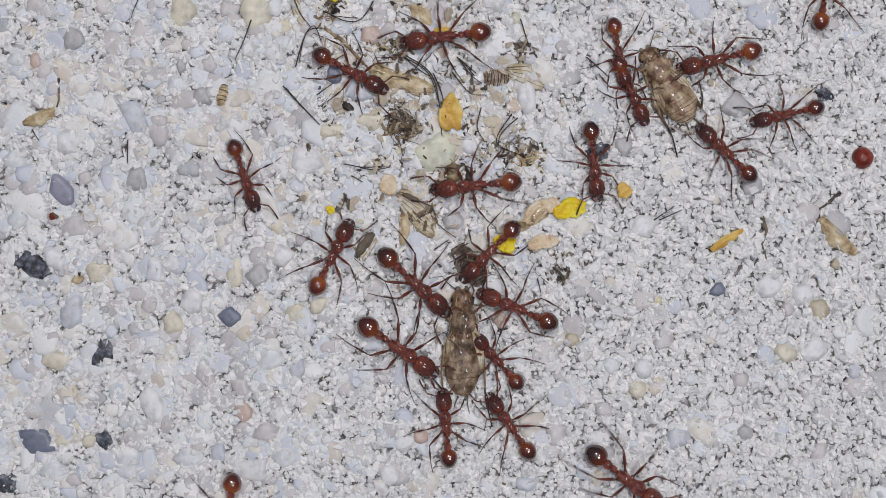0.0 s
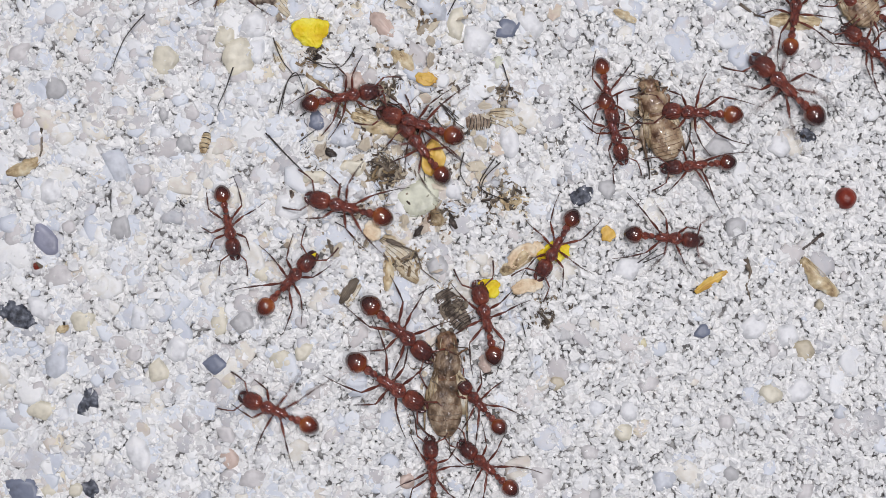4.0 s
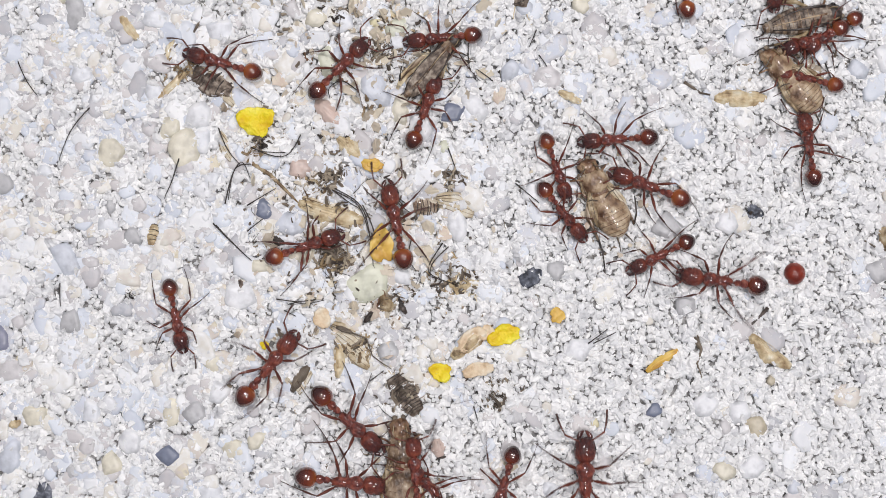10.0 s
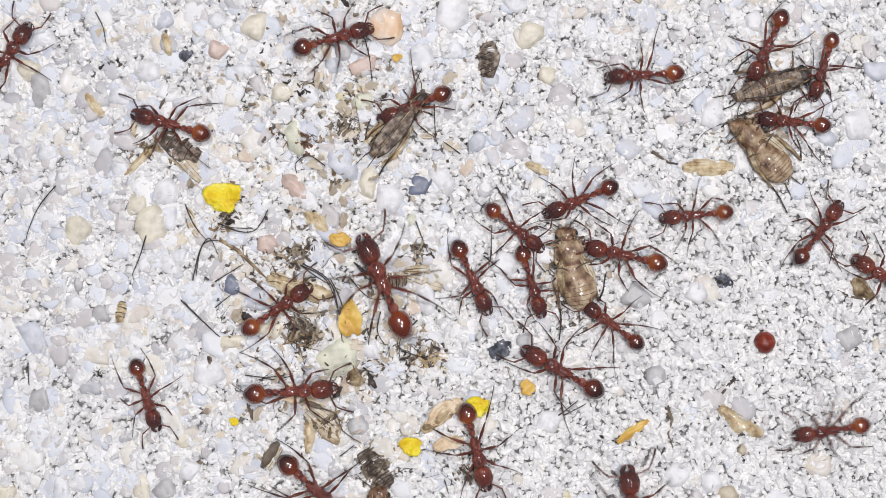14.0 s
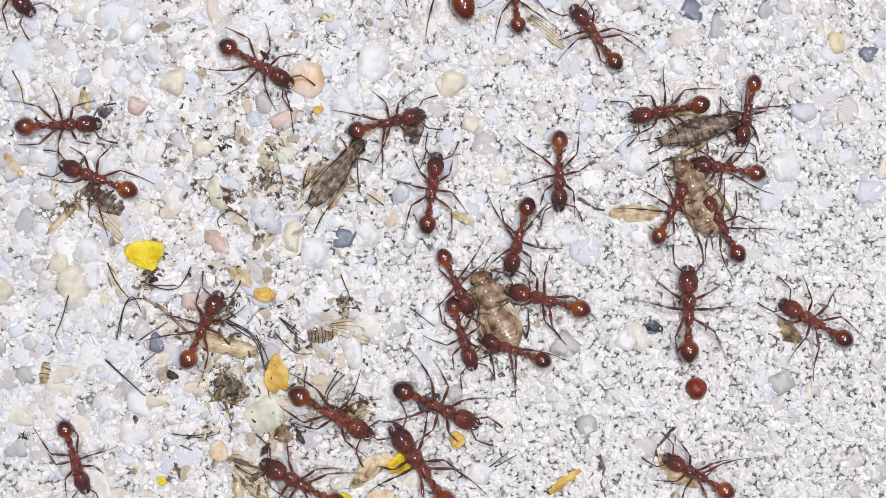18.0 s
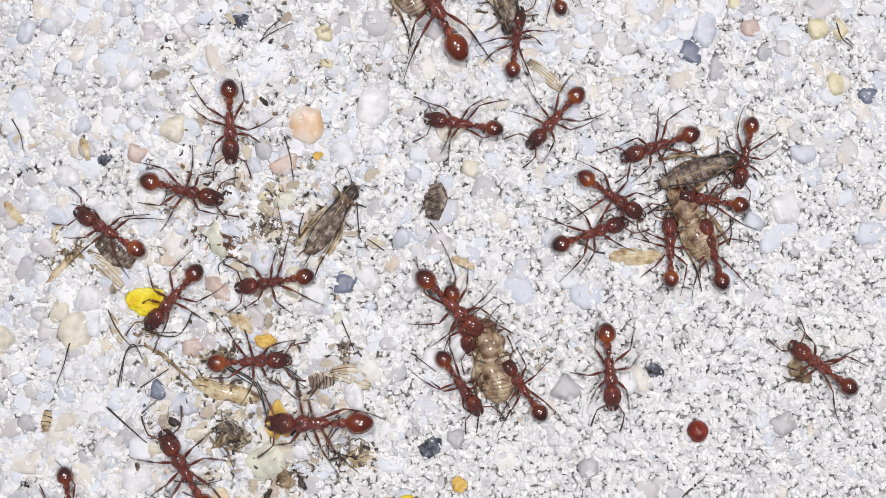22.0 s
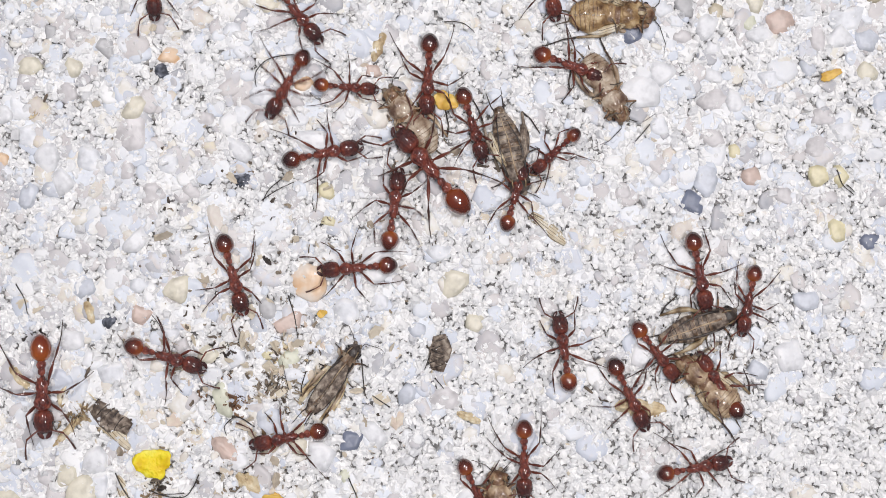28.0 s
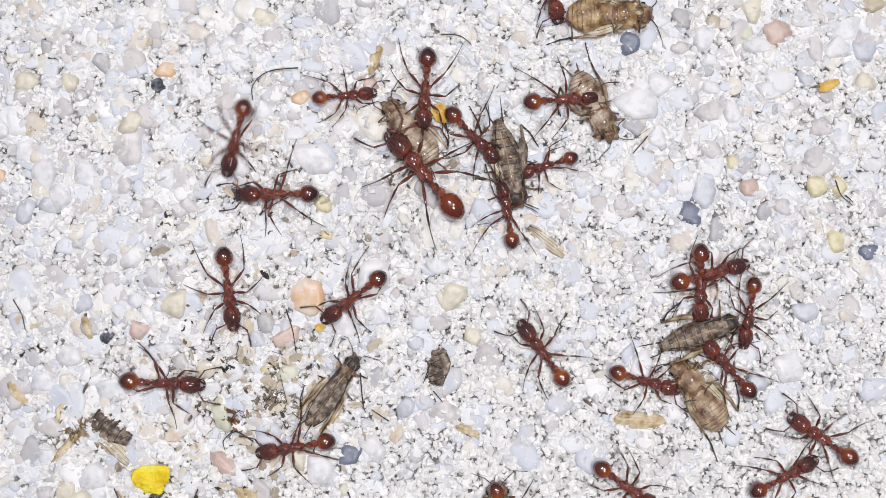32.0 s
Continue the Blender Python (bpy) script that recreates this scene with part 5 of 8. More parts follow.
            part("body_ring", crumple(loft(rows, 18), 0.06, seed + 7), skin if i % 4 else PALE_DARK, root)
            edge = [(x - step * 0.92, y1 + math.sin(q) * prof(v) * 1.01, 0.52 + math.cos(q) * (0.505 - 0.15 * u)) for q in (-1.1, -0.6, -0.2, 0.2, 0.6, 1.1)]
            part("ring_edge", crumple(tube(edge, 0.020, 0.020, 5), 0.06, seed + 7), PALE if i % 2 else GREY_DARK, root)
        for off, wide, m in ((0.74, 0.075, GREY_DARK), (-0.74, 0.075, GREY_DARK), (0.0, 0.055, PALE)):
            line = [(L * 0.30 - L * 0.70 * u, off * prof(u) + lean * u * u, 0.52 + (0.52 - 0.15 * u) * math.sqrt(1 - off * off) + 0.05, wide * (1.15 - 0.7 * u), 0.035) for u in (0.0, 0.2, 0.4, 0.6, 0.8, 0.97)]
            part("stripe", crumple(loft(line, 8), 0.06, seed + 7), m, root)
    if covers:
        # dry wing covers folded along the back, and thin wings spread below them
        for s in (1, -1):
            part("wing_cover", crumple(loft([(L * 0.24, s * L * 0.055, 1.08, L * 0.035, 0.03), (L * 0.10, s * L * 0.075, 1.14, L * 0.065, 0.035), (-L * 0.12, s * L * 0.085, 1.08, L * 0.075, 0.035), (-L * 0.32, s * L * 0.075, 0.92, L * 0.055, 0.03), (-L * 0.46, s * L * 0.055, 0.78, L * 0.02, 0.02)], 12), 0.08, seed + 5, 1.8), GREY, root)
            part("cover_edge", crumple(tube([(L * 0.24, s * L * 0.09, 1.10), (L * 0.08, s * L * 0.142, 1.12), (-L * 0.14, s * L * 0.160, 1.04), (-L * 0.34, s * L * 0.130, 0.90), (-L * 0.47, s * L * 0.07, 0.78)], 0.075, 0.03, 7), 0.08, seed + 5, 1.8), GREY_DARK, root)
            part("spread_wing", crumple(loft([(L * 0.10, s * L * 0.15, 0.70, L * 0.03, 0.03), (-L * 0.10, s * L * 0.215, 0.55, L * 0.065, 0.03), (-L * 0.30, s * L * 0.24, 0.42, L * 0.06, 0.025), (-L * 0.48, s * L * 0.20, 0.36, L * 0.02, 0.02)], 12), 0.12, seed + 9, 1.8), TAN, root)
    if wings:
        for s in (1, -1):
            pad = part("wing_pad", crumple(loft([(L * 0.16, s * L * 0.10, 0.90, L * 0.03, 0.04), (L * 0.05, s * L * 0.145, 0.88, L * 0.05, 0.045), (-L * 0.10, s * L * 0.175, 0.76, L * 0.045, 0.04), (-L * 0.24, s * L * 0.18, 0.58, L * 0.02, 0.03)], 10), 0.10, seed + 11), wing if s > 0 else MEMBRANE, root)
            for d in (-0.012, 0.016):
                part("vein", crumple(tube([(L * 0.15, s * L * (0.10 + d), 0.95), (L * 0.05, s * L * (0.145 + d), 0.935), (-L * 0.10, s * L * (0.175 + d), 0.81), (-L * 0.22, s * L * (0.18 + d), 0.63)], 0.022, 0.012, 5), 0.10, seed + 11), MILKY if d > 0 else BROWN, pad)
    for s in (1, -1):
        k, fat = rng.uniform(0.9, 1.15), (0.15 if belly_up else 0.18)
        hind = part("hind_leg", crumple(loft([(L * 0.10, s * L * 0.13, 0.45, 0.10, 0.14), (-L * 0.02, s * L * 0.195 * k, 0.56, fat, 0.22), (-L * 0.12, s * L * 0.215 * k, 0.58, fat * 1.05, 0.20), (-L * 0.24, s * L * 0.225 * k, 0.55, fat * 0.6, 0.13), (-L * 0.38, s * L * 0.225 * k, 0.48, 0.07, 0.08)], 10), 0.10, seed + 13), wing if s * seed % 3 else PALE_DARK, root)
        reach = [(-L * 0.38, s * L * 0.225 * k, 0.48), (-L * 0.28, s * L * 0.31 * k, 0.42), (-L * 0.10, s * L * 0.38 * k, 0.34)] if (seed + (s > 0)) % 2 else [(-L * 0.38, s * L * 0.225 * k, 0.48), (-L * 0.52, s * L * 0.24 * k, 0.42), (-L * 0.72, s * L * 0.30 * k, 0.32)]
        part("shin", tube(reach, 0.07, 0.035, 6), GREY_DARK, hind)
        for q in range(4):
            u = 0.25 + 0.2 * q
            a, b = Vector(reach[1]), Vector(reach[2])
            p = a.lerp(b, u)
            part("spur", tube([p, p + Vector((-0.05, s * 0.16, 0.06))], 0.018, 0.008, 4), GREY_DARK, hind)
        for j, (x, xx) in enumerate(((0.27, 0.40), (0.14, 0.02))):
            ky, zz = rng.uniform(0.17, 0.25), (1.05 if belly_up else 0.55)
            fold = rng.uniform(-0.10, 0.10) if belly_up else 0.30
            leg = part("leg", tube([(L * x, s * L * 0.09, 0.6), (L * (x * 0.6 + xx * 0.4), s * L * ky * 0.7, zz * 0.96), (L * (x * 0.4 + xx * 0.6), s * L * ky, zz * 0.8)], 0.085, 0.055, 6), wing if j else AMBER, root)
            part("shin", tube([(L * (x * 0.4 + xx * 0.6), s * L * ky, zz * 0.8), (L * (x * 0.3 + xx * 0.7), s * L * (ky + fold) * 0.6, zz), (L * xx, s * L * (ky * 0.3 + fold * 0.7), zz * 1.02 if belly_up else 0.28)], 0.05, 0.024, 6), BROWN if belly_up else GREY_DARK, leg)
        part("tail_bristle", tube([(-L * 0.44, s * L * 0.05 + lean * 0.6, 0.45), (-L * 0.52, s * L * 0.07 + lean, 0.40), (-L * (0.60 if belly_up else 0.72), s * L * 0.09 + lean, 0.3)], 0.06, 0.02, 6), BROWN if belly_up else GREY_DARK, root)
    return root


pale_low = cricket("pale brown dead cricket, belly up among feeding ants", 7.0, PALE_DARK, BROWN, PALE_WING, True, True, seed=2)
pale_low.scale = (1.0, 0.82, 1.0)
pale_high = cricket("light brown dead cricket with folded wings, pulled by ants", 5.6, PALE, PALE_WING, PALE_WING, True, True, seed=3)
grey_right = cricket("grey banded dead cricket lying beside a pale one", 5.2, GREY, GREY_DARK, PALE_WING, False, False, seed=4)
pale_right = cricket("pale brown dead cricket with torn legs", 5.4, PALE, PALE_WING, PALE_WING, True, True, seed=5)
grey_lone = cricket("slender grey striped dead cricket with tan wings", 5.2, GREY, GREY_DARK, PALE_WING, False, False, seed=6, covers=True)
grey_lone.scale = (1.0, 0.78, 1.0)
pale_top = cricket("pale milky dead cricket under a large ant", 5.2, MILKY, PALE_WING, PALE, True, False, seed=7)
grey_top = cricket("dark striped dead cricket with a pale back line", 5.6, GREY, GREY_DARK, GREY, False, True, seed=8)
pale_far = cricket("small pale dead cricket carried by one ant", 5.0, MILKY, PALE_WING, PALE, True, False, seed=9)
pale_edge = cricket("golden brown dead cricket lying on its side", 5.6, GOLDEN, PALE_WING, PALE_WING, True, True, seed=10)

# ---- ants ----
JOINTS = {"fore": (0.72, 0.22, 0.62), "mid": (0.24, 0.20, 0.60), "hind": (-0.14, 0.19, 0.60)}
SPREAD = {"fore": 58.0, "mid": 92.0, "hind": 133.0}
BEND = {"fore": -0.45, "mid": 0.42, "hind": 0.55}
REACH = {"fore": 1.10, "mid": 1.26, "hind": 1.58}


def wrinkle(bm, amount, scale, seed):
    """Coarse lengthwise wrinkles pressed into a body."""
    o = Vector((seed * 5.1, seed * 2.3, seed * 1.7))
    bm.normal_update()
    for v in bm.verts:
        p = Vector((v.co.x * 0.5, v.co.y, v.co.z)) * scale + o
        v.co += v.normal * amount * (noise.noise(p) + 0.5 * noise.noise(p * 2.1))
    return bm


def build_ant(label, gaster_mat, big=False):
    """A red worker ant along x, its head at +x: head with eyes, jaws and feelers, slim waist, round hind body, six jointed legs."""
    root = thing("ant", label, "ant", group="red ants on the sand")
    w = 1.10 if big else 1.0
    g = 0.98 if big else 1.0
    head = part("head", wrinkle(loft([(1.10, 0, 0.78, 0.10, 0.12), (1.15, 0, 0.79, 0.30, 0.27), (1.24, 0, 0.79, 0.42, 0.36), (1.36, 0, 0.79, 0.475, 0.40), (1.50, 0, 0.785, 0.50, 0.42), (1.64, 0, 0.775, 0.505, 0.42), (1.78, 0, 0.765, 0.495, 0.40), (1.92, 0, 0.75, 0.47, 0.37), (2.04, 0, 0.73, 0.43, 0.32), (2.14, 0, 0.71, 0.37, 0.26), (2.21, 0, 0.69, 0.28, 0.19), (2.25, 0, 0.68, 0.18, 0.12)], 24), 0.030, 5.0, 1), HEAD, root)
    for s in (1, -1):
        part("eye", egg(1.74, 0.86, 0.105, 0.065, 0.09, cy=s * 0.455, rings=7, sides=10), EYE, head)
        part("jaw", loft([(2.10, s * 0.25, 0.64, 0.10, 0.06), (2.26, s * 0.27, 0.62, 0.115, 0.055), (2.40, s * 0.19, 0.61, 0.11, 0.045), (2.50, s * 0.09, 0.61, 0.07, 0.035), (2.55, s * 0.03, 0.61, 0.02, 0.02)], 8), HEAD, head)
    for s in (1, -1):
        feeler = part("feeler", tube([(0, 0, 0), (0.12, 0, 0.06), (0.40, 0, 0.12), (0.86, 0, 0.12)], 0.036, 0.052, 6), LEG, root, m=at(2.02, s * 0.18, s * 55, 0.86))
        part("feeler_tip", tube([(0.84, 0, 0.12), (1.11, -s * 0.22, 0.02), (1.38, -s * 0.48, -0.14), (1.56, -s * 0.70, -0.28)], 0.03, 0.060, 6), SHIN, feeler)
    thorax = part("thorax", wrinkle(loft([(1.14, 0, 0.78, 0.12, 0.12), (1.06, 0, 0.80, 0.23 * w, 0.21), (0.96, 0, 0.85, 0.34 * w, 0.27), (0.82, 0, 0.89, 0.405 * w, 0.31), (0.66, 0, 0.90, 0.405 * w, 0.31), (0.50, 0, 0.88, 0.35 * w, 0.28), (0.36, 0, 0.85, 0.275 * w, 0.24), (0.24, 0, 0.82, 0.245 * w, 0.21), (0.12, 0, 0.83, 0.255 * w, 0.22), (-0.06, 0, 0.85, 0.27 * w, 0.235), (-0.24, 0, 0.83, 0.255 * w, 0.22), (-0.40, 0, 0.79, 0.21 * w, 0.19), (-0.54, 0, 0.73, 0.12, 0.13)], 18), 0.050, 4.5, 2), THORAX, root)
    for s in (1, -1):
        part("spine", tube([(-0.34, s * 0.15, 0.94), (-0.60, s * 0.20, 1.10)], 0.05, 0.01, 5), THORAX, thorax)
    part("waist", wrinkle(loft([(-0.52, 0, 0.72, 0.11, 0.10), (-0.64, 0, 0.73, 0.10, 0.10), (-0.76, 0, 0.86, 0.19, 0.20), (-0.87, 0, 0.84, 0.20, 0.19), (-0.97, 0, 0.73, 0.11, 0.11)], 12), 0.03, 5.0, 3), THORAX, root)
    part("second_waist", wrinkle(loft([(-0.95, 0, 0.73, 0.10, 0.10), (-1.04, 0, 0.80, 0.22, 0.19), (-1.16, 0, 0.84, 0.265, 0.23), (-1.28, 0, 0.80, 0.23, 0.19), (-1.38, 0, 0.76, 0.13, 0.13)], 12), 0.03, 5.0, 4), THORAX, root)
    half = (0.70 if big else 0.61)
    rows = []
    for i in range(15):
        u = -math.cos(math.pi * (i + 0.4) / 14.8)
        r = math.sqrt(1 - u * u) * (1 + 0.13 * u) * (0.985 if i in (4, 8) else 1.0)
        rows.append((-1.31 - half + u * half, 0, 0.80 + 0.05 * (g - 1), max(0.02, r * 0.565 * g), max(0.02, r * 0.53 * g)))
    part("gaster", loft(rows, 20), gaster_mat, root)
    for s in (1, -1):
        for which in ("fore", "mid", "hind"):
            k = REACH[which]
            jx, jy, jz = JOINTS[which]
            b = s * BEND[which]
            knee = Vector((0.80 * k, b * 0.08, 0.46))
            leg = part(which + "_leg", loft([(0, 0, 0, 0.12, 0.12), (0.10 * k, 0, 0.0, 0.095, 0.095), (0.17 * k, 0, 0.05, 0.046, 0.046), (0.34 * k, b * 0.02, 0.22, 0.082, 0.082), (0.52 * k, b * 0.04, 0.33, 0.090, 0.084), (0.70 * k, b * 0.06, 0.42, 0.056, 0.056), (*knee, 0.048, 0.048)], 8), LEG, root, m=at(jx, s * jy, s * SPREAD[which], jz))
            ankle = Vector((0.56 * k, b * 0.70, -0.60))
            low = 0.22 - jz - knee.z
            part("shin", loft([(0, 0, 0, 0.042, 0.042), (0.10 * k, b * 0.10, -0.08, 0.030, 0.030), (0.28 * k, b * 0.32, -0.28, 0.062, 0.058), (0.42 * k, b * 0.52, -0.45, 0.054, 0.05), (*ankle, 0.032, 0.032)], 7), SHIN, leg, m=at(*knee.xy, 0, knee.z))
            part("foot", tube([ankle, (0.76 * k, b * 1.00, 0.5 * (ankle.z + low)), (0.98 * k, b * 1.38, low + 0.03), (1.16 * k, b * 1.70, low)], 0.028, 0.018, 5), TARSUS, leg, m=at(*knee.xy, 0, knee.z))
    return root


worker = build_ant("glossy reddish-brown worker ant with amber hind body", GASTER)
big_worker = build_ant("large red ant with a swollen orange hind body", QUEEN_GASTER, True)
ANTS = {}


def ant(key, size, template=None):
    """One more ant; size is against the template's length."""
    ob = copy_thing(template or worker, at(0, 0))
    ob.scale = (size, size, size)
    rng = random.Random(key)
    for leg in [c for c in ob.children if "_leg" in c.name]:
        # each knee is bent its own way
        m = leg.children[0].matrix_basis
        bent = pose(*m.translation, 0, 0, rng.uniform(-34, 34))
        for bit in leg.children:
            bit.matrix_basis = bent
    ANTS[key] = ob
    return ob


ant("A1", 1.03)
ant("A2", 1.12)
ant("A3", 0.93)
ant("A4", 1.03)
ant("A5", 1.17)
ant("A6", 1.18)
ant("A7", 1.07)
ant("A8", 0.92)
ant("A9", 0.97)
ant("A10", 0.97)
ant("A11", 1.01)
ant("A12", 1.11)
ant("A13", 0.99)
ant("B1", 0.91)
ant("B2", 0.93)
ant("B3", 1.08)
ant("B4", 0.94)
ant("B5", 1.00)
ant("T1", 0.99)
ant("T2", 0.98)
ant("C1", 0.92)
ant("C2", 0.96)
ant("C3", 0.90)
ant("C4", 1.02)
ant("P1", 1.23)
ant("P2", 1.05)
ant("P3", 1.15)
ant("P4", 1.04)
ant("L2", 1.15)
ant("L4", 1.06)
ant("L5", 1.04)
ant("L6", 1.09)
ant("L7", 1.01)
ant("M1", 1.01)
ant("M3", 0.98)
ant("R1", 1.03)
ant("S1", 0.99)
ant("E1", 0.90)
ant("E2", 0.98)
ant("E3", 0.99)
ant("V1", 1.19)
ant("F1", 1.01)
ant("F2", 1.05)
ant("F3", 0.97)
ant("F4", 0.80)
ant("F5", 0.80)
ant("F6", 0.96)
ant("F7", 0.95)
ant("F8", 0.98)
ant("F9", 0.96)
ant("F10", 0.99)
ant("F11", 1.00)
ant("Z1", 1.02)
ant("Z2", 1.03)
ant("Q1", 1.34, big_worker)
ant("Q3", 1.27, big_worker)
ant("Q2", 1.22, big_worker)
for pattern in (worker, big_worker):
    for ob in (*pattern.children_recursive, pattern):
        bpy.data.objects.remove(ob)

# ---- what moves ----


def limbs(ob, rows, seed):
    """Key the legs in two alternating threes by the way walked, and let the feelers wave; a standing ant shifts its feet a little."""
    rng = random.Random(seed)
    times, way = [], []
    total = 0.0
    for i, (t, m) in enumerate(rows):
        if i:
            total += (m.translation - rows[i - 1][1].translation).length / MM
        times.append(t)
        way.append(total)
    busy = [0.0]
    for i in range(len(times) - 1):
        t0, t1 = times[i], times[i + 1]
        speed = (way[i + 1] - way[i]) / max(0.01, t1 - t0)
        step = 0.14 if speed > 1.6 else (0.35 if speed > 0.6 else 1.1)
        n = max(1, round((t1 - t0) / step))
        busy += [t0 + (t1 - t0) * (k + 1) / n for k in range(n)]
    busy = sorted({round(b, 2) for b in busy})
    gone = np.interp(busy, times, way)
    for leg in [c for c in ob.children if "_leg" in c.name or c.name.startswith("feeler")]:
        s = 1 if leg.location.y > 0 else -1
        x, y, z = (v / MM for v in leg.location)
        if leg.name.startswith("feeler"):
            base, ph = rng.uniform(35, 75), rng.uniform(0, 6)
            walk(leg, [(t, at(x, y, s * (base + 14 * math.sin(t * 2.3 + ph)), z)) for t in [0.8 * k for k in range(41)]])
            continue
        which = leg.name.split("_")[0]
        half = 0.5 if (which == "mid") == (s > 0) else 0.0
        rest, lean = rng.uniform(-13, 13), rng.uniform(-4, 1)
        out = []
        for t, d in zip(busy, gone):
            ph = 2 * math.pi * (d / 2.1 + half)
            swing = 19 * math.sin(ph) + 3 * math.sin(1.3 * t + rest)
            raised = -7 * max(0.0, math.cos(ph)) if d > 0.3 else 0.0
            out.append((t, at(x, y, s * (SPREAD[which] + rest) - s * swing, z, 0, raised + lean)))
        walk(leg, out)


def go(key, rows):
    """Key one ant along its rows."""
    full = ([(0.0, rows[0][1])] if rows[0][0] > 0 else []) + rows + ([(32.0, rows[-1][1])] if rows[-1][0] < 32 else [])
    walk(ANTS[key], full)
    limbs(ANTS[key], full, sum(map(ord, key)) * 7 + len(rows))


def drag(ob, rows):
    """Key a dragged load along its rows."""
    walk(ob, ([(0.0, rows[0][1])] if rows[0][0] > 0 else []) + rows + ([(32.0, rows[-1][1])] if rows[-1][0] < 32 else []))


def motions():
    go("A1", [(0, at(-1.99, 12.22, -28)), (1, at(-1.93, 12.42, -27)), (2, at(-2.21, 12.8, -11)), (5, at(-0.92, 13.57, 13)), (6, at(-0.7, 13.51, 15)), (7, at(-0.48, 14.85, 45)), (8, at(0.57, 18.44, 66)), (9, at(2.22, 20.6, 37)), (10, at(1.98, 20.62, 44)), (11, at(1.24, 22.03, 78)), (12, at(0.04, 27.75, 104)), (12.4, at(2.18, 26.91, 25)), (13, at(2.11, 26.12, 11)), (14, at(3.95, 27, 14)), (15, at(6.25, 29.39, 54)), (16.5, at(5.25, 29.06, 10)), (18, at(4.25, 28.73, -34)), (19, at(4.03, 28.71, -40)), (20, at(3.07, 28.67, -72)), (21, at(2.42, 28.05, -94)), (22, at(2.66, 28.16, -93)), (23, at(2.51, 28.13, -94)), (24, at(2.94, 28.64, -77)), (25, at(2.89, 28.39, -68)), (28, at(2.66, 28.6, -80)), (29, at(2.46, 28.7, -87)), (30, at(2.53, 28.7, -84)), (31, at(2.58, 28.64, -87)), (32, at(2.52, 28.64, -88))])
    go("A2", [(0, at(3.93, 14.36, -172)), (1, at(3.32, 13.66, -160)), (2, at(3.45, 13.88, -161)), (5, at(3.45, 10.26, -211)), (6, at(4.46, 8.95, -170)), (7, at(5.17, 6.63, -133)), (8, at(4.36, 5.61, -136)), (9, at(4.66, 8.7, -208)), (10, at(5.17, 10.85, -260)), (11, at(8.06, 11.35, -303)), (12, at(12.62, 9.13, -352)), (13, at(12.37, 7.77, -369)), (13.5, at(12.54, 5.45, -389)), (14, at(11.58, 1.45, -438)), (14.5, at(14, 1.17, -397)), (15, at(16.78, 1.52, -336)), (15.5, at(16.72, 0.82, -404)), (17, at(16.12, -2.78, -427)), (18.5, at(16.12, -12.78, -427)), (32, at(16.12, -47.78, -427))])
    go("A3", [(0, at(-8.46, 5.81, -71)), (1, at(-8.39, 5.76, -73)), (2, at(-8.4, 5.86, -76)), (5, at(-8.49, 5.81, -79)), (6, at(-8.55, 5.74, -79)), (7, at(-8.47, 5.82, -79)), (8, at(-8.44, 5.83, -79)), (9, at(-8.55, 5.82, -78)), (10, at(-8.55, 5.72, -80)), (11, at(-8.45, 5.65, -77)), (12, at(-8.47, 5.64, -74)), (13, at(-8.47, 5.59, -77)), (14, at(-8.48, 5.63, -75)), (15, at(-8.48, 5.54, -75)), (18, at(-8.33, 5.58, -76)), (19, at(-8.51, 5.65, -77)), (20, at(-8.42, 5.66, -74)), (21, at(-8.61, 5.75, -80)), (22, at(-8.73, 5.64, -85)), (23, at(-8.89, 5.93, -88)), (24.5, at(-8.89, -4.07, -88)), (32, at(-8.89, -39.07, -88))])
    go("A4", [(0, at(-3.08, 0.78, 63)), (1, at(-2.66, 0.13, 22)), (2, at(-4.66, 0.56, 56)), (5, at(-4.85, 2.51, 43)), (6, at(-4.26, 3.93, 61)), (7, at(-2.39, 8.54, 45)), (8, at(-1.18, 9.03, 12)), (9, at(-1.37, 8.86, 7)), (10, at(-0.53, 9.7, 17)), (11, at(-0.2, 9.99, 22)), (12, at(-0.17, 9.93, 23)), (13, at(0.1, 10.04, 25)), (14, at(-0.24, 10.49, 32)), (15, at(-0.27, 10.72, 54)), (18, at(-0.11, 12.71, 61)), (19, at(0.3, 13.48, 49)), (20, at(0.19, 13.5, 50)), (21, at(1.38, 13.96, 10)), (22, at(2.72, 13.45, -2)), (23, at(3.9, 14.62, 32)), (24, at(4.27, 13.39, -5)), (25, at(4.19, 12.39, -26)), (26.5, at(6.65, 11.11, -37)), (28, at(6.65, 1.11, -37)), (32, at(6.65, -33.89, -37))])
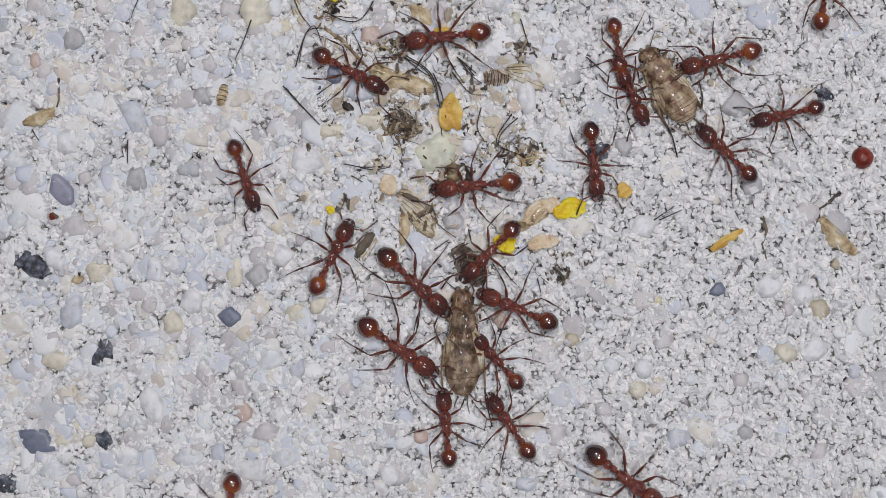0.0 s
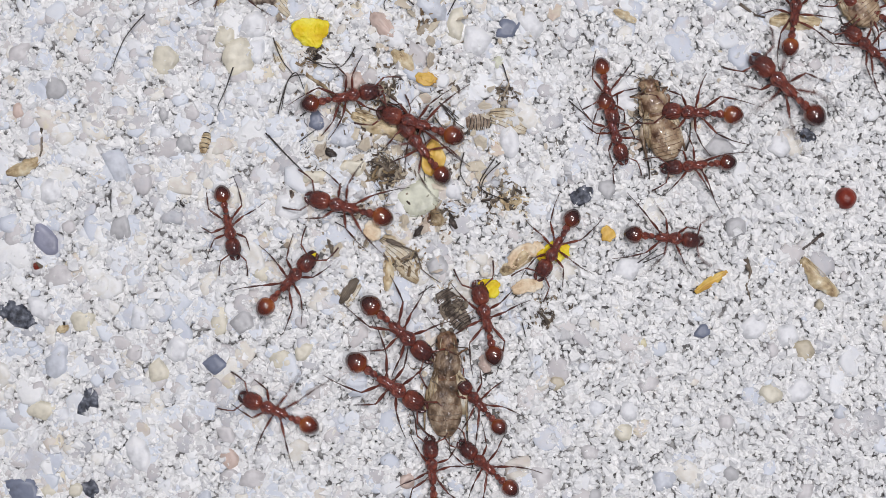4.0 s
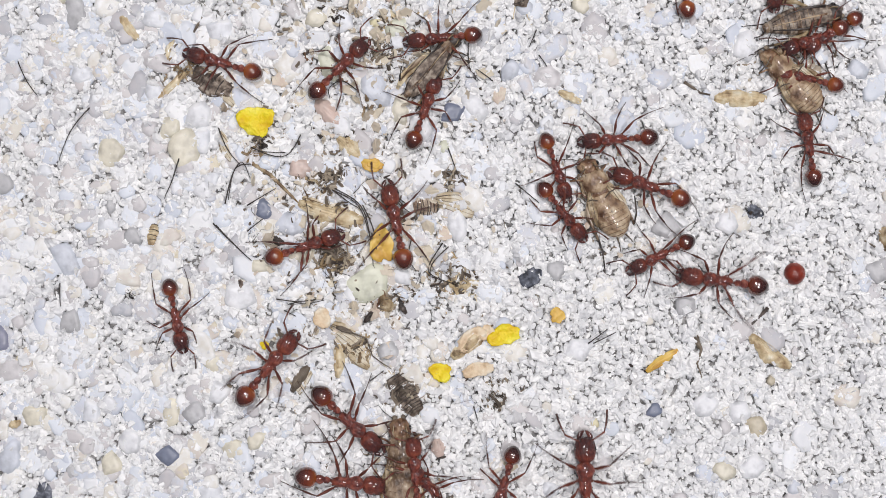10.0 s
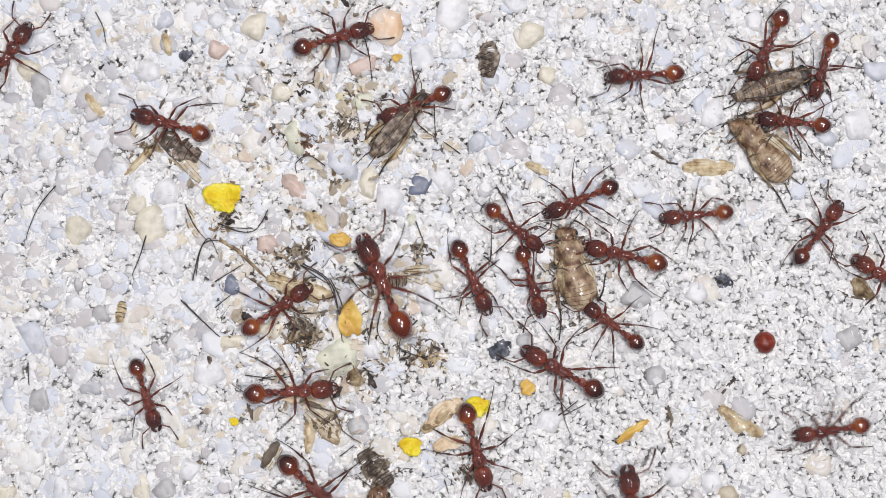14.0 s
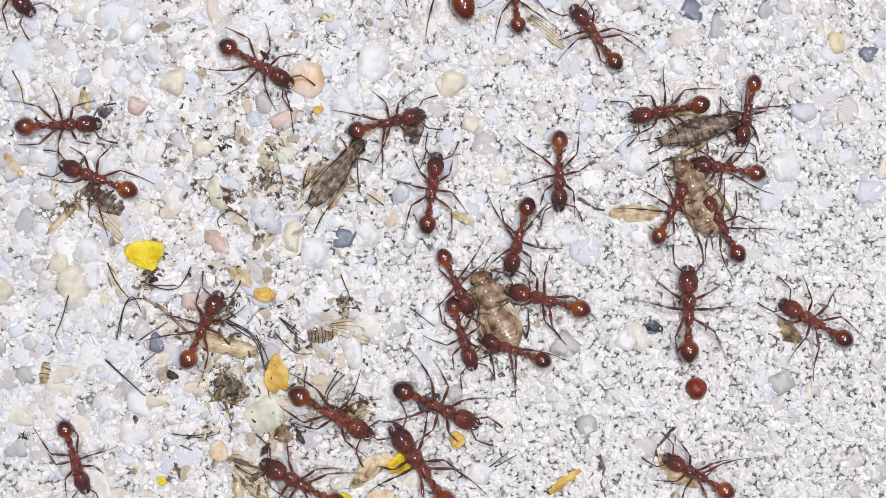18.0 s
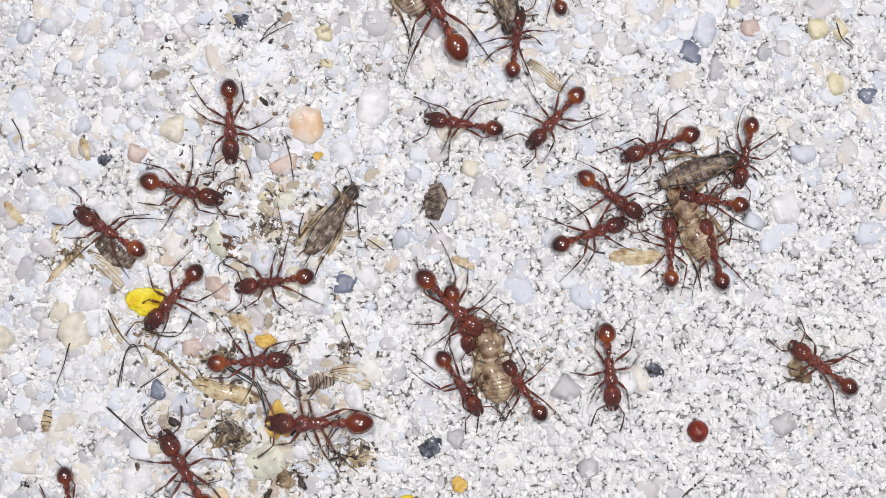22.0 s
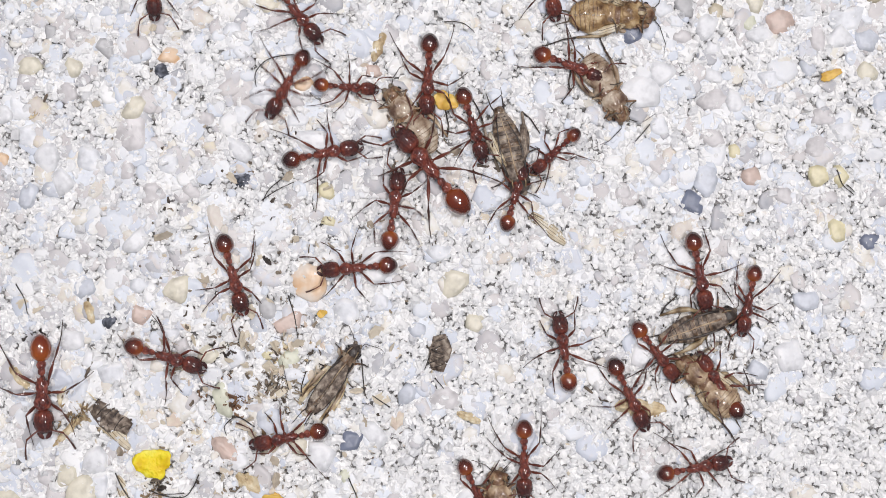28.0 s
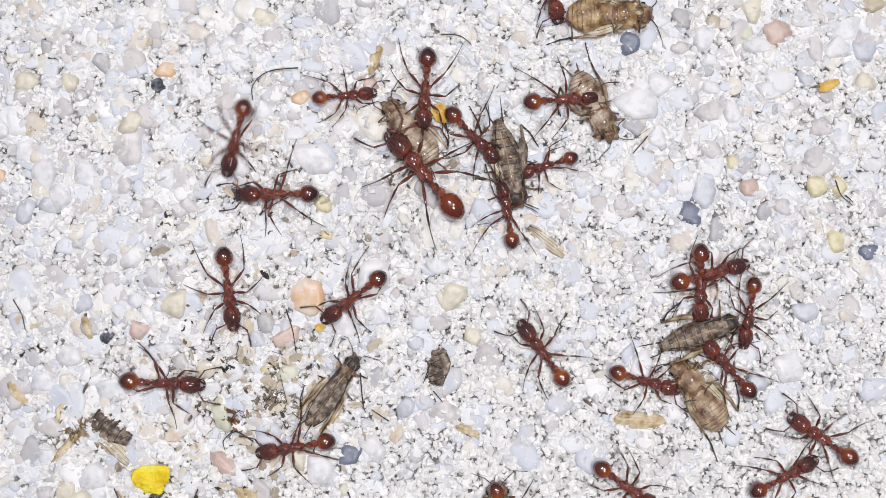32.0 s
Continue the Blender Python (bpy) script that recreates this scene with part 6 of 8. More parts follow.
    go("A5", [(0, at(1.96, -0.75, -43)), (1, at(1.9, -0.75, -42)), (2, at(1.91, -0.81, -43)), (5, at(1.87, -0.87, -42)), (6, at(1.8, -1.01, -46)), (7, at(1.86, -0.9, -41)), (8, at(1.83, -0.88, -45)), (9, at(1.83, -1.06, -45)), (10, at(1.81, -1.08, -45)), (11, at(1.9, -1.03, -45)), (12, at(2, -1.03, -44)), (13, at(1.66, -0.83, -45)), (14, at(1.59, -0.63, -45)), (15, at(1.58, -0.55, -42)), (16.5, at(4.94, -1.67, 2)), (17.25, at(5.18, 0.59, 74)), (18, at(5.42, 2.86, 147)), (19, at(3.43, 2.88, 164)), (20, at(1.58, 6.69, 121)), (21, at(-3.13, 5.75, 187)), (21.5, at(-3.31, 7.19, 138)), (22, at(-1.57, 7, 115)), (23, at(-2.23, 11.37, 99)), (24, at(-2.84, 12.59, 105)), (24.5, at(-2.01, 12.4, 70)), (25, at(-0.71, 11.47, 67)), (25.5, at(-0.79, 9.8, -10)), (26, at(-0.88, 8.13, -87)), (27.5, at(-0.88, -1.87, -87)), (32, at(-0.88, -36.87, -87))])
    go("A6", [(0, at(0.96, -4.76, -35)), (1, at(1, -4.5, -38)), (2, at(1.13, -3.97, -54)), (5, at(1.25, -4.38, -28)), (6, at(1.39, -4.8, -32)), (7, at(1.34, -4.63, -26)), (8, at(1.22, -4.91, -16)), (9, at(1.3, -4.74, -11)), (10, at(1.32, -4.81, -9)), (11, at(1.51, -5.1, -16)), (12, at(1.59, -5.21, -18)), (13.5, at(1.59, -15.21, -18)), (32, at(1.59, -50.21, -18))])
    go("A7", [(0, at(8.33, -2.38, 157)), (1, at(8.21, -2.77, 149)), (2, at(8.25, -2.65, 157)), (4.5, at(7.28, -0.12, 94)), (5, at(8.6, -0.01, 93)), (6, at(7.91, -0.14, 138)), (7, at(7.09, 0.28, 166)), (8, at(6.19, -0.06, 181)), (9, at(4.84, -2.63, 219)), (9.5, at(5.33, -3.65, 156)), (10, at(5.83, -4.66, 93)), (11, at(6.92, -5.72, 61)), (12.5, at(6.92, -15.72, 61)), (32, at(6.92, -50.72, 61))])
    go("A8", [(0, at(7.07, -5.57, 132)), (1, at(7.1, -5.56, 133)), (2, at(7.02, -5.6, 129)), (5, at(6.92, -5.56, 131)), (6, at(6.88, -5.65, 130)), (7, at(6.92, -5.62, 131)), (8, at(6.94, -5.58, 132)), (9, at(7.14, -6, 131)), (10, at(6.88, -5.59, 131)), (11, at(7.07, -5.2, 128)), (12.5, at(7.07, -15.2, 128)), (32, at(7.07, -50.2, 128))])
    go("A9", [(0, at(3.93, -9.71, 95)), (1, at(3.93, -9.83, 95)), (2, at(3.92, -9.92, 97)), (5, at(3.96, -9.82, 92)), (6, at(4.12, -10.3, 94)), (7, at(3.87, -10.67, 94)), (8.5, at(3.87, -20.67, 94)), (32, at(3.87, -55.67, 94))])
    go("A10", [(0, at(7.89, -9.61, 125)), (1, at(7.57, -9.66, 123)), (2, at(7.42, -9.82, 141)), (5, at(7.32, -9.3, 132)), (6, at(7.01, -10.3, 126)), (7, at(7.14, -10.78, 125)), (8.5, at(7.14, -20.78, 125)), (32, at(7.14, -55.78, 125))])
    go("A11", [(0, at(6.64, 1.13, -134)), (1, at(6.16, 0.83, -144)), (2, at(5.39, 1.28, -157)), (3.3, at(4.08, 5.59, -234)), (4.5, at(3.43, 13.14, -230)), (5, at(5, 14.99, -204)), (6, at(5.86, 16.65, -244)), (7, at(6.23, 16.85, -264)), (8, at(6.97, 17.37, -283)), (9, at(6.78, 17.74, -285)), (10, at(7.14, 17.85, -292)), (11, at(7.38, 17.43, -306)), (12, at(9.12, 16.51, -359)), (13, at(9.98, 14.12, -428)), (14, at(11.85, 11.9, -428)), (14.5, at(11.61, 10.68, -470)), (15, at(10.87, 9.74, -465)), (15.17, at(10.87, 9.63, -519)), (15.33, at(10.87, 9.52, -573)), (15.5, at(10.87, 9.41, -627)), (17.5, at(13.39, 17.32, -636)), (18, at(14.42, 20.09, -642)), (18.5, at(12.57, 19.08, -597)), (19, at(10.42, 17.73, -542)), (20, at(4.09, 19.31, -586)), (21, at(2.44, 19.24, -569)), (22, at(-1.52, 17.72, -495)), (23, at(-1.29, 17.18, -482)), (24, at(-3.63, 17.08, -523)), (25, at(-2.29, 16.96, -503)), (26.5, at(-3.31, 14.64, -504)), (28, at(-4.08, 12.67, -504))])
    go("A12", [(0, at(5.82, 5.21, -174)), (1, at(4.71, 4.26, -168)), (2, at(4.57, 4.03, -162)), (4.5, at(-3.42, 7.98, -207)), (5, at(-6.13, 9.61, -214)), (6, at(-13.16, 12.81, -192)), (6.5, at(-16.83, 11.46, -157)), (7, at(-19.31, 9.75, -177)), (7.5, at(-21.38, 8.12, -150)), (9, at(-31.38, 8.12, -150)), (32, at(-66.38, 8.12, -150))])
    go("A13", [(0, at(13.06, 6.73, -84)), (1, at(12.52, 5.61, -115)), (2, at(12.72, 5.18, -111)), (5, at(10.8, 4.05, -139)), (6, at(9.54, 5.72, -175)), (7, at(8.45, 4.49, -162)), (7.25, at(8.87, 3.51, -222)), (7.5, at(9.29, 2.54, -283)), (8, at(11.79, 0.4, -263)), (8.2, at(11.2, 0.03, -200)), (8.4, at(10.61, -0.33, -137)), (9, at(12.65, -6.19, -85)), (10, at(11.27, -5.41, -108)), (11, at(11.1, -7.36, -106)), (12.5, at(11.1, -17.36, -106)), (32, at(11.1, -52.36, -106))])
    go("B1", [(0, at(14.65, 13.39, -79)), (1, at(14.71, 13.89, -75)), (2, at(14.97, 13.77, -84)), (5, at(15.03, 13.58, -77)), (6, at(14.9, 13.65, -79)), (7, at(15.04, 13.86, -78)), (8, at(14.99, 13.74, -83)), (9, at(15.11, 13.69, -70)), (10, at(15.19, 14.09, -72)), (11, at(14.75, 14.92, -47)), (12, at(14.79, 14.72, -35)), (13, at(14.61, 14.82, -33)), (14, at(14.63, 14.84, -41)), (15, at(14.72, 14.99, -40)), (18, at(15.54, 14.53, -69)), (19, at(15.06, 13.86, -81)), (20, at(15.47, 13.99, -74)), (21, at(15.47, 14.07, -82)), (22, at(15.81, 15, -76)), (23, at(15.65, 14.98, -79)), (24, at(15.96, 15.17, -73)), (25, at(15.77, 15.13, -75)), (28, at(16.3, 13.87, -70)), (29, at(17.06, 13.2, -71)), (30, at(17.69, 13.26, -70)), (31, at(18.08, 13.04, -70)), (32, at(18.2, 13.07, -70))])
    go("B2", [(0, at(15.36, 11.11, -65)), (1, at(15.53, 11.63, -79)), (2, at(15.38, 11.85, -63)), (5, at(15.35, 11.3, -76)), (6, at(15.46, 11.45, -75)), (7, at(15.34, 11.41, -70)), (8, at(15.33, 11.51, -66)), (9, at(15.18, 11.47, -51)), (10, at(15.49, 11.31, -53)), (11, at(15.3, 11.62, -57)), (12, at(14.88, 11.74, -62)), (13, at(14.86, 11.85, -66)), (14, at(15.5, 11.47, -75)), (15, at(15.82, 11.55, -74)), (18, at(15.7, 11.39, -76)), (19, at(15.24, 11.06, -67)), (20, at(15.54, 11.1, -56)), (21, at(15.65, 11.13, -66)), (22, at(15.45, 11.14, -60)), (23, at(15.26, 10.96, -59)), (24, at(15.18, 11.24, -57)), (25, at(15.16, 10.92, -63)), (26.5, at(15.4, 10.11, -63)), (28, at(15.4, 0.11, -63)), (32, at(15.4, -34.89, -63))])
    go("B3", [(0, at(20.88, 13.08, -166)), (1, at(21.11, 12.77, -172)), (2, at(21.01, 12.38, -187)), (5, at(20.57, 12.33, -183)), (6, at(20.39, 12.25, -191)), (7, at(20.58, 12.19, -199)), (8, at(20.6, 12.36, -199)), (9, at(20.82, 12.64, -203)), (10, at(20.97, 12.71, -203)), (11, at(20.5, 12.14, -203)), (12, at(20.49, 12.14, -198)), (13, at(20.9, 12.16, -193)), (14, at(21.38, 12.82, -196)), (15, at(21.25, 12.78, -205)), (18, at(21.11, 13.07, -199)), (19, at(21.36, 13.22, -171)), (20, at(22.21, 13.6, -139)), (21, at(23.04, 13.23, -120)), (22, at(24.72, 11.44, -89)), (22.5, at(23.97, 8.93, -107)), (23, at(22.21, 6.85, -158)), (23.5, at(20.46, 5.45, -161)), (24, at(18.6, 5.41, -121)), (25, at(17.33, 4.11, -119)), (26.5, at(17.33, -5.89, -119)), (32, at(17.33, -40.89, -119))])
    go("B4", [(0, at(25.14, 9.68, -167)), (1, at(24.12, 8.88, -154)), (2, at(23.57, 9.21, -184)), (5, at(19.6, 8.92, -172)), (6, at(19.43, 8.5, -188)), (7, at(19.73, 8.35, -189)), (8, at(19.84, 8.58, -180)), (9, at(20.73, 8.58, -170)), (10, at(21.51, 8.44, -155)), (11, at(20.68, 8.51, -176)), (12, at(19.48, 8.66, -188)), (13, at(19.04, 8.56, -202)), (14, at(20.43, 8.54, -219)), (15, at(19.37, 8.68, -196)), (18, at(18.89, 10.15, -204)), (19, at(19.09, 10.07, -211)), (20, at(19.68, 10.92, -226)), (21, at(19.64, 10.55, -235)), (22, at(19.34, 10.47, -240)), (23, at(19.42, 10.3, -262)), (24, at(19.76, 10.22, -265)), (25, at(20.22, 10.42, -245)), (26.5, at(20.13, 8.87, -240)), (28, at(20.13, -1.13, -240)), (32, at(20.13, -36.13, -240))])
    go("B5", [(0, at(21.32, 7.26, 136)), (1, at(21.53, 4.69, 204)), (2, at(19.13, 4.13, 167)), (2.75, at(18.13, 4.04, 224)), (3.5, at(17.14, 3.96, 282)), (4, at(18.43, 4.66, 354)), (4.5, at(19.72, 5.37, 427)), (5, at(21.1, 4.89, 421)), (6, at(26.15, 7.93, 437)), (6.5, at(26.41, 11.13, 446)), (7, at(26.17, 13.36, 492)), (8, at(21.43, 14.94, 545)), (9, at(19.86, 15.83, 546)), (10, at(19.12, 15.71, 542)), (11, at(18.78, 15.89, 548)), (12, at(18.81, 16.32, 562)), (13, at(18.59, 16.18, 571)), (14, at(18.83, 16.41, 560)), (15, at(18.95, 16.3, 560)), (18, at(19.6, 17.1, 611)), (18.5, at(20.05, 17.27, 653)), (19, at(21.28, 18.33, 672)), (20, at(24.15, 19.71, 727)), (21, at(24.37, 19.92, 747)), (22, at(24.13, 19.65, 735)), (23, at(24.59, 19.79, 737)), (24, at(24.9, 20.14, 752)), (25, at(24.95, 21.74, 780)), (25.75, at(25.14, 21.57, 714)), (26.5, at(25.33, 21.4, 647)), (28, at(26.22, 18.96, 651)), (29, at(26.74, 15.92, 649)), (30, at(28.06, 11.96, 651)), (31.5, at(28.06, 1.96, 651))])
    go("T1", [(0, at(27.52, 17.3, 80)), (1, at(27.65, 17.77, 82)), (2, at(27.33, 18.02, 81)), (5, at(25.92, 18.77, 83)), (6, at(24.89, 21.15, 94)), (7, at(24.81, 21.22, 97)), (8, at(24.69, 21.72, 94)), (9, at(24.64, 21.72, 94)), (10, at(23.56, 25.52, 94)), (11, at(22.69, 27.64, 97)), (12, at(22.33, 27.91, 100)), (13, at(22.93, 26.45, 113)), (14, at(23.15, 23.95, 181)), (15, at(21.95, 21.26, 229)), (15.5, at(21.6, 20.59, 240)), (18, at(22.35, 20.97, 266)), (19, at(22.71, 21.49, 280)), (20, at(23.65, 23.13, 321)), (21, at(23.57, 23.81, 386)), (21.5, at(24.41, 22.87, 329)), (22, at(25.65, 21.93, 322)), (23, at(26.14, 21.84, 326)), (24, at(25.88, 21.69, 319)), (25, at(25.62, 21.68, 309)), (26.5, at(24.57, 23.04, 246)), (26.83, at(23.84, 22.83, 191)), (27.17, at(23.11, 22.63, 136)), (27.5, at(22.38, 22.42, 81)), (28, at(22.46, 21.98, 93)), (29, at(22.57, 21.96, 90)), (30, at(22.7, 21.87, 87)), (31, at(22.39, 21.96, 94)), (32, at(21.33, 22.74, 121))])
    go("T2", [(0, at(76.65, 16.12, 138)), (2.1, at(49.65, 16.12, 138)), (2.5, at(41.65, 16.12, 138)), (4, at(31.65, 16.12, 138)), (4.5, at(30.43, 15.15, 136)), (5, at(30.64, 14.96, 138)), (6, at(31.01, 14.86, 99)), (7, at(30.85, 14.95, 92)), (8, at(30.95, 15.03, 95)), (9, at(30.94, 15.14, 95)), (10, at(31.03, 14.79, 97)), (11, at(30.78, 14.87, 98)), (12, at(30.65, 14.52, 111)), (13, at(32.35, 13.2, 66)), (14, at(33.55, 13.66, 50)), (14.5, at(33.48, 15.48, 111)), (15, at(33.1, 15.65, 117)), (18, at(32.19, 16.81, 116)), (19, at(31.84, 17.28, 106)), (20, at(31.9, 17.44, 104)), (21, at(31.8, 17.46, 103)), (22, at(31.66, 17.95, 102)), (23, at(31.56, 17.99, 102)), (24, at(31.43, 17.85, 104)), (25, at(31.66, 18.02, 101)), (28, at(31.86, 18.98, 119)), (29, at(32.7, 19.61, 110)), (30, at(32.21, 20.62, 123)), (31, at(31.31, 21.2, 145)), (32, at(32.64, 20.72, 126))])
    go("C1", [(0.5, at(30.5, 31.62, 154)), (2, at(30.5, 21.62, 154)), (5, at(31.98, 18.37, 151)), (6, at(31.76, 18.1, 171)), (7, at(31.44, 18.67, 186)), (8, at(31.33, 19.12, 192)), (9, at(31.28, 18.93, 174)), (10, at(31.15, 19.1, 166)), (11, at(31.46, 18.5, 172)), (12, at(31.04, 18.04, 178)), (13, at(29.81, 16.07, 186)), (14, at(25.99, 15.12, 183)), (14.5, at(27.41, 15.95, 105)), (15, at(27.94, 16.14, 85)), (18, at(29.13, 18.03, 58)), (19, at(28.89, 17.87, 66)), (20, at(28.76, 18.01, 64)), (21, at(28.63, 18.07, 73)), (22, at(29.02, 18.26, 87)), (23, at(29.56, 18.1, 94)), (24, at(29.51, 17.48, 106)), (25, at(29.65, 17.26, 102)), (25.5, at(29.27, 18.02, 43)), (26, at(28.89, 18.78, -17)), (26.5, at(28.51, 19.54, -77)), (28, at(28.14, 21.4, -58)), (29, at(27.94, 21.14, -49)), (30, at(27.69, 20.75, -29)), (31, at(27.55, 20.41, -18)), (32, at(27.41, 20.45, -22))])
    go("C2", [(0, at(30.58, 68.08, -159)), (4.1, at(30.58, 41.08, -159)), (4.5, at(30.58, 33.08, -159)), (6, at(30.58, 23.08, -159)), (8, at(28.98, 21.87, -194)), (9, at(29.58, 22.2, -204)), (10, at(31.6, 21.61, -160)), (11, at(31.79, 21.34, -165)), (12, at(32.13, 21.42, -163)), (13, at(32.29, 20.99, -185)), (14, at(32.31, 20.63, -189)), (15, at(32.43, 20.79, -186)), (18, at(32.78, 20.42, -193)), (19, at(32.52, 20.51, -188)), (20, at(32.81, 20.76, -188)), (21, at(32.31, 21.12, -192)), (22, at(31.82, 21.14, -193)), (23, at(31.22, 21.75, -168)), (24, at(30.32, 21.63, -149)), (25, at(29.41, 22.27, -116)), (26, at(28.99, 20.23, -59)), (27, at(29.35, 15.77, -42)), (27.5, at(29.08, 14.47, -22)), (28, at(29.84, 14.06, 5)), (28.5, at(33.07, 14.53, 12)), (29, at(35.3, 14.25, 31)), (30, at(35.37, 14.15, 34)), (31, at(35.41, 13.84, 29)), (32, at(35.4, 13.68, 22))])
    go("C3", [(0, at(32.38, 68.95, -175)), (4.1, at(32.38, 41.95, -175)), (4.5, at(32.38, 33.95, -175)), (6, at(32.38, 23.95, -175)), (8, at(32.3, 22.67, -181)), (9, at(32.89, 22.9, -188)), (10, at(32.78, 21.93, -149)), (11, at(34.22, 23.92, -96)), (12, at(34.45, 23.95, -103)), (13, at(34.24, 23.99, -108)), (14, at(34.38, 24.02, -110)), (15, at(34.39, 24.02, -104)), (18, at(34.3, 23.92, -106)), (19, at(34.36, 24.03, -103)), (20, at(34.35, 23.87, -106)), (21, at(34.26, 23.87, -105)), (22, at(34.19, 23.96, -106)), (23, at(34.27, 24.02, -104)), (24, at(34.06, 24.03, -107)), (25, at(34.15, 23.98, -108)), (28, at(34.19, 24.02, -107)), (29, at(34.15, 23.99, -107)), (30, at(34.16, 24.07, -109)), (31, at(34.2, 24.04, -107)), (32, at(34.29, 23.97, -105))])
    go("C4", [(0, at(27.84, 69.82, -97)), (7.1, at(27.84, 42.82, -97)), (7.5, at(27.84, 34.82, -97)), (9, at(27.84, 24.82, -97)), (11, at(30.7, 26.94, -87)), (12, at(30.34, 24.2, -96)), (13, at(31.21, 25.48, -93)), (14, at(30.9, 25.4, -118)), (15, at(31.77, 25.44, -130)), (16.5, at(30.12, 24.71, -147)), (18, at(29.41, 24.24, -173)), (19, at(29.23, 24.35, -176)), (20, at(28.86, 24.38, -172)), (21, at(28.58, 24.35, -166)), (22, at(28.94, 24.81, -165)), (23, at(28.69, 24.74, -160)), (24, at(28.54, 24.72, -158)), (25, at(28.59, 24.81, -154)), (26.5, at(30.14, 26.66, -119)), (28, at(31.28, 26.04, -84)), (29, at(30.95, 26.16, -92)), (30, at(31.06, 26.24, -93)), (31, at(31.2, 26.17, -93)), (32, at(31.41, 26, -96))])
    go("P1", [(0, at(14.99, -12.83, -38)), (0.5, at(15.49, -10.97, 11)), (1, at(15.81, -8.07, 67)), (1.5, at(18.83, -4.74, 55)), (2, at(22.29, -1.09, 50)), (2.5, at(25.51, 3.29, 61)), (3.5, at(27.59, 10.29, 95)), (4.5, at(23.42, 15.9, 161)), (5, at(20.43, 16.38, 162)), (5.5, at(17.09, 20.39, 151)), (6.2, at(15.48, 25.53, 118)), (7.7, at(15.48, 35.53, 118)), (32, at(15.48, 70.53, 118))])
    go("P2", [(0, at(-9.35, -15, -96)), (1, at(-7.78, -14.49, -91)), (2, at(-7.97, -14.78, -93)), (2.75, at(-6.29, -11.85, -158)), (3.5, at(-4.6, -8.93, -222)), (4.5, at(-9.26, -3.99, -183)), (5, at(-15.93, -5.08, -181)), (5.5, at(-20.07, -6.05, -181)), (6, at(-25.42, -6.23, -176)), (7.5, at(-35.42, -6.23, -176)), (32, at(-70.42, -6.23, -176))])
    go("P3", [(0, at(9.5, -57.94, 76)), (3.1, at(9.5, -30.94, 76)), (3.5, at(9.5, -22.94, 76)), (5, at(9.5, -12.94, 76)), (5.5, at(11.6, -7.22, 68)), (6, at(14.86, -4.9, 56)), (6.5, at(18.29, -2.19, 23)), (7, at(22.56, -3.19, -4)), (7.5, at(25.57, -0, 62)), (8, at(25.87, 4.67, 76)), (8.5, at(28.61, 8.19, 71)), (9, at(27.94, 8.69, 93)), (9.25, at(26.28, 8.96, 159)), (9.5, at(24.62, 9.22, 225)), (10, at(25.28, 6.71, 170)), (11, at(21.29, 5.39, 165)), (12, at(19.95, 5.38, 148)), (13, at(18.61, 4.85, 144)), (14, at(17.18, 5.82, 148)), (15, at(16.4, 6.4, 133)), (15.5, at(15.92, 6.69, 188)), (16, at(15.43, 6.99, 242)), (16.5, at(14.95, 7.28, 296)), (18, at(13.8, 7.1, 331)), (19, at(15.29, 6.4, 327)), (20, at(16.59, 4.03, 292)), (21, at(16.74, 0.98, 295)), (22, at(17.32, -1.93, 292)), (23.5, at(17.32, -11.93, 292)), (32, at(17.32, -46.93, 292))])
    go("P4", [(0, at(80.94, -4.46, -175)), (2.9, at(53.94, -4.46, -175)), (3.3, at(45.94, -4.46, -175)), (4.8, at(35.94, -4.46, -175)), (5.5, at(31.36, -6.19, -148)), (6, at(29.09, -8.47, -143)), (6.5, at(26.78, -11.38, -133)), (8, at(26.78, -21.38, -133)), (32, at(26.78, -56.38, -133))])
    go("L2", [(0, at(-9.61, -58.61, 89)), (3.4, at(-9.61, -31.61, 89)), (3.8, at(-9.61, -23.61, 89)), (5.3, at(-9.61, -13.61, 89)), (6, at(-5.87, -5.41, 114)), (6.5, at(-12.06, -4.29, 171)), (7, at(-16.77, -6.23, 186)), (7.25, at(-16.17, -3.97, 140)), (7.5, at(-15.57, -1.7, 94)), (8, at(-10.86, 0.38, 21)), (8.5, at(-8.64, -0.43, 6)), (9, at(-4.46, -0.7, 13)), (10, at(-3.02, 2.3, 49)), (11, at(-1.47, 3.7, 31)), (12, at(-0.81, 3.58, 22)), (13, at(0.35, 3.4, -5)), (14, at(0.37, 5.42, 1)), (15, at(-0.13, 7.16, 6)), (16.5, at(4.36, 6.42, -25)), (18, at(7.35, 7.11, -33)), (19, at(7.29, 6.25, -46)), (19.5, at(7.23, 7.78, 22)), (20, at(6.29, 9.9, 48)), (21, at(10.75, 16.65, 26)), (22, at(15.27, 16, -49)), (23, at(21.34, 15.37, -30)), (23.5, at(25.71, 12.6, -2)), (24, at(29.6, 12.38, 19)), (24.25, at(29.94, 11.81, -24)), (24.5, at(30.29, 11.23, -66)), (25, at(29.45, 8.95, -75)), (26, at(30.02, 4.41, -71)), (27.5, at(30.02, -5.59, -71)), (32, at(30.02, -40.59, -71))])
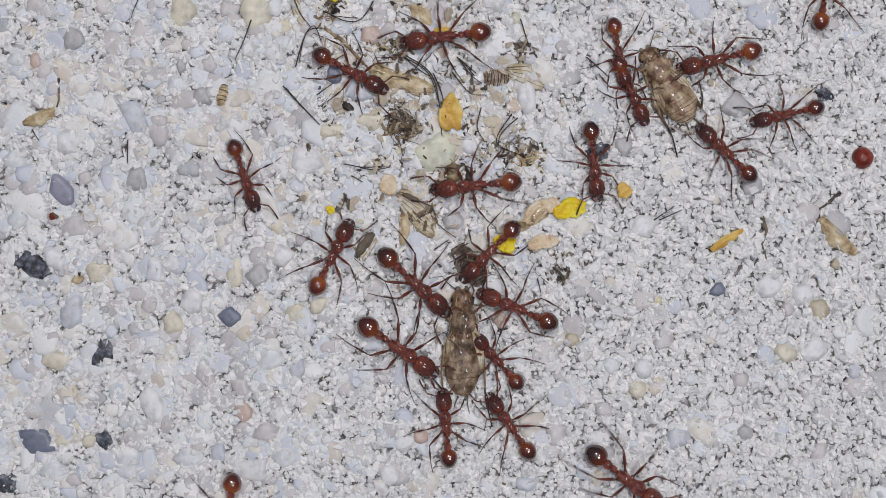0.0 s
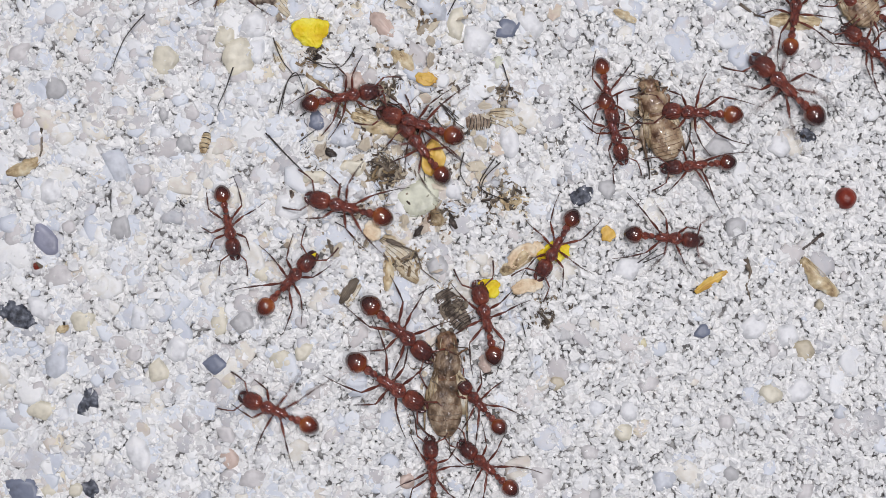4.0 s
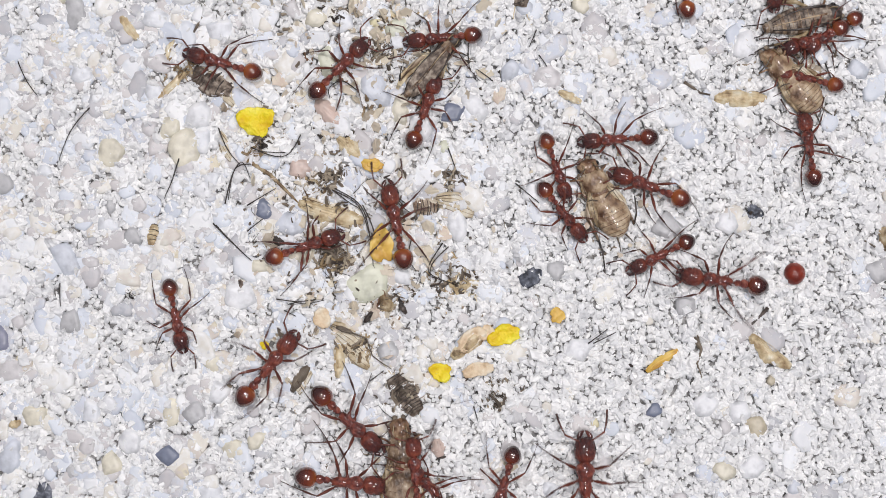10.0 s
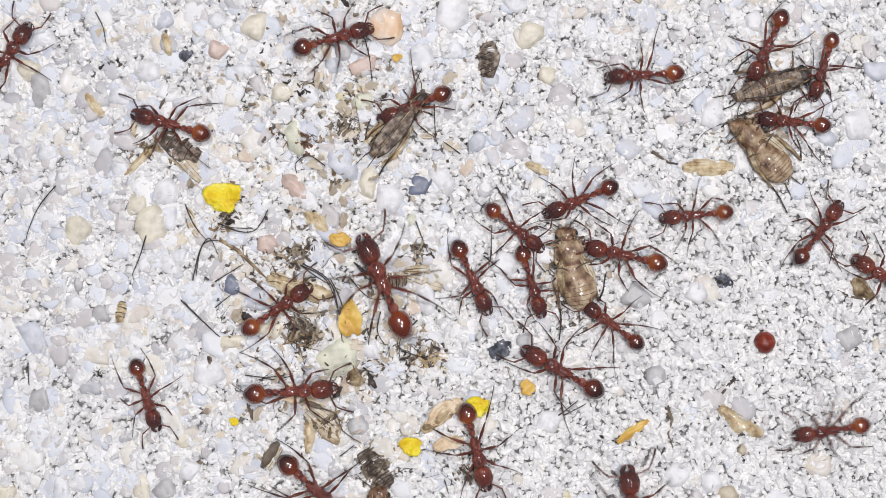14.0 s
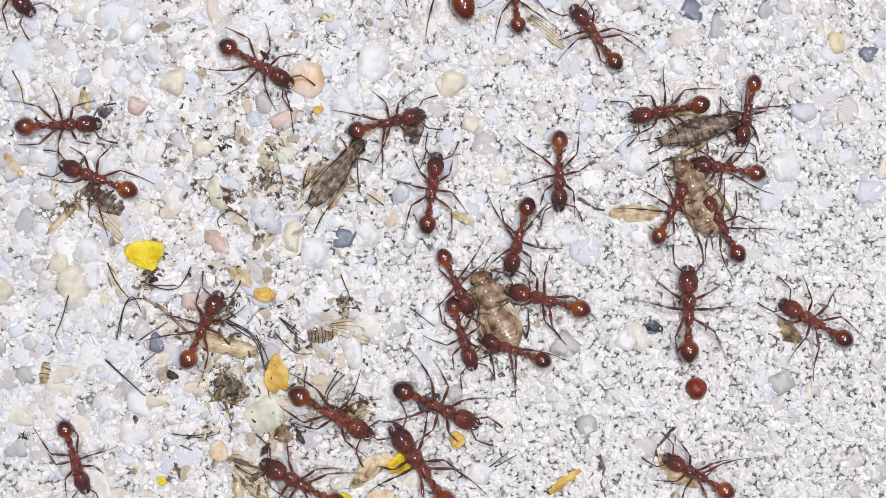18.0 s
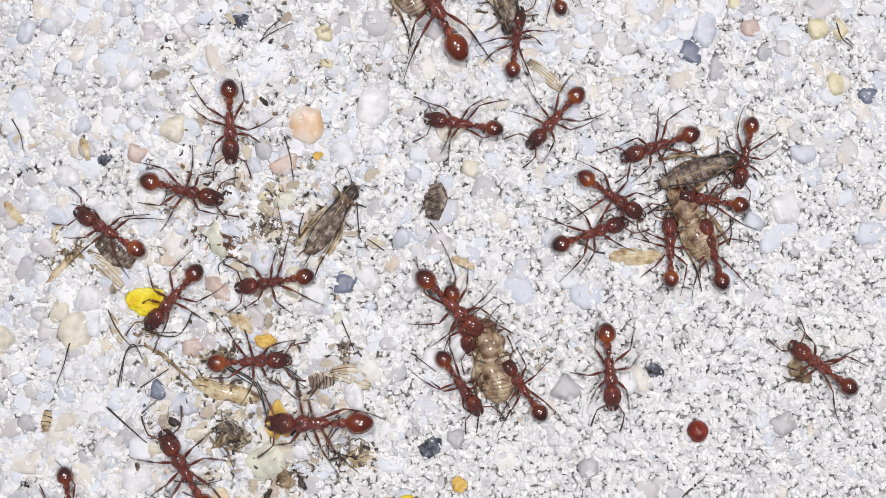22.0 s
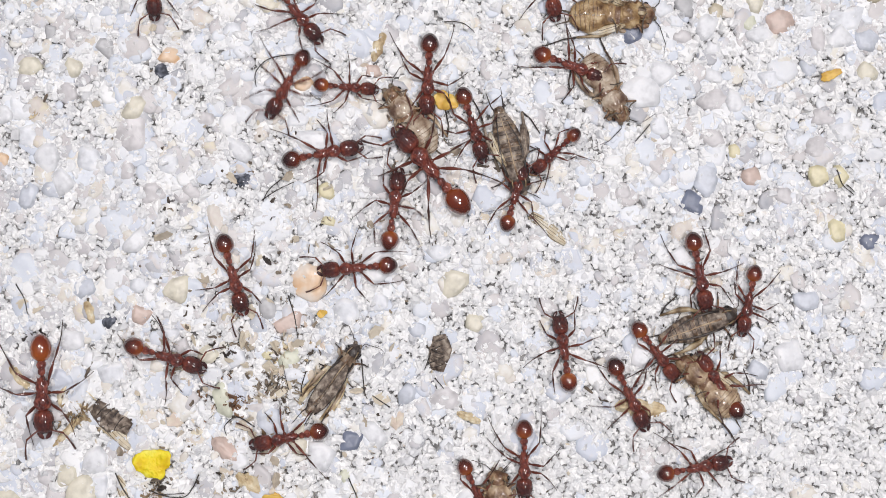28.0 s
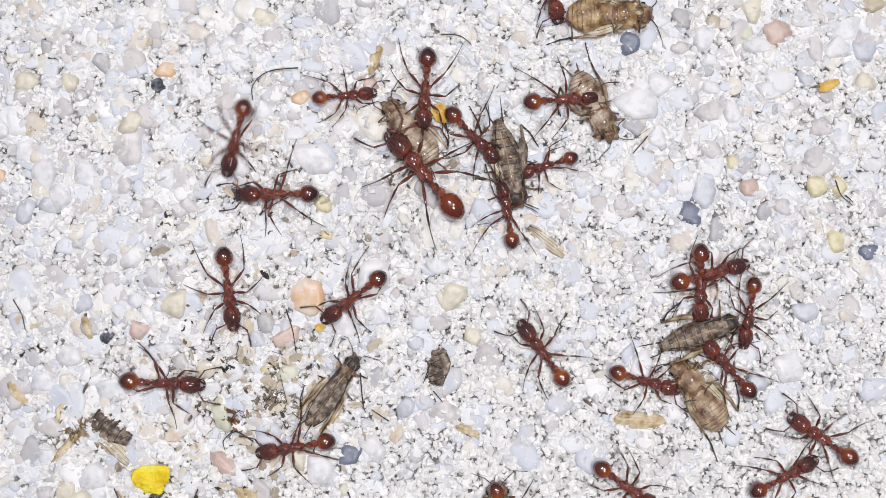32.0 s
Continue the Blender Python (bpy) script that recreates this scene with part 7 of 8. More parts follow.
    go("L4", [(0, at(-69.81, -3.02, 26)), (3.9, at(-42.81, -3.02, 26)), (4.3, at(-34.81, -3.02, 26)), (5.8, at(-24.81, -3.02, 26)), (6.5, at(-18.42, -0.04, 72)), (7, at(-16.83, 6.37, 95)), (7.5, at(-16.28, 8.24, 86)), (8, at(-14.54, 10.03, 87)), (8.5, at(-13.32, 16.38, 80)), (9, at(-11.79, 21.85, 67)), (9.5, at(-10.56, 26.86, 72)), (11, at(-10.56, 36.86, 72)), (32, at(-10.56, 71.86, 72))])
    go("L5", [(0, at(-61.03, 26.6, 54)), (12.1, at(-34.03, 26.6, 54)), (12.5, at(-26.03, 26.6, 54)), (14, at(-16.03, 26.6, 54)), (15, at(-13.31, 23.37, 54)), (16, at(-12.55, 25.49, 34)), (17.5, at(-8.92, 26.63, 2)), (18, at(-7.99, 25.74, -1)), (19, at(-7.05, 26.03, 12)), (20, at(-4.71, 26.13, 1)), (21, at(-1.86, 25.16, -13)), (22, at(-0.61, 24.2, -19)), (23, at(-0.02, 24.15, -16)), (24, at(0.42, 24.03, -6)), (25, at(-1.16, 23.89, -13)), (28, at(-1.9, 24.01, -23)), (29, at(-2.08, 24.31, -12)), (30, at(-1.77, 24.08, -8)), (31, at(-1.39, 23.85, -10)), (32, at(-2.06, 23.32, -9))])
    go("L6", [(0, at(-14.13, -48.89, 109)), (10.1, at(-14.13, -21.89, 109)), (10.5, at(-14.13, -13.89, 109)), (12, at(-14.13, -3.89, 109)), (12.5, at(-15.14, -0.29, 121)), (13, at(-15.53, 3.55, 130)), (13.4, at(-18.64, 6.43, 132)), (14.9, at(-28.64, 6.43, 132)), (32, at(-63.64, 6.43, 132))])
    go("L7", [(0, at(-10.48, 82.96, -36)), (15.4, at(-10.48, 55.96, -36)), (15.8, at(-10.48, 47.96, -36)), (17.3, at(-10.48, 37.96, -36)), (18, at(-10.81, 34.38, -45)), (19, at(-9.07, 32.79, -21)), (20, at(-8.96, 34.14, -39)), (20.5, at(-8.54, 35.52, 35)), (21, at(-8.12, 36.91, 108)), (22.5, at(-8.12, 46.91, 108)), (32, at(-8.12, 81.91, 108))])
    go("M1", [(0.5, at(-9.6, 31.93, 175)), (2, at(-9.6, 21.93, 175)), (4.5, at(-7.08, 20.33, 174)), (5, at(-5.55, 19.66, 181)), (6, at(-5.66, 20.01, 181)), (7, at(-5.52, 20.17, 185)), (8, at(-5.03, 20.56, 174)), (9, at(-5.02, 20.75, 168)), (10, at(-5.17, 21.15, 162)), (11, at(-6.45, 21.73, 155)), (12, at(-6.53, 22.08, 152)), (13, at(-6.33, 22.21, 155)), (14, at(-6.21, 22.13, 161)), (15, at(-6.09, 22.28, 157)), (18, at(-5.75, 22.34, 155)), (19, at(-5.55, 21.88, 161)), (20, at(-5.53, 21.91, 158)), (21, at(-5.55, 21.82, 163)), (22, at(-5.11, 21.94, 143)), (23, at(-6.56, 19.34, 177)), (24, at(-6.44, 17.6, 237)), (25, at(-13.44, 13.76, 218)), (26, at(-16.46, 12.19, 220)), (27.5, at(-26.46, 12.19, 220)), (32, at(-61.46, 12.19, 220))])
    go("M3", [(0, at(5.87, 69.3, 161)), (2.1, at(5.87, 42.3, 161)), (2.5, at(5.87, 34.3, 161)), (4, at(5.87, 24.3, 161)), (5, at(6.83, 20.49, 171)), (6, at(6.41, 20.68, 172)), (7, at(9.87, 22.03, 165)), (8, at(8.84, 21.74, 172)), (9, at(8.45, 22.33, 180)), (10, at(8.44, 22.32, 184)), (11, at(8.73, 22.67, 196)), (12, at(8.74, 22.52, 195)), (13, at(8.63, 22.35, 205)), (14, at(8.79, 22.66, 200)), (15, at(10.11, 23.06, 221)), (15.75, at(11.23, 23.53, 289)), (16.5, at(12.35, 23.99, 357)), (18, at(11.93, 24.59, 370)), (19, at(11.78, 23.02, 297)), (19.5, at(11.04, 21.45, 234)), (20, at(10.13, 20.54, 213)), (21, at(7.45, 18.61, 219)), (22, at(4.66, 18.18, 185)), (23, at(4.84, 18.31, 185)), (24, at(4.91, 18.46, 182)), (25, at(5.14, 18.4, 182)), (28, at(5.16, 18.35, 186)), (29, at(5.14, 18.36, 184)), (30, at(5.21, 18.57, 180)), (31, at(5.45, 18.48, 185)), (32, at(5.67, 18.61, 184))])
    go("R1", [(0, at(83.9, 11.01, 160)), (9.1, at(56.9, 11.01, 160)), (9.5, at(48.9, 11.01, 160)), (11, at(38.9, 11.01, 160)), (12, at(38.02, 10.82, 157)), (13, at(37.77, 10.65, 154)), (14, at(37.77, 10.58, 145)), (15, at(37.8, 10.96, 147)), (18, at(37.59, 10.54, 146)), (19, at(37.6, 10.44, 146)), (20, at(37.89, 10.29, 140)), (21, at(37.89, 10.22, 138)), (22, at(37.96, 10.32, 139)), (23, at(37.97, 10.37, 141)), (24, at(38.07, 10.29, 136)), (25, at(38.12, 10.32, 138)), (27.5, at(37.82, 9.73, 138)), (29, at(37.82, -0.27, 138)), (32, at(37.82, -35.27, 138))])
    go("S1", [(0, at(84.9, -0.56, -177)), (11.1, at(57.9, -0.56, -177)), (11.5, at(49.9, -0.56, -177)), (13, at(39.9, -0.56, -177)), (14, at(33.77, 1.37, -174)), (14.5, at(28.49, 1.65, -177)), (15, at(29.43, 1.81, -214)), (18, at(29.66, 1.64, -213)), (19, at(30.74, 0.92, -206)), (20, at(30.79, -1.96, -208)), (21.5, at(30.79, -11.96, -208)), (32, at(30.79, -46.96, -208))])
    go("E1", [(17, at(19.57, 33.6, 96)), (18, at(20.34, 31.8, 93)), (19, at(20.59, 31.46, 88)), (20, at(20.4, 31.79, 88)), (21, at(20.42, 31.84, 82)), (22, at(20.48, 31.76, 79)), (23, at(20.55, 31.85, 81)), (24, at(20.63, 31.8, 75)), (25, at(20.6, 31.75, 80)), (28, at(20.33, 31.78, 69)), (29, at(20.38, 31.78, 68)), (30, at(20.29, 31.48, 79)), (31, at(20.26, 31.23, 82)), (32, at(19.98, 31.57, 93))])
    go("E2", [(0, at(27.69, 77.18, 92)), (12.1, at(27.69, 50.18, 92)), (12.5, at(27.69, 42.18, 92)), (14, at(27.69, 32.18, 92)), (15, at(29.8, 29.4, 92)), (16, at(28.21, 29.95, 150)), (17, at(25.65, 30.08, 165)), (18, at(25.21, 29.01, 123)), (19, at(25.21, 29.73, 123)), (19.5, at(23.72, 28.63, 189)), (20, at(23.14, 26.84, 196)), (21, at(18.46, 26.66, 182)), (22, at(16.92, 26.96, 167)), (23, at(11.21, 28.28, 179)), (24, at(11.16, 28.25, 187)), (25, at(10.54, 28.01, 191)), (28, at(10.28, 28.31, 179)), (29, at(10.56, 28.33, 173)), (30, at(10.68, 28.28, 171)), (31, at(10.68, 28.16, 168)), (32, at(10.09, 27.34, 212))])
    go("E3", [(0, at(26.33, 82.34, -111)), (18.1, at(26.33, 55.34, -111)), (18.5, at(26.33, 47.34, -111)), (20, at(26.33, 37.34, -111)), (21, at(24.75, 27.98, -115)), (22, at(22.6, 26.94, -137)), (22.5, at(21.55, 23.58, -106)), (23, at(21.13, 21.51, -90)), (23.5, at(20.26, 19.54, -100)), (24, at(20.13, 16.82, -113)), (25, at(19.84, 15.73, -108)), (28, at(19.38, 15.57, -95)), (29, at(20.73, 15.84, -60)), (30, at(22.04, 15.19, -63)), (31, at(23.36, 14.46, -51)), (32, at(25.64, 14.08, -41))])
    go("V1", [(0, at(82.96, 7.31, 166)), (14.1, at(55.96, 7.31, 166)), (14.5, at(47.96, 7.31, 166)), (16, at(37.96, 7.31, 166)), (17.5, at(30.37, 10.47, 89)), (18, at(29.67, 11.61, 86)), (18.5, at(32.01, 11.64, 31)), (19, at(33.49, 13.12, 59)), (19.5, at(35.88, 18.8, 76)), (20, at(37.63, 23.9, 94)), (20.5, at(37.92, 29.48, 88)), (21, at(37.95, 34.76, 96)), (22.5, at(37.95, 44.76, 96)), (32, at(37.95, 79.76, 96))])
    go("F1", [(0, at(10.33, 81.47, 33)), (21.1, at(10.33, 54.47, 33)), (21.5, at(10.33, 46.47, 33)), (23, at(10.33, 36.47, 33)), (24, at(10.88, 36.27, 28)), (25, at(10.37, 36.07, 10)), (28, at(8.78, 35.48, 6)), (28.5, at(8.62, 34.12, -47)), (29, at(9.97, 32.29, -61)), (30, at(10.13, 32.36, -66)), (30.5, at(8.99, 33.12, -132)), (31, at(7.29, 33.57, -163)), (32, at(6.07, 34.09, -185))])
    go("F2", [(0, at(15.87, 83.92, -98)), (22.1, at(15.87, 56.92, -98)), (22.5, at(15.87, 48.92, -98)), (24, at(15.87, 38.92, -98)), (25, at(15.53, 39.23, -96)), (28, at(15.69, 39.64, -98)), (29, at(15.72, 39.54, -99)), (30, at(15.76, 39.6, -99)), (31, at(15.7, 39.57, -98)), (32, at(15.69, 39.58, -100))])
    go("F3", [(0, at(17.58, 83.36, -89)), (20.1, at(17.58, 56.36, -89)), (20.5, at(17.58, 48.36, -89)), (22, at(17.58, 38.36, -89)), (24, at(18.33, 36.82, -89)), (25, at(18.15, 36.76, -88)), (28, at(18.15, 36.4, -78)), (29, at(18.3, 36.2, -69)), (30, at(17.95, 36.37, -62)), (31, at(18.1, 36.5, -63)), (32, at(18.38, 36.44, -52))])
    go("F4", [(0, at(22.61, 80.22, 103)), (19.1, at(22.61, 53.22, 103)), (19.5, at(22.61, 45.22, 103)), (21, at(22.61, 35.22, 103)), (22, at(23.13, 35.18, 101)), (23, at(23.07, 35.01, 109)), (24, at(22.78, 35.48, 120)), (25, at(22.07, 35.55, 152)), (28, at(23.11, 34.31, 217)), (29, at(22.98, 34.56, 206)), (30, at(22.79, 34.7, 198)), (31, at(22.91, 34.74, 187)), (32, at(22.72, 34.24, 192))])
    go("F5", [(0, at(10.91, 84.43, -8)), (22.1, at(10.91, 57.43, -8)), (22.5, at(10.91, 49.43, -8)), (24, at(10.91, 39.43, -8)), (25, at(10.76, 39.43, -3)), (28, at(10.61, 39.44, -10)), (29, at(10.58, 39.63, -7)), (30, at(10.69, 39.82, -2)), (31, at(10.68, 39.9, 1)), (32, at(10.71, 39.73, 0))])
    go("F6", [(0, at(7.53, 87.16, -140)), (25.1, at(7.53, 60.16, -140)), (25.5, at(7.53, 52.16, -140)), (27, at(7.53, 42.16, -140)), (28, at(7.05, 39.93, -125)), (28.5, at(1.65, 36.26, -147)), (29, at(-2.42, 34.99, -149)), (29.5, at(-2.23, 30.65, -99)), (30, at(-4.96, 29.82, -151)), (30.5, at(-10.97, 29.55, -174)), (31, at(-15.24, 28.98, -173)), (32, at(-25.24, 28.98, -173))])
    go("F7", [(0, at(-62.51, 36.93, -5)), (26.1, at(-35.51, 36.93, -5)), (26.5, at(-27.51, 36.93, -5)), (28, at(-17.51, 36.93, -5)), (28.5, at(-11.09, 36.78, -8)), (29, at(-8.05, 34.91, -11)), (29.25, at(-8.85, 33.48, -57)), (29.5, at(-9.64, 32.06, -103)), (30, at(-12.52, 29.56, -148)), (30.5, at(-15.89, 27.96, -159)), (32, at(-25.89, 27.96, -159))])
    go("F8", [(0, at(6.22, 91.73, -45)), (25.6, at(6.22, 64.73, -45)), (26, at(6.22, 56.73, -45)), (27.5, at(6.22, 46.73, -45)), (28, at(7.96, 44.32, -56)), (28.5, at(10.41, 44.68, -38)), (29, at(11.79, 44.41, -38)), (30, at(12.56, 44.66, -20)), (30.3, at(12.8, 45.4, -78)), (30.6, at(13.04, 46.15, -136)), (31, at(10.61, 44.64, -107)), (31.5, at(7.46, 42.99, -136)), (32, at(3.88, 37.78, -110))])
    go("F9", [(0, at(-0.17, 93.36, -94)), (25.1, at(-0.17, 66.36, -94)), (25.5, at(-0.17, 58.36, -94)), (27, at(-0.17, 48.36, -94)), (28, at(-0.51, 46.95, -94)), (28.5, at(-2.18, 46.75, -127)), (29, at(-2.09, 44.87, -148)), (30, at(-1.81, 45.21, -189)), (30.5, at(-1.48, 46.33, -249)), (31, at(-1.39, 47.14, -284)), (32, at(-0.16, 51.89, -276))])
    go("F10", [(0, at(25.5, 85.37, 8)), (22.1, at(25.5, 58.37, 8)), (22.5, at(25.5, 50.37, 8)), (24, at(25.5, 40.37, 8)), (27.5, at(24.35, 39.24, -25)), (28, at(24.52, 39.51, -26)), (29, at(25.63, 40.14, -12)), (30, at(24.83, 38.48, -4)), (31, at(23.7, 38.09, -4)), (32, at(24.09, 38.2, -1))])
    go("F11", [(0, at(23.64, 89.83, -84)), (26.1, at(23.64, 62.83, -84)), (26.5, at(23.64, 54.83, -84)), (28, at(23.64, 44.83, -84)), (29, at(23.71, 45.14, -81)), (30, at(23.64, 45.22, -83)), (32, at(23.98, 45.37, -82))])
    go("Z1", [(0, at(13.77, 80.51, -77)), (25.1, at(13.77, 53.51, -77)), (25.5, at(13.77, 45.51, -77)), (27, at(13.77, 35.51, -77)), (27.25, at(13.39, 32.97, -1)), (27.5, at(13, 30.43, 75)), (28, at(12.83, 31.7, 77)), (28.25, at(14.12, 31.53, 32)), (28.5, at(15.4, 31.37, -13)), (29, at(17.58, 27.61, -23)), (30, at(24.66, 26.13, -39)), (31, at(28.37, 25.08, -29)), (31.5, at(30.42, 25.6, -30)), (32, at(32.06, 26.62, 9))])
    go("Z2", [(0, at(39.89, -38.45, 109)), (27.1, at(39.89, -11.45, 109)), (27.5, at(39.89, -3.45, 109)), (29, at(39.89, 6.55, 109)), (30, at(40.01, 11.09, 110)), (31, at(39.53, 13.3, 115)), (32, at(38.06, 15.74, 140))])
    go("Q1", [(0, at(16.2, -58.23, 88)), (7.1, at(16.2, -31.23, 88)), (7.5, at(16.2, -23.23, 88)), (9, at(16.2, -13.23, 88)), (10, at(16.26, -5.64, 88)), (10.5, at(12.05, -2.81, 157)), (11, at(10.7, -2.51, 156)), (11.5, at(10.75, 2.53, 96)), (12, at(11.14, 3.24, 101)), (12.5, at(7.94, 3.6, 120)), (13, at(6.33, 5.67, 139)), (13.5, at(6.44, 8.19, 110)), (14, at(6.34, 11.7, 111)), (14.5, at(4.88, 16.53, 111)), (15, at(0.58, 20.29, 132)), (15.5, at(-2.55, 27.89, 107)), (16.2, at(0.39, 33.84, 42)), (17.2, at(11.83, 35.56, 6)), (17.6, at(14.07, 34.76, 57)), (18, at(16.31, 33.96, 108)), (19, at(15.87, 33.94, 110)), (20, at(15.66, 33.83, 113)), (21, at(15.96, 33.87, 112)), (22, at(15.77, 34.1, 113)), (23, at(15.86, 34.14, 114)), (24, at(15.76, 34.06, 120)), (25, at(15.33, 34.12, 117)), (28, at(15.27, 33.96, 125)), (29, at(15.01, 33.97, 134)), (30, at(14.99, 34.33, 128)), (31, at(15.05, 34.44, 126)), (32, at(15.07, 34.49, 125))])
    go("Q3", [(0, at(66.9, -6.33, 100)), (11.6, at(39.9, -6.33, 100)), (12, at(31.9, -6.33, 100)), (13.5, at(21.9, -6.33, 100)), (14.5, at(20.59, 0.5, 78)), (15, at(22.63, 1.05, 65)), (15.5, at(21.28, 1.98, 87)), (16.5, at(17.09, 2.59, 150)), (18, at(12.71, 3.35, 121)), (19, at(12.45, 4.14, 121)), (20, at(12.45, 8.36, 98)), (21, at(11.16, 10.19, 123)), (22, at(6.64, 9.39, 176)), (22.5, at(4.36, 7.23, 200)), (23, at(3.42, 5.34, 216)), (24, at(2.18, 1.75, 227)), (25.5, at(2.18, -8.25, 227)), (32, at(2.18, -43.25, 227))])
    go("Q2", [(0, at(-10.07, 85.86, -81)), (20.6, at(-10.07, 58.86, -81)), (21, at(-10.07, 50.86, -81)), (22.5, at(-10.07, 40.86, -81)), (23, at(-9.4, 36.86, -81)), (23.5, at(-5.58, 28.56, -48)), (24, at(-5.61, 24.86, -72)), (25, at(-8.96, 22.8, -97)), (28, at(-9.43, 22.81, -93)), (29, at(-10.19, 22.17, -111)), (29.5, at(-13.15, 18.02, -122)), (30.5, at(-14.54, 13.44, -115)), (32, at(-14.54, 3.44, -115))])
    drag(pale_low, [(0, at(5.05, -4.66, 92)), (2, at(5.19, -4.57, 92)), (5, at(4.84, -4.45, 89)), (7, at(4.97, -4.71, 90)), (9, at(5.17, -4.44, 91)), (10, at(5.06, -4.56, 92)), (12, at(5.38, -4.55, 91)), (14, at(5.68, -4.16, 94))])
    drag(pale_high, [(0, at(17.73, 11.33, 121)), (2, at(18.09, 11.76, 110)), (5, at(18.26, 11.83, 104)), (7, at(18.1, 11.85, 110)), (8, at(17.83, 11.77, 107)), (10, at(18.08, 11.96, 113)), (12, at(18.07, 11.96, 102)), (13, at(17.83, 11.85, 98)), (14, at(18.18, 12, 99)), (15, at(18.16, 12.31, 99)), (18, at(17.87, 12.49, 109)), (19, at(17.69, 12.24, 102)), (20, at(17.69, 12.18, 98)), (21, at(17.45, 12.4, 96)), (23, at(17.72, 11.93, 97)), (25, at(17.84, 12.08, 89)), (28, at(17.59, 12.3, 88))])
    drag(grey_right, [(5, at(31.92, 21.76, 15)), (8, at(30.75, 22.94, 3)), (9, at(31.25, 22.9, 9)), (10, at(30.89, 22.85, 9)), (11, at(30.98, 22.97, 10)), (12, at(31.12, 22.84, 14)), (13, at(31.1, 23.05, 13)), (14, at(31.1, 23.01, 14)), (15, at(31.12, 22.96, 16)), (18, at(31.14, 22.91, 11)), (19, at(30.97, 22.96, 14)), (20, at(30.98, 23.01, 11)), (21, at(30.94, 22.91, 8)), (22, at(31.08, 23.03, 13)), (23, at(31, 23.03, 13)), (24, at(30.95, 23.11, 12)), (25, at(31.07, 22.53, 24)), (28, at(30.82, 22.74, 12)), (29, at(31.21, 23.2, 12)), (30, at(30.95, 22.87, 14)), (31, at(30.95, 23, 11)), (32, at(31, 22.98, 11))])
    drag(pale_right, [(2, at(29.93, 20.42, 132)), (5, at(30.63, 19.38, 129)), (6, at(30.64, 19.62, 140)), (7, at(30.18, 19.27, 134)), (8, at(30.19, 19.23, 132)), (9, at(30.41, 19.12, 130)), (11, at(30.1, 18.93, 133)), (13, at(30.19, 18.9, 131)), (15, at(30.56, 18.93, 129)), (18, at(30.92, 18.67, 112)), (19, at(30.75, 18.86, 110)), (21, at(30.75, 19.2, 107)), (22, at(30.64, 19.68, 114)), (23, at(30.82, 19.7, 104)), (25, at(30.42, 19.77, 115)), (28, at(31.34, 18.92, 131)), (30, at(31.12, 19.26, 117)), (32, at(30.78, 19.09, 120))])
    drag(grey_lone, [(3, at(6.7, 22.86, 48)), (5, at(6.81, 20.94, 51)), (6, at(7.35, 20.34, 50)), (7, at(7.07, 20.59, 47)), (9, at(7.65, 20.77, 51)), (10, at(7.74, 20.62, 49)), (11, at(8.1, 21.17, 51)), (12, at(7.81, 21.13, 44)), (13, at(7.37, 21.5, 46)), (15, at(8.31, 21.47, 48)), (18, at(8.68, 21.72, 48)), (19, at(8.09, 21.67, 49)), (21, at(8.24, 21.58, 51)), (23, at(8.43, 21.77, 51)), (25, at(8.32, 21.81, 47)), (28, at(8.17, 21.6, 49)), (30, at(8.32, 21.63, 49)), (32, at(8.21, 21.73, 49))])
    drag(pale_top, [(21, at(13.51, 35.68, 114)), (24, at(14.37, 36.87, 120)), (25, at(14.39, 36.8, 117)), (28, at(14.4, 36.9, 119)), (29, at(14.36, 37.08, 119)), (30, at(14.48, 37.07, 120)), (32, at(14.57, 36.91, 120))])
    drag(grey_top, [(21, at(19.23, 35.04, -81)), (22, at(19.87, 34.99, -77)), (23, at(20.4, 35.58, -85)), (25, at(20.24, 34.93, -76)), (28, at(20.36, 34.69, -82)), (29, at(20.36, 34.85, -80)), (30, at(20.23, 34.69, -82)), (32, at(20.38, 34.68, -84))])
    drag(pale_far, [(22, at(26.3, 39.81, -70)), (25, at(26.75, 37.5, -67)), (28, at(26.55, 38.09, -66)), (29, at(26.61, 37.95, -57)), (30, at(26.27, 38.06, -56)), (31, at(25.91, 37.88, -66)), (32, at(25.97, 37.74, -66))])
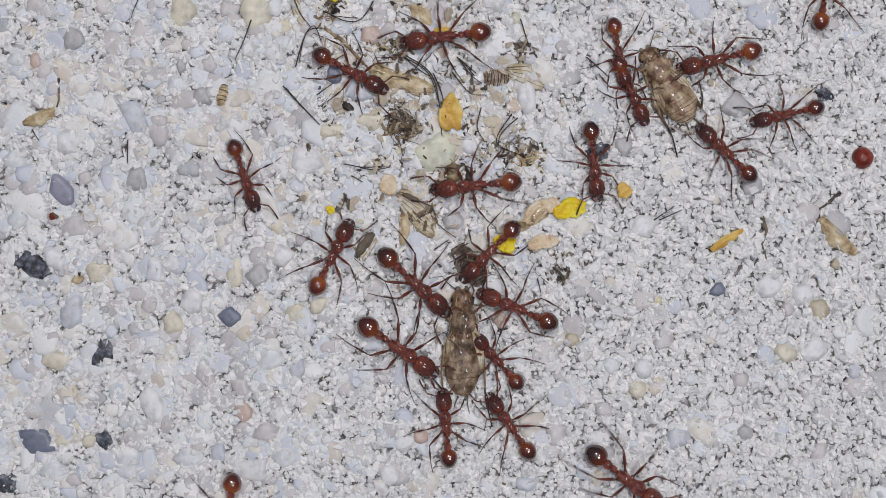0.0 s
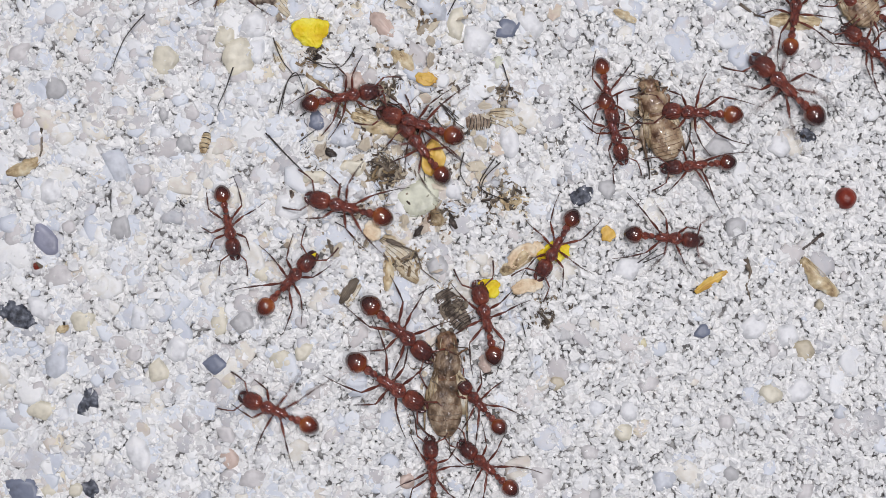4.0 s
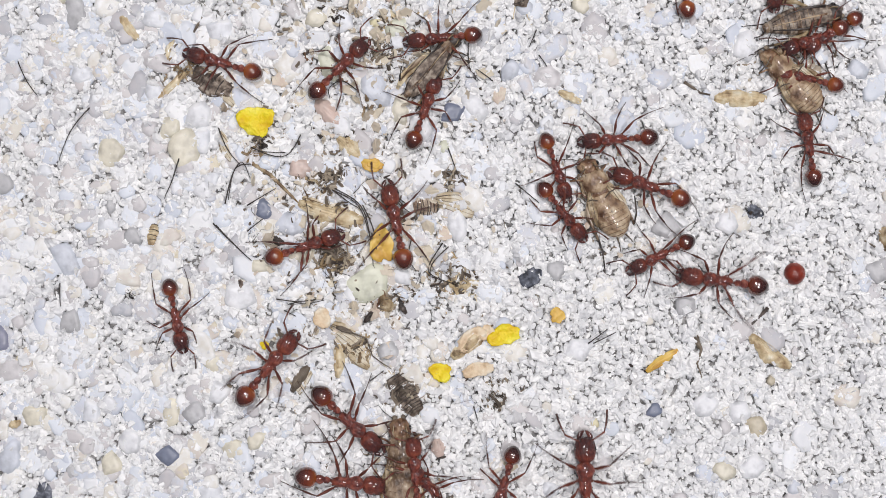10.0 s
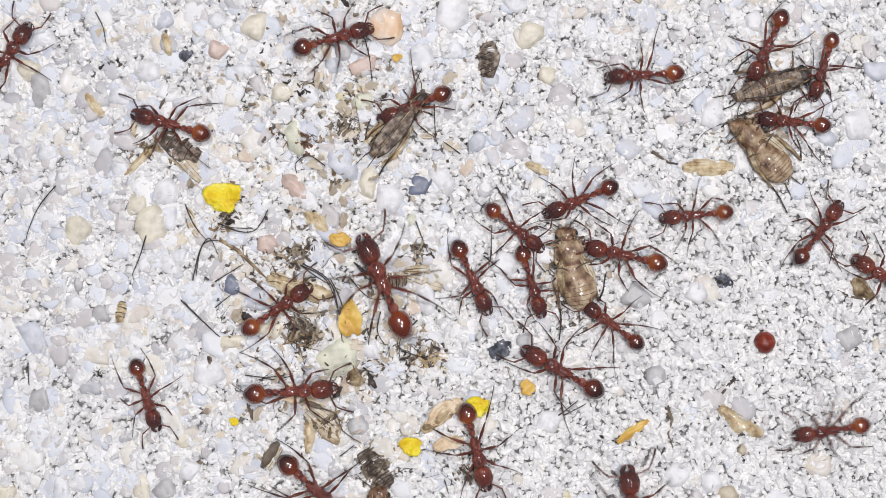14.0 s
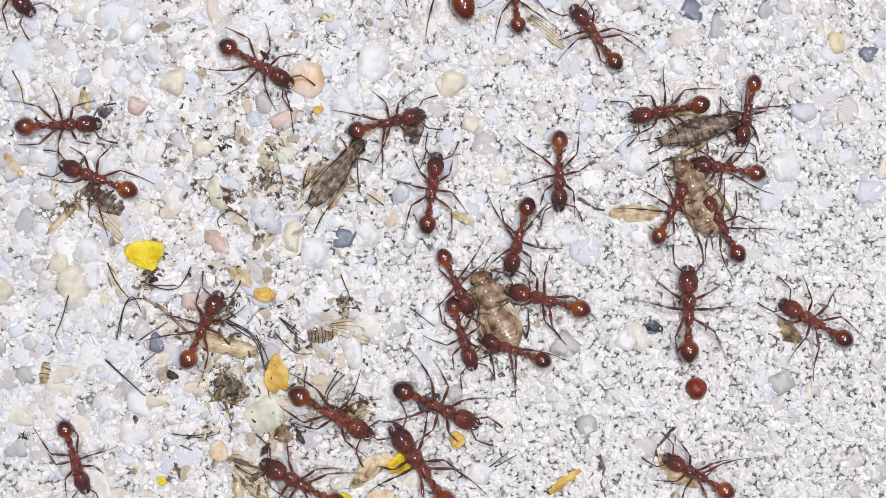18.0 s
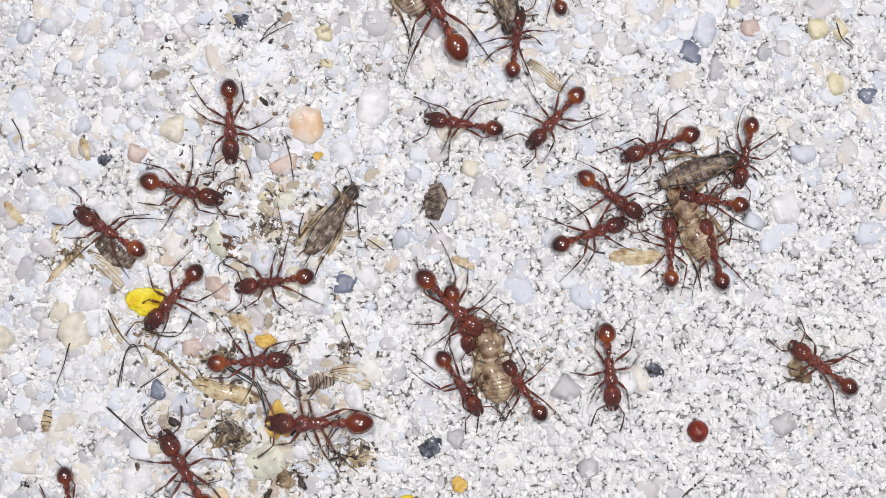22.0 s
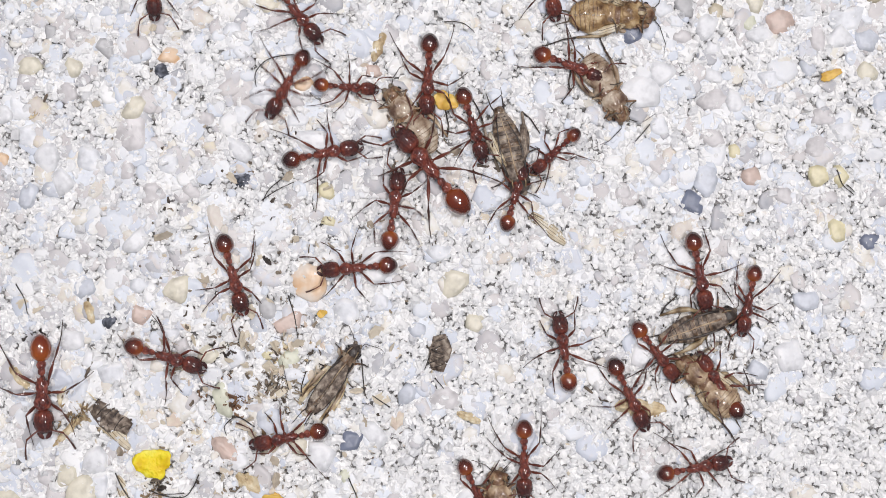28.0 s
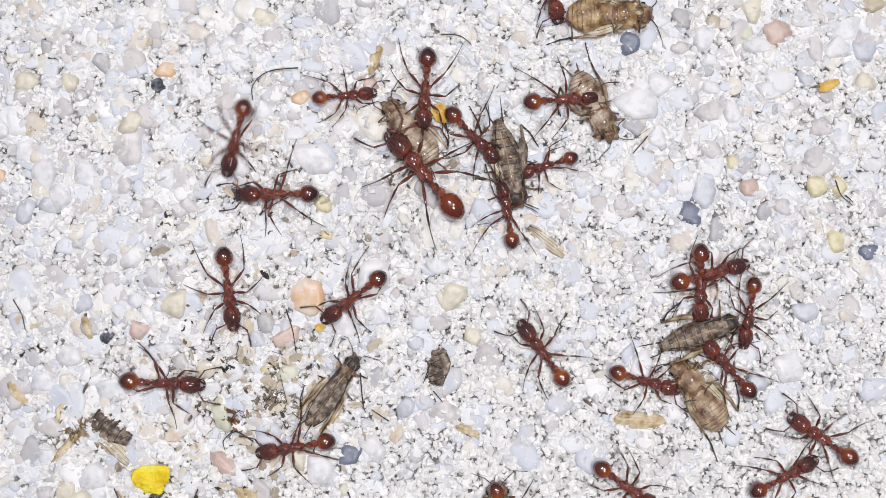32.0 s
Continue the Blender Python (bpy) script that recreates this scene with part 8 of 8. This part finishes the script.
    drag(pale_edge, [(25, at(27.47, 42.21, 0)), (28, at(27.23, 42.43, -3)), (29, at(27.31, 42.94, -3)), (30, at(27.29, 42.98, -3)), (32, at(27.31, 43.15, -3))])
    drag(wing_right, [(0, at(27.26, 3.28, 128)), (5, at(27.13, 3.29, 126)), (14, at(26.93, 3.15, 137)), (14.5, at(26.92, 3.11, 137)), (15, at(27.09, 3.16, 130)), (18, at(27.27, 3.02, 133)), (19, at(28.01, 2.89, 129)), (20, at(28.31, 2.16, 129))])
    drag(husk_load, [(6, at(-6.59, 20.2, 152)), (8, at(-5.76, 19.87, 163)), (9, at(-5.9, 19.81, 150)), (10, at(-5.97, 20.07, 146)), (11, at(-6.07, 19.99, 148)), (12, at(-5.82, 20.33, 148)), (13, at(-5.91, 20.72, 146)), (14, at(-5.78, 20.77, 146)), (15, at(-5.43, 21.1, 143)), (18, at(-5.59, 21.12, 141)), (19, at(-5.53, 21.01, 146)), (20, at(-5.26, 20.92, 140)), (21, at(-5.51, 21, 142)), (22, at(-4.95, 20.78, 138)), (23, at(-5.25, 20.73, 146)), (28, at(-5.6, 20.59, 139)), (32, at(-5.48, 20.83, 139))])
    drag(wing_pod, [(0, at(25.29, 18.2, -5)), (22, at(25.29, 18.25, -7)), (25, at(25.3, 18.4, -13)), (32, at(25.3, 18.4, -13))])
    drag(tan_load, [(12, at(36.63, 8.12, 129)), (15, at(37.03, 9.83, 134)), (18, at(36.62, 9.43, 129)), (19, at(36.69, 9.42, 123)), (22, at(37.18, 9.54, 131)), (25, at(37.34, 9.41, 134))])
    drag(dark_shell, [(9, at(13.42, 25.28, -92)), (11, at(13.35, 25.3, -92)), (13, at(13.41, 25.3, -93)), (15, at(13.48, 25.42, -93)), (17.5, at(13.48, 24.41, -89)), (18.5, at(13.75, 24.19, -101)), (19.5, at(14.55, 22.67, -101)), (20, at(14.77, 22.31, -99)), (23, at(14.77, 22.45, -99)), (28, at(14.77, 22.62, -99)), (32, at(14.78, 22.57, -99))])


motions()
